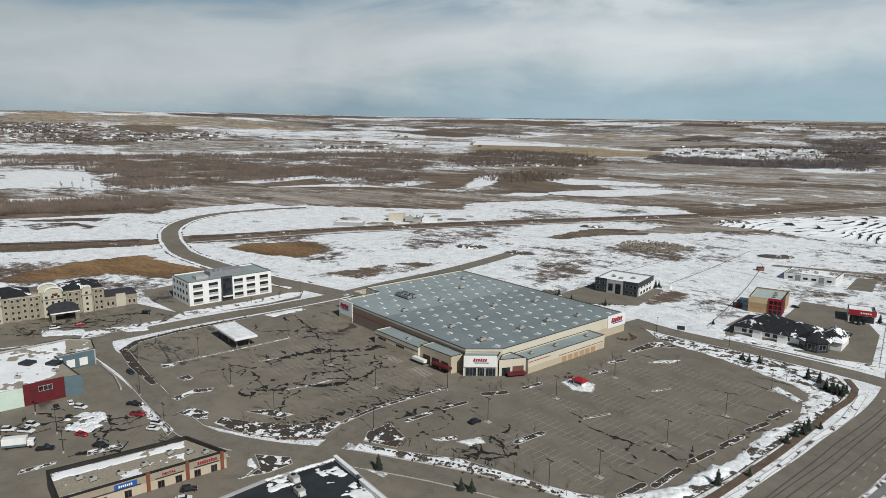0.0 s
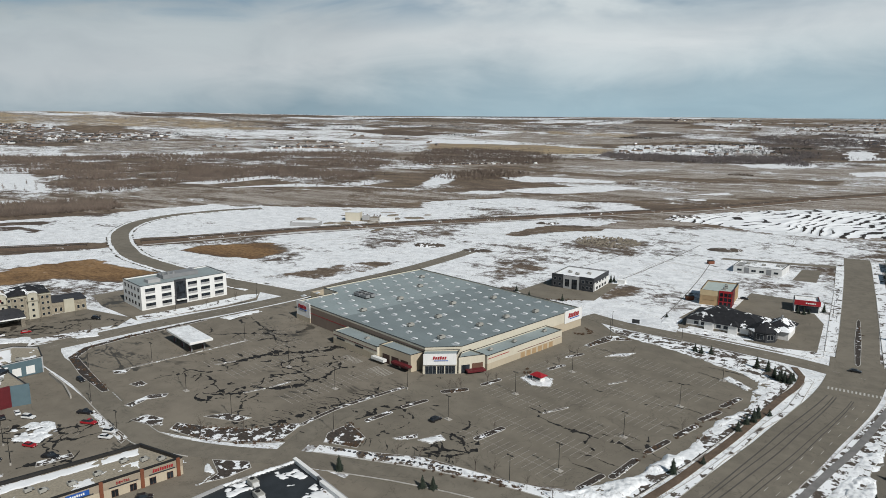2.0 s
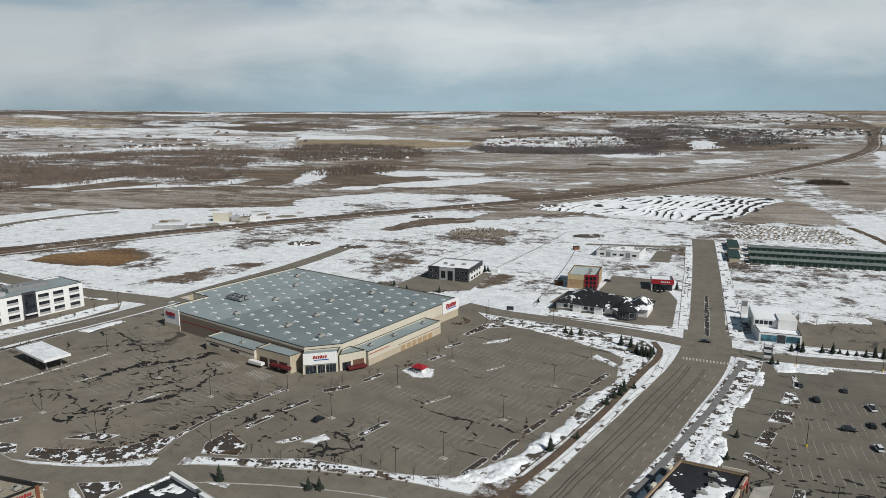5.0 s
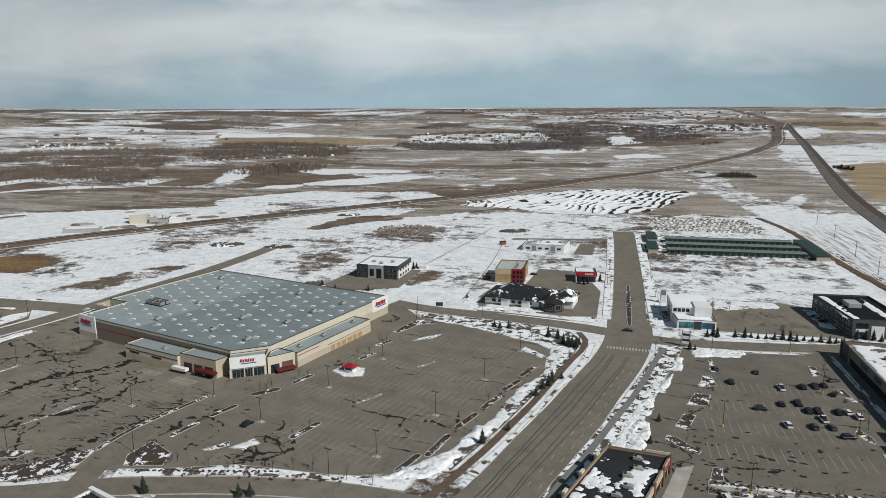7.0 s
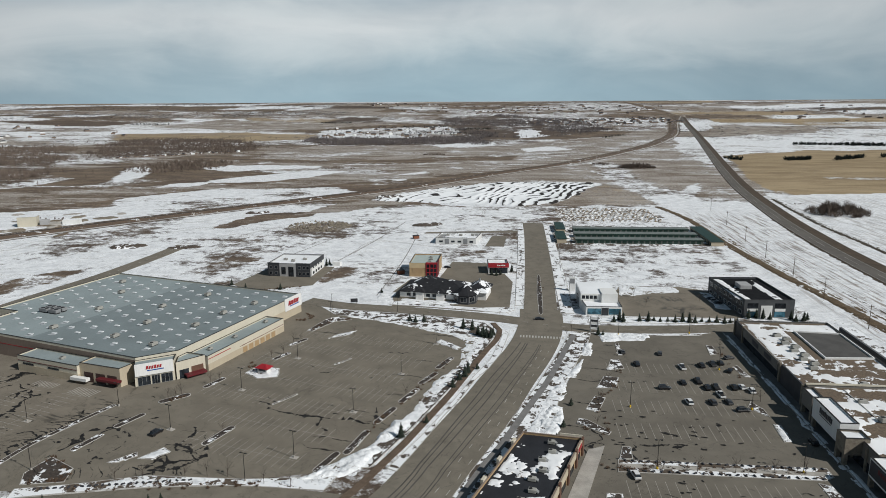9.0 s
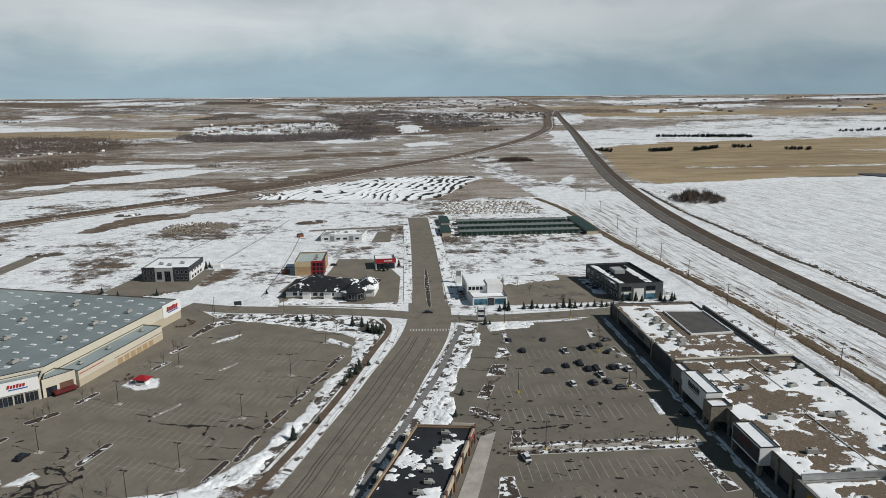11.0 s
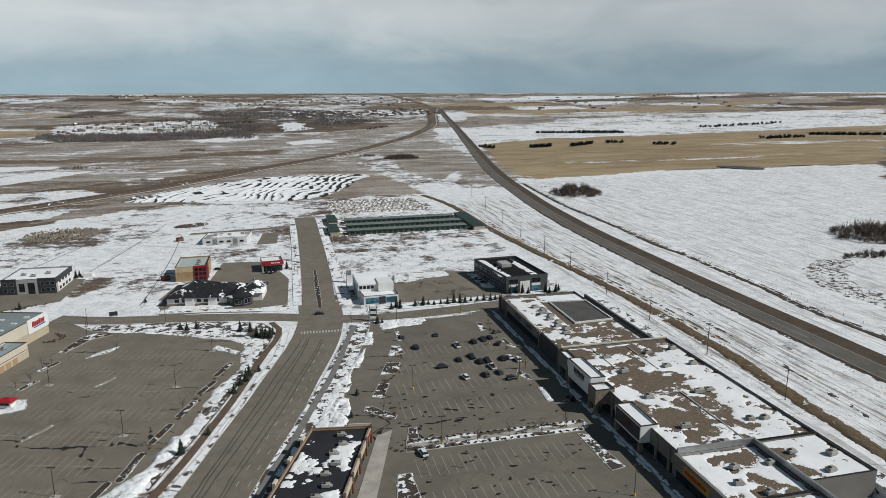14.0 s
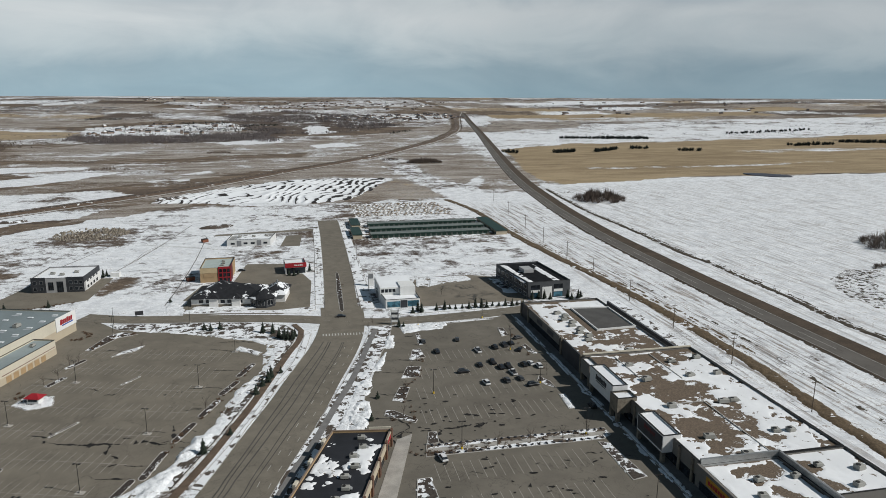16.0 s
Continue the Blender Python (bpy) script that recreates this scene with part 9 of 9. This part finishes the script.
def cottages(name, label, spots_, seed, w=(9, 15), h=(3.0, 5.0)):
    """Far houses: gabled boxes with white walls and dark or snowy roofs."""
    r = random.Random(seed)
    bm = bmnew()
    for x, y in spots_:
        z = hz(x, y) - 0.3
        a, c, e = r.uniform(*w), r.uniform(*w) * 0.7, r.uniform(*h)
        m = pose(x, y, z, 0, 0, r.uniform(0, 180))
        v = [bm.verts.new(m @ Vector(p)) for p in ((-a / 2, -c / 2, 0), (a / 2, -c / 2, 0), (a / 2, c / 2, 0), (-a / 2, c / 2, 0), (-a / 2, -c / 2, e), (a / 2, -c / 2, e), (a / 2, c / 2, e), (-a / 2, c / 2, e), (-a / 2, 0, e * 1.6), (a / 2, 0, e * 1.6))]
        wall_i, roof_i = r.choice((0, 1, 1, 1, 1, 1)), r.choice((2, 3, 3, 3, 3, 3))
        for q in ((0, 1, 5, 4), (2, 3, 7, 6), (1, 2, 6, 9, 5), (3, 0, 4, 8, 7)):
            bm.faces.new([v[i] for i in q]).material_index = wall_i
        for q in ((4, 5, 9, 8), (6, 7, 8, 9)):
            bm.faces.new([v[i] for i in q]).material_index = roof_i
    return tagged(link(name, bm, [WHITE, TAUPE, SNOW, SHINGLE]), label, "houses", kind="stuff")


cottages("distant_house", "scattered far houses with snowy and dark roofs", scatter(HOUSES, 230, 41) + scatter(SETTLE, 40, 42) + line((-1440, 1527), (-1301, 1700), 34, 14, 43) + scatter([(-1996, 1744), (-1477, 2595), (-1083, 1904), (-1541, 1394)], 30, 44), 3, (9, 17))
cottages("trailer_park", "row of small pale trailers along the river road", line((-740, 1240), (-560, 1400), 46, 14, 48), 6, (5, 8), (1.8, 2.4))
cottages("distant_town", "pale sheds and houses of a far town", scatter([(60, 2500), (640, 2600), (560, 2860), (40, 2800)], 170, 45) + scatter([(-500, 3300), (400, 2950), (900, 3800), (-900, 4200)], 130, 46) + scatter([(900, 2600), (2200, 2500), (2600, 3400), (1200, 3600)], 40, 47), 5, (9, 22), (2.6, 4.6))

# gravel works beyond the field
flat_roofed("works_shed", "long pale grey works shed in the snow", pose(-449, 498, 0, 0, 0, 22), [(0, 0), (28, 0), (28, 12), (0, 12)], 3.6, MIDGREY, SNOWROOF, None, 0.2)
gw2 = thing("silo_block", "pale concrete silo block at the gravel works", "silo", pose(-424, 552, 0, 0, 0, 20))
part("tower", boxed(0, 15, 0, 10, -0.2, 8.5, 0.1), CREAM, gw2)
part("tower_roof", boxed(-0.3, 15.3, -0.3, 10.3, 8.5, 8.9), SNOW, gw2)
part("hopper", boxed(17, 24, 1, 8, -0.2, 5.0, 0.4), MIDGREY, gw2)
flat_roofed("works_shed", "small pale shed at the gravel works", pose(-392, 566, 0, 0, 0, 20), [(0, 0), (14, 0), (14, 8), (0, 8)], 4.0, WHITE, SNOWROOF, None, 0.2)
rp = random.Random(15)
for k in range(26):
    x, y = rp.uniform(-470, -360), rp.uniform(520, 640)
    tagged(link("spoil_mound", mound(around(x, y, rp.uniform(4, 12), rp.uniform(3, 7), rp.uniform(0, 90), 12), rp.uniform(0.5, 1.4), 0, k, amount=1.2), (DIRT, STONE, CONCRETE)[k % 3], smooth=True), "low heap of gravel in the works yard", "gravel heap", group="gravel heaps")

# ridged topsoil heap, dark earth under snow
HEAPMAT = snowy("black_earth_under_snow", (0.05, 0.04, 0.034), 0.80, 9.0, soft=0.03)
bm = bmnew()
nx_, ny_ = 230, 110
grid = []
for j in range(ny_):
    row = []
    for i in range(nx_):
        x, y = -150 + 265 * i / (nx_ - 1), 694 + 226 * j / (ny_ - 1)
        u = (x * 0.92 - y * 0.39) + 22 * noise.noise((x / 60, y / 60, 4)) + 5 * noise.noise((x / 14, y / 14, 6))
        ins = float(inside(np.array([x, x + 9, x - 9, x, x]), np.array([y, y, y, y + 9, y - 9]), HEAP).mean())
        ridge = 0.5 + 0.5 * math.sin(u / 1.9)
        row.append(bm.verts.new((x, y, -0.4 + ins * (0.7 + 1.3 * ridge * (0.6 + 0.6 * noise.noise((x / 18, y / 18, 9)))))))
    grid.append(row)
for j in range(ny_ - 1):
    for i in range(nx_ - 1):
        q = bm.faces.new((grid[j][i], grid[j][i + 1], grid[j + 1][i + 1], grid[j + 1][i]))
        x, y = grid[j][i].co.x, grid[j][i].co.y
        u = (x * 0.92 - y * 0.39) + 22 * noise.noise((x / 60, y / 60, 4)) + 5 * noise.noise((x / 14, y / 14, 6))
        bare = 0.66 - 0.75 * min(1.0, max(0.0, (x - 5) / 70)) + 1.0 * noise.noise((x / 22, y / 40, 1))
        q.material_index = 1 if math.sin(u / 1.9 + 1.1) > bare else 0
tagged(link("earth_mound", bm, [HEAPMAT, plain("black_earth", (0.025, 0.02, 0.018), 0.95, var=0.4, big=4, bump=0.5)], smooth=True), "wide ridged heap of black topsoil streaked with snow", "earth heap")
# rows of small tipped soil piles behind the storage yard and rubble in the field
HUMP = bmnew()
rp = random.Random(9)
for j in range(9):
    for i in range(22):
        x, y = 48 + i * 4.1 + rp.uniform(-0.8, 0.8) + (j % 2) * 2, 616 + j * 8.2 + rp.uniform(-1.2, 1.2)
        tmp = mound(around(x, y, 1.9, 2.9, rp.uniform(-20, 20), 8), rp.uniform(0.9, 1.5), 0, i * 3 + j, amount=0.3)
        m_ = bpy.data.meshes.new("tmp")
        tmp.to_mesh(m_)
        tmp.free()
        HUMP.from_mesh(m_)
        bpy.data.meshes.remove(m_)
tagged(link("soil_pile", HUMP, snowy("brown_soil_half_snow", (0.17, 0.135, 0.095), 0.45, 2.6), smooth=True), "rows of small tipped soil piles half under snow", "soil piles", kind="stuff")
V, F = [], []
for k in range(420):
    a, q = rp.uniform(0, math.tau), math.sqrt(rp.random())
    x, y = -161 + 27 * q * math.cos(a), 572 + 26 * q * math.sin(a)
    s = rp.uniform(0.5, 1.6)
    n = len(V)
    V += [(x - s, y, -0.1), (x, y - s, -0.1), (x + s, y, -0.1), (x, y + s, -0.1), (x + rp.uniform(-0.3, 0.3), y, s * rp.uniform(0.7, 1.2))]
    F += [(n, n + 1, n + 4), (n + 1, n + 2, n + 4), (n + 2, n + 3, n + 4), (n + 3, n, n + 4)]
rub = bpy.data.meshes.new("rubble")
rub.from_pydata(V, [], F)
rub.materials.append(STONE)
tagged(new("rubble", rub), "field of broken concrete rubble in the snow", "rubble", kind="stuff")
SOILMIX = snowy("dark_soil_with_snow", (0.065, 0.052, 0.042), 0.40, 5.0, soft=0.012)
for k, (x, y, rx, ry, h) in enumerate(((-282, 480, 13, 7, 2.2), (-238, 482, 12, 5, 1.4), (-68, 585, 13, 6, 2.0), (-130, 752, 16, 8, 2.4), (-240, 640, 12, 6, 1.6))):
    tagged(link("dirt_mound", mound(around(x, y, rx, ry, 20, 16), h, 0, 80 + k, 2.0, 3.0, 8.0), SOILMIX, smooth=True), "brown dirt mound showing through the snow", "dirt mound", group="dirt mounds")

# the farm track fences, the pond and small yard things
pond = bmnew()
prism(pond, wobble(around(632, 836, 32, 17, -50, 20), 2.5, 4, 2, 12), hz(632, 836) - 0.5, hz(632, 836) + 0.9)
tagged(link("water_pond", pond, plain("dark_ice", (0.05, 0.055, 0.07), 0.55, var=0.2, big=10)), "dark thawed pond in the snow field", "pond", kind="structure")
bm = bmnew()
for k in range(46):
    y = 180 + k * 12.0
    x = 262 + 6 * math.sin(y / 400.0)
    tube(bm, (x, y, -0.1), (x, y, 1.3), 0.07, sides=4)
tagged(link("fence", bm, WOODPOLE), "line of short wooden fence posts along the highway", "fence", kind="stuff")
DITCH = smooth_line([(258, 120), (257, 200), (258.5, 233), (256.5, 266), (257.6, 290), (260.5, 320), (260.8, 351), (262.8, 393), (260.3, 428), (264, 485), (265, 540), (267, 617), (282, 760)], 8)
BANK = smooth_line([(173, 90), (174.5, 140), (175.5, 165), (177, 190), (179, 212), (180.5, 240), (180.5, 286), (179.5, 325), (175, 381), (169, 441), (164, 516), (162, 627), (150, 700)], 8)
DEADGRASS = plain("dark_dead_grass", (0.062, 0.050, 0.036), 0.95, var=0.5, big=5, small=0.5, bump=0.5)
BANKGRASS = snowy("brown_bank_grass", (0.098, 0.069, 0.040), 0.24, 4.0, soft=0.012, fine=0.8)


def bare_strip(name, label, line, w0, w1, material, seed, cover, patch=6.0, height=0.5):
    """A strip of grass and clods that stands clear of the snow, with gaps and a ragged edge."""
    bm = mound(strip_poly(line, w0, w1), height, 0.02, seed, 1.2, 1.1, 4.0, 0.7, cover, patch)
    return tagged(link(name, bm, material, smooth=True), label, "dead grass", kind="stuff")


bare_strip("ditch_grass", "dark dead grass along the highway ditch", DITCH, -2.0, 2.0, DEADGRASS, 61, 0.66)
bare_strip("ditch_grass", "thin dark grass beside the fence line", DITCH, 3.0, 4.2, DEADGRASS, 62, 0.50, 4.0)
bare_strip("bank_grass", "dry brown grass bank along the pole line", BANK, -3.6, 2.8, BANKGRASS, 63, 0.72, 7.0, 0.7)
bare_strip("bank_grass", "worn brown vehicle track beside the pole line", [p for p in BANK if 230 < p[1] < 560], 4.4, 5.6, BANKGRASS, 64, 0.58, 5.0, 0.2)
bare_strip("bank_grass", "worn brown vehicle track beside the pole line", [p for p in BANK if 230 < p[1] < 600], 7.2, 8.2, BANKGRASS, 65, 0.55, 5.0, 0.2)
bare_strip("bank_grass", "thin line of brown grass in the snow", [p for p in BANK if 150 < p[1] < 430], 13.6, 14.8, DEADGRASS, 66, 0.50, 5.0, 0.2)
bare_strip("bank_grass", "brush along the foot of the highway", HWY_L[:60], -7.9, -6.6, DEADGRASS, 67, 0.60, 5.0, 0.3)
for k, (w0, w1) in enumerate(((7.3, 9.6), (-9.6, -7.3))):
    bm = mound(strip_poly([p for p in CURVE_L if p[0] < -300], w0, w1), 0.9, 0.02, 70 + k, 1.0, 0.8, 4.0, 0.8, 0.62, 6.0)
    tagged(link("snow_bank", bm, SNOW, smooth=True), "ploughed snow along the curving road", "snow bank", group="snow along the curving road")
    bare_strip("ditch_grass", "dark wet grass beside the curving road", [p for p in CURVE_L if p[0] < -300], *((9.4, 10.8), (-10.8, -9.4))[k], DEADGRASS, 74 + k, 0.56, 5.0, 0.3)
# ploughed ring round the snowed-in slough
bm = mound([(312, 346), (298, 323), (293, 306), (292, 292), (295, 283), (297, 262), (322, 262), (315, 293), (315, 304), (320, 317), (338, 339), (368, 355), (341, 363), (321, 351)], 0.35, 0.02, 68, 0.8, 1.6, 4.0, 0.45, 0.46, 1.9)
tagged(link("stubble_ring", bm, DEADGRASS, smooth=True), "ring of dark stubble clods round a snowed-in slough", "stubble", kind="stuff")
tuft = [(p[0] + random.Random(i * 7 + j).gauss(0, 1.4), p[1] + random.Random(i * 5 + j).uniform(-4, 4)) for i, p in enumerate(DITCH) for j in range(16)]
thicket("ditch_grass", "tall dead grass stems in the highway ditch", tuft, 0.8, 0.6, DEADGRASS, 91, 7, category="dead grass")
for x, y, c in ((-71, 526, ORANGE), (-66, 415, ORANGE)):
    ex = thing("container_bin", "small rusty orange bin at the building site", "bin", pose(x, y, 0, 0, 0, 30))
    part("tub", boxed(-2.2, 2.2, -1.6, 1.6, 0.1, 2.4, 0.1), c, ex)
    part("rim", boxed(-2.3, 2.3, -1.7, 1.7, 2.38, 2.55), DARKMETAL, ex)
LANE = smooth_line([(-72, 366), (-70.5, 405), (-70, 470), (-72, 545)], 8)
bm = bmnew()
TRACK = plain("grey_mud_track", (0.16, 0.15, 0.14), 0.95, var=0.5, big=4, small=0.6)
ribbon(bm, LANE, -0.25, 0.25, 0.05, 0.3)
tagged(link("road_track", bm, TRACK), "muddy track round the building plots", "track", kind="structure")
bm = bmnew()
for a, b in (((-160, 430), (-120, 600)), ((-116, 436), (-90, 600)), ((-262, 330), (-250, 470))):
    line_ = smooth_line([a, ((a[0] + b[0]) / 2 + 2, (a[1] + b[1]) / 2), b], 8)
    ribbon(bm, line_, -0.3, 0.3, 0.05, 0.3)
tagged(link("road_ruts", bm, TRACK), "bare vehicle ruts through the snow", "track", kind="stuff")

# dead grass tufts and clods that poke through the snow, wheel ruts across the plots
rt = random.Random(123)
plots = [(-560, 300), (-430, 300), (-300, 330), (-245, 400), (-225, 420), (-150, 440), (-108, 440), (-108, 360), (-76, 352), (-76, 450), (6, 452), (6, 600), (40, 600), (140, 600), (180, 640), (60, 720), (-140, 690), (-300, 600), (-440, 440), (-540, 330)]
tufts = scatter(plots, 9000, 9, lambda x, y, r: vnoise(x, y, 26.0, 33) * 0.6 + vnoise(x, y, 7.0, 35) * 0.4 > 0.50 + 0.12 * r)
for k in range(4200):
    x, y = (rt.uniform(150, 208), rt.uniform(90, 720)) if k < 1700 else (rt.uniform(36, 120), rt.uniform(400, 505)) if k < 2900 else (rt.uniform(-640, -300), rt.uniform(400, 640))
    if vnoise(np.array(x), np.array(y), 18.0, 43) > 0.5:
        tufts.append((x, y))
thicket("grass_tuft", "dead grass tufts and clods poking through the snow", tufts, 0.45, 0.75, plain("dead_grass_tufts", (0.085, 0.066, 0.047), 0.95, var=0.45, big=20, bump=0), 124, 4, category="dead grass")
ruts = bmnew()
for k in range(34):
    x, y, u = rt.uniform(-420, 120), rt.uniform(440, 640), radians(rt.choice((75, 78, 82, 52, 50, 160)) + rt.uniform(-8, 8))
    l = rt.uniform(25, 90)
    line_ = [(x + math.cos(u) * l * t / 6 + 2.5 * math.sin(t + k), y + math.sin(u) * l * t / 6) for t in range(7)]
    for o in (-0.95, 0.95):
        ribbon(ruts, smooth_line(line_, 6), o - 0.16, o + 0.16, 0.05, 0.2)
tagged(link("wheel_rut", ruts, plain("muddy_rut", (0.30, 0.285, 0.27), 0.95, var=0.4, big=9)), "muddy wheel ruts crossing the snow", "wheel ruts", kind="stuff")
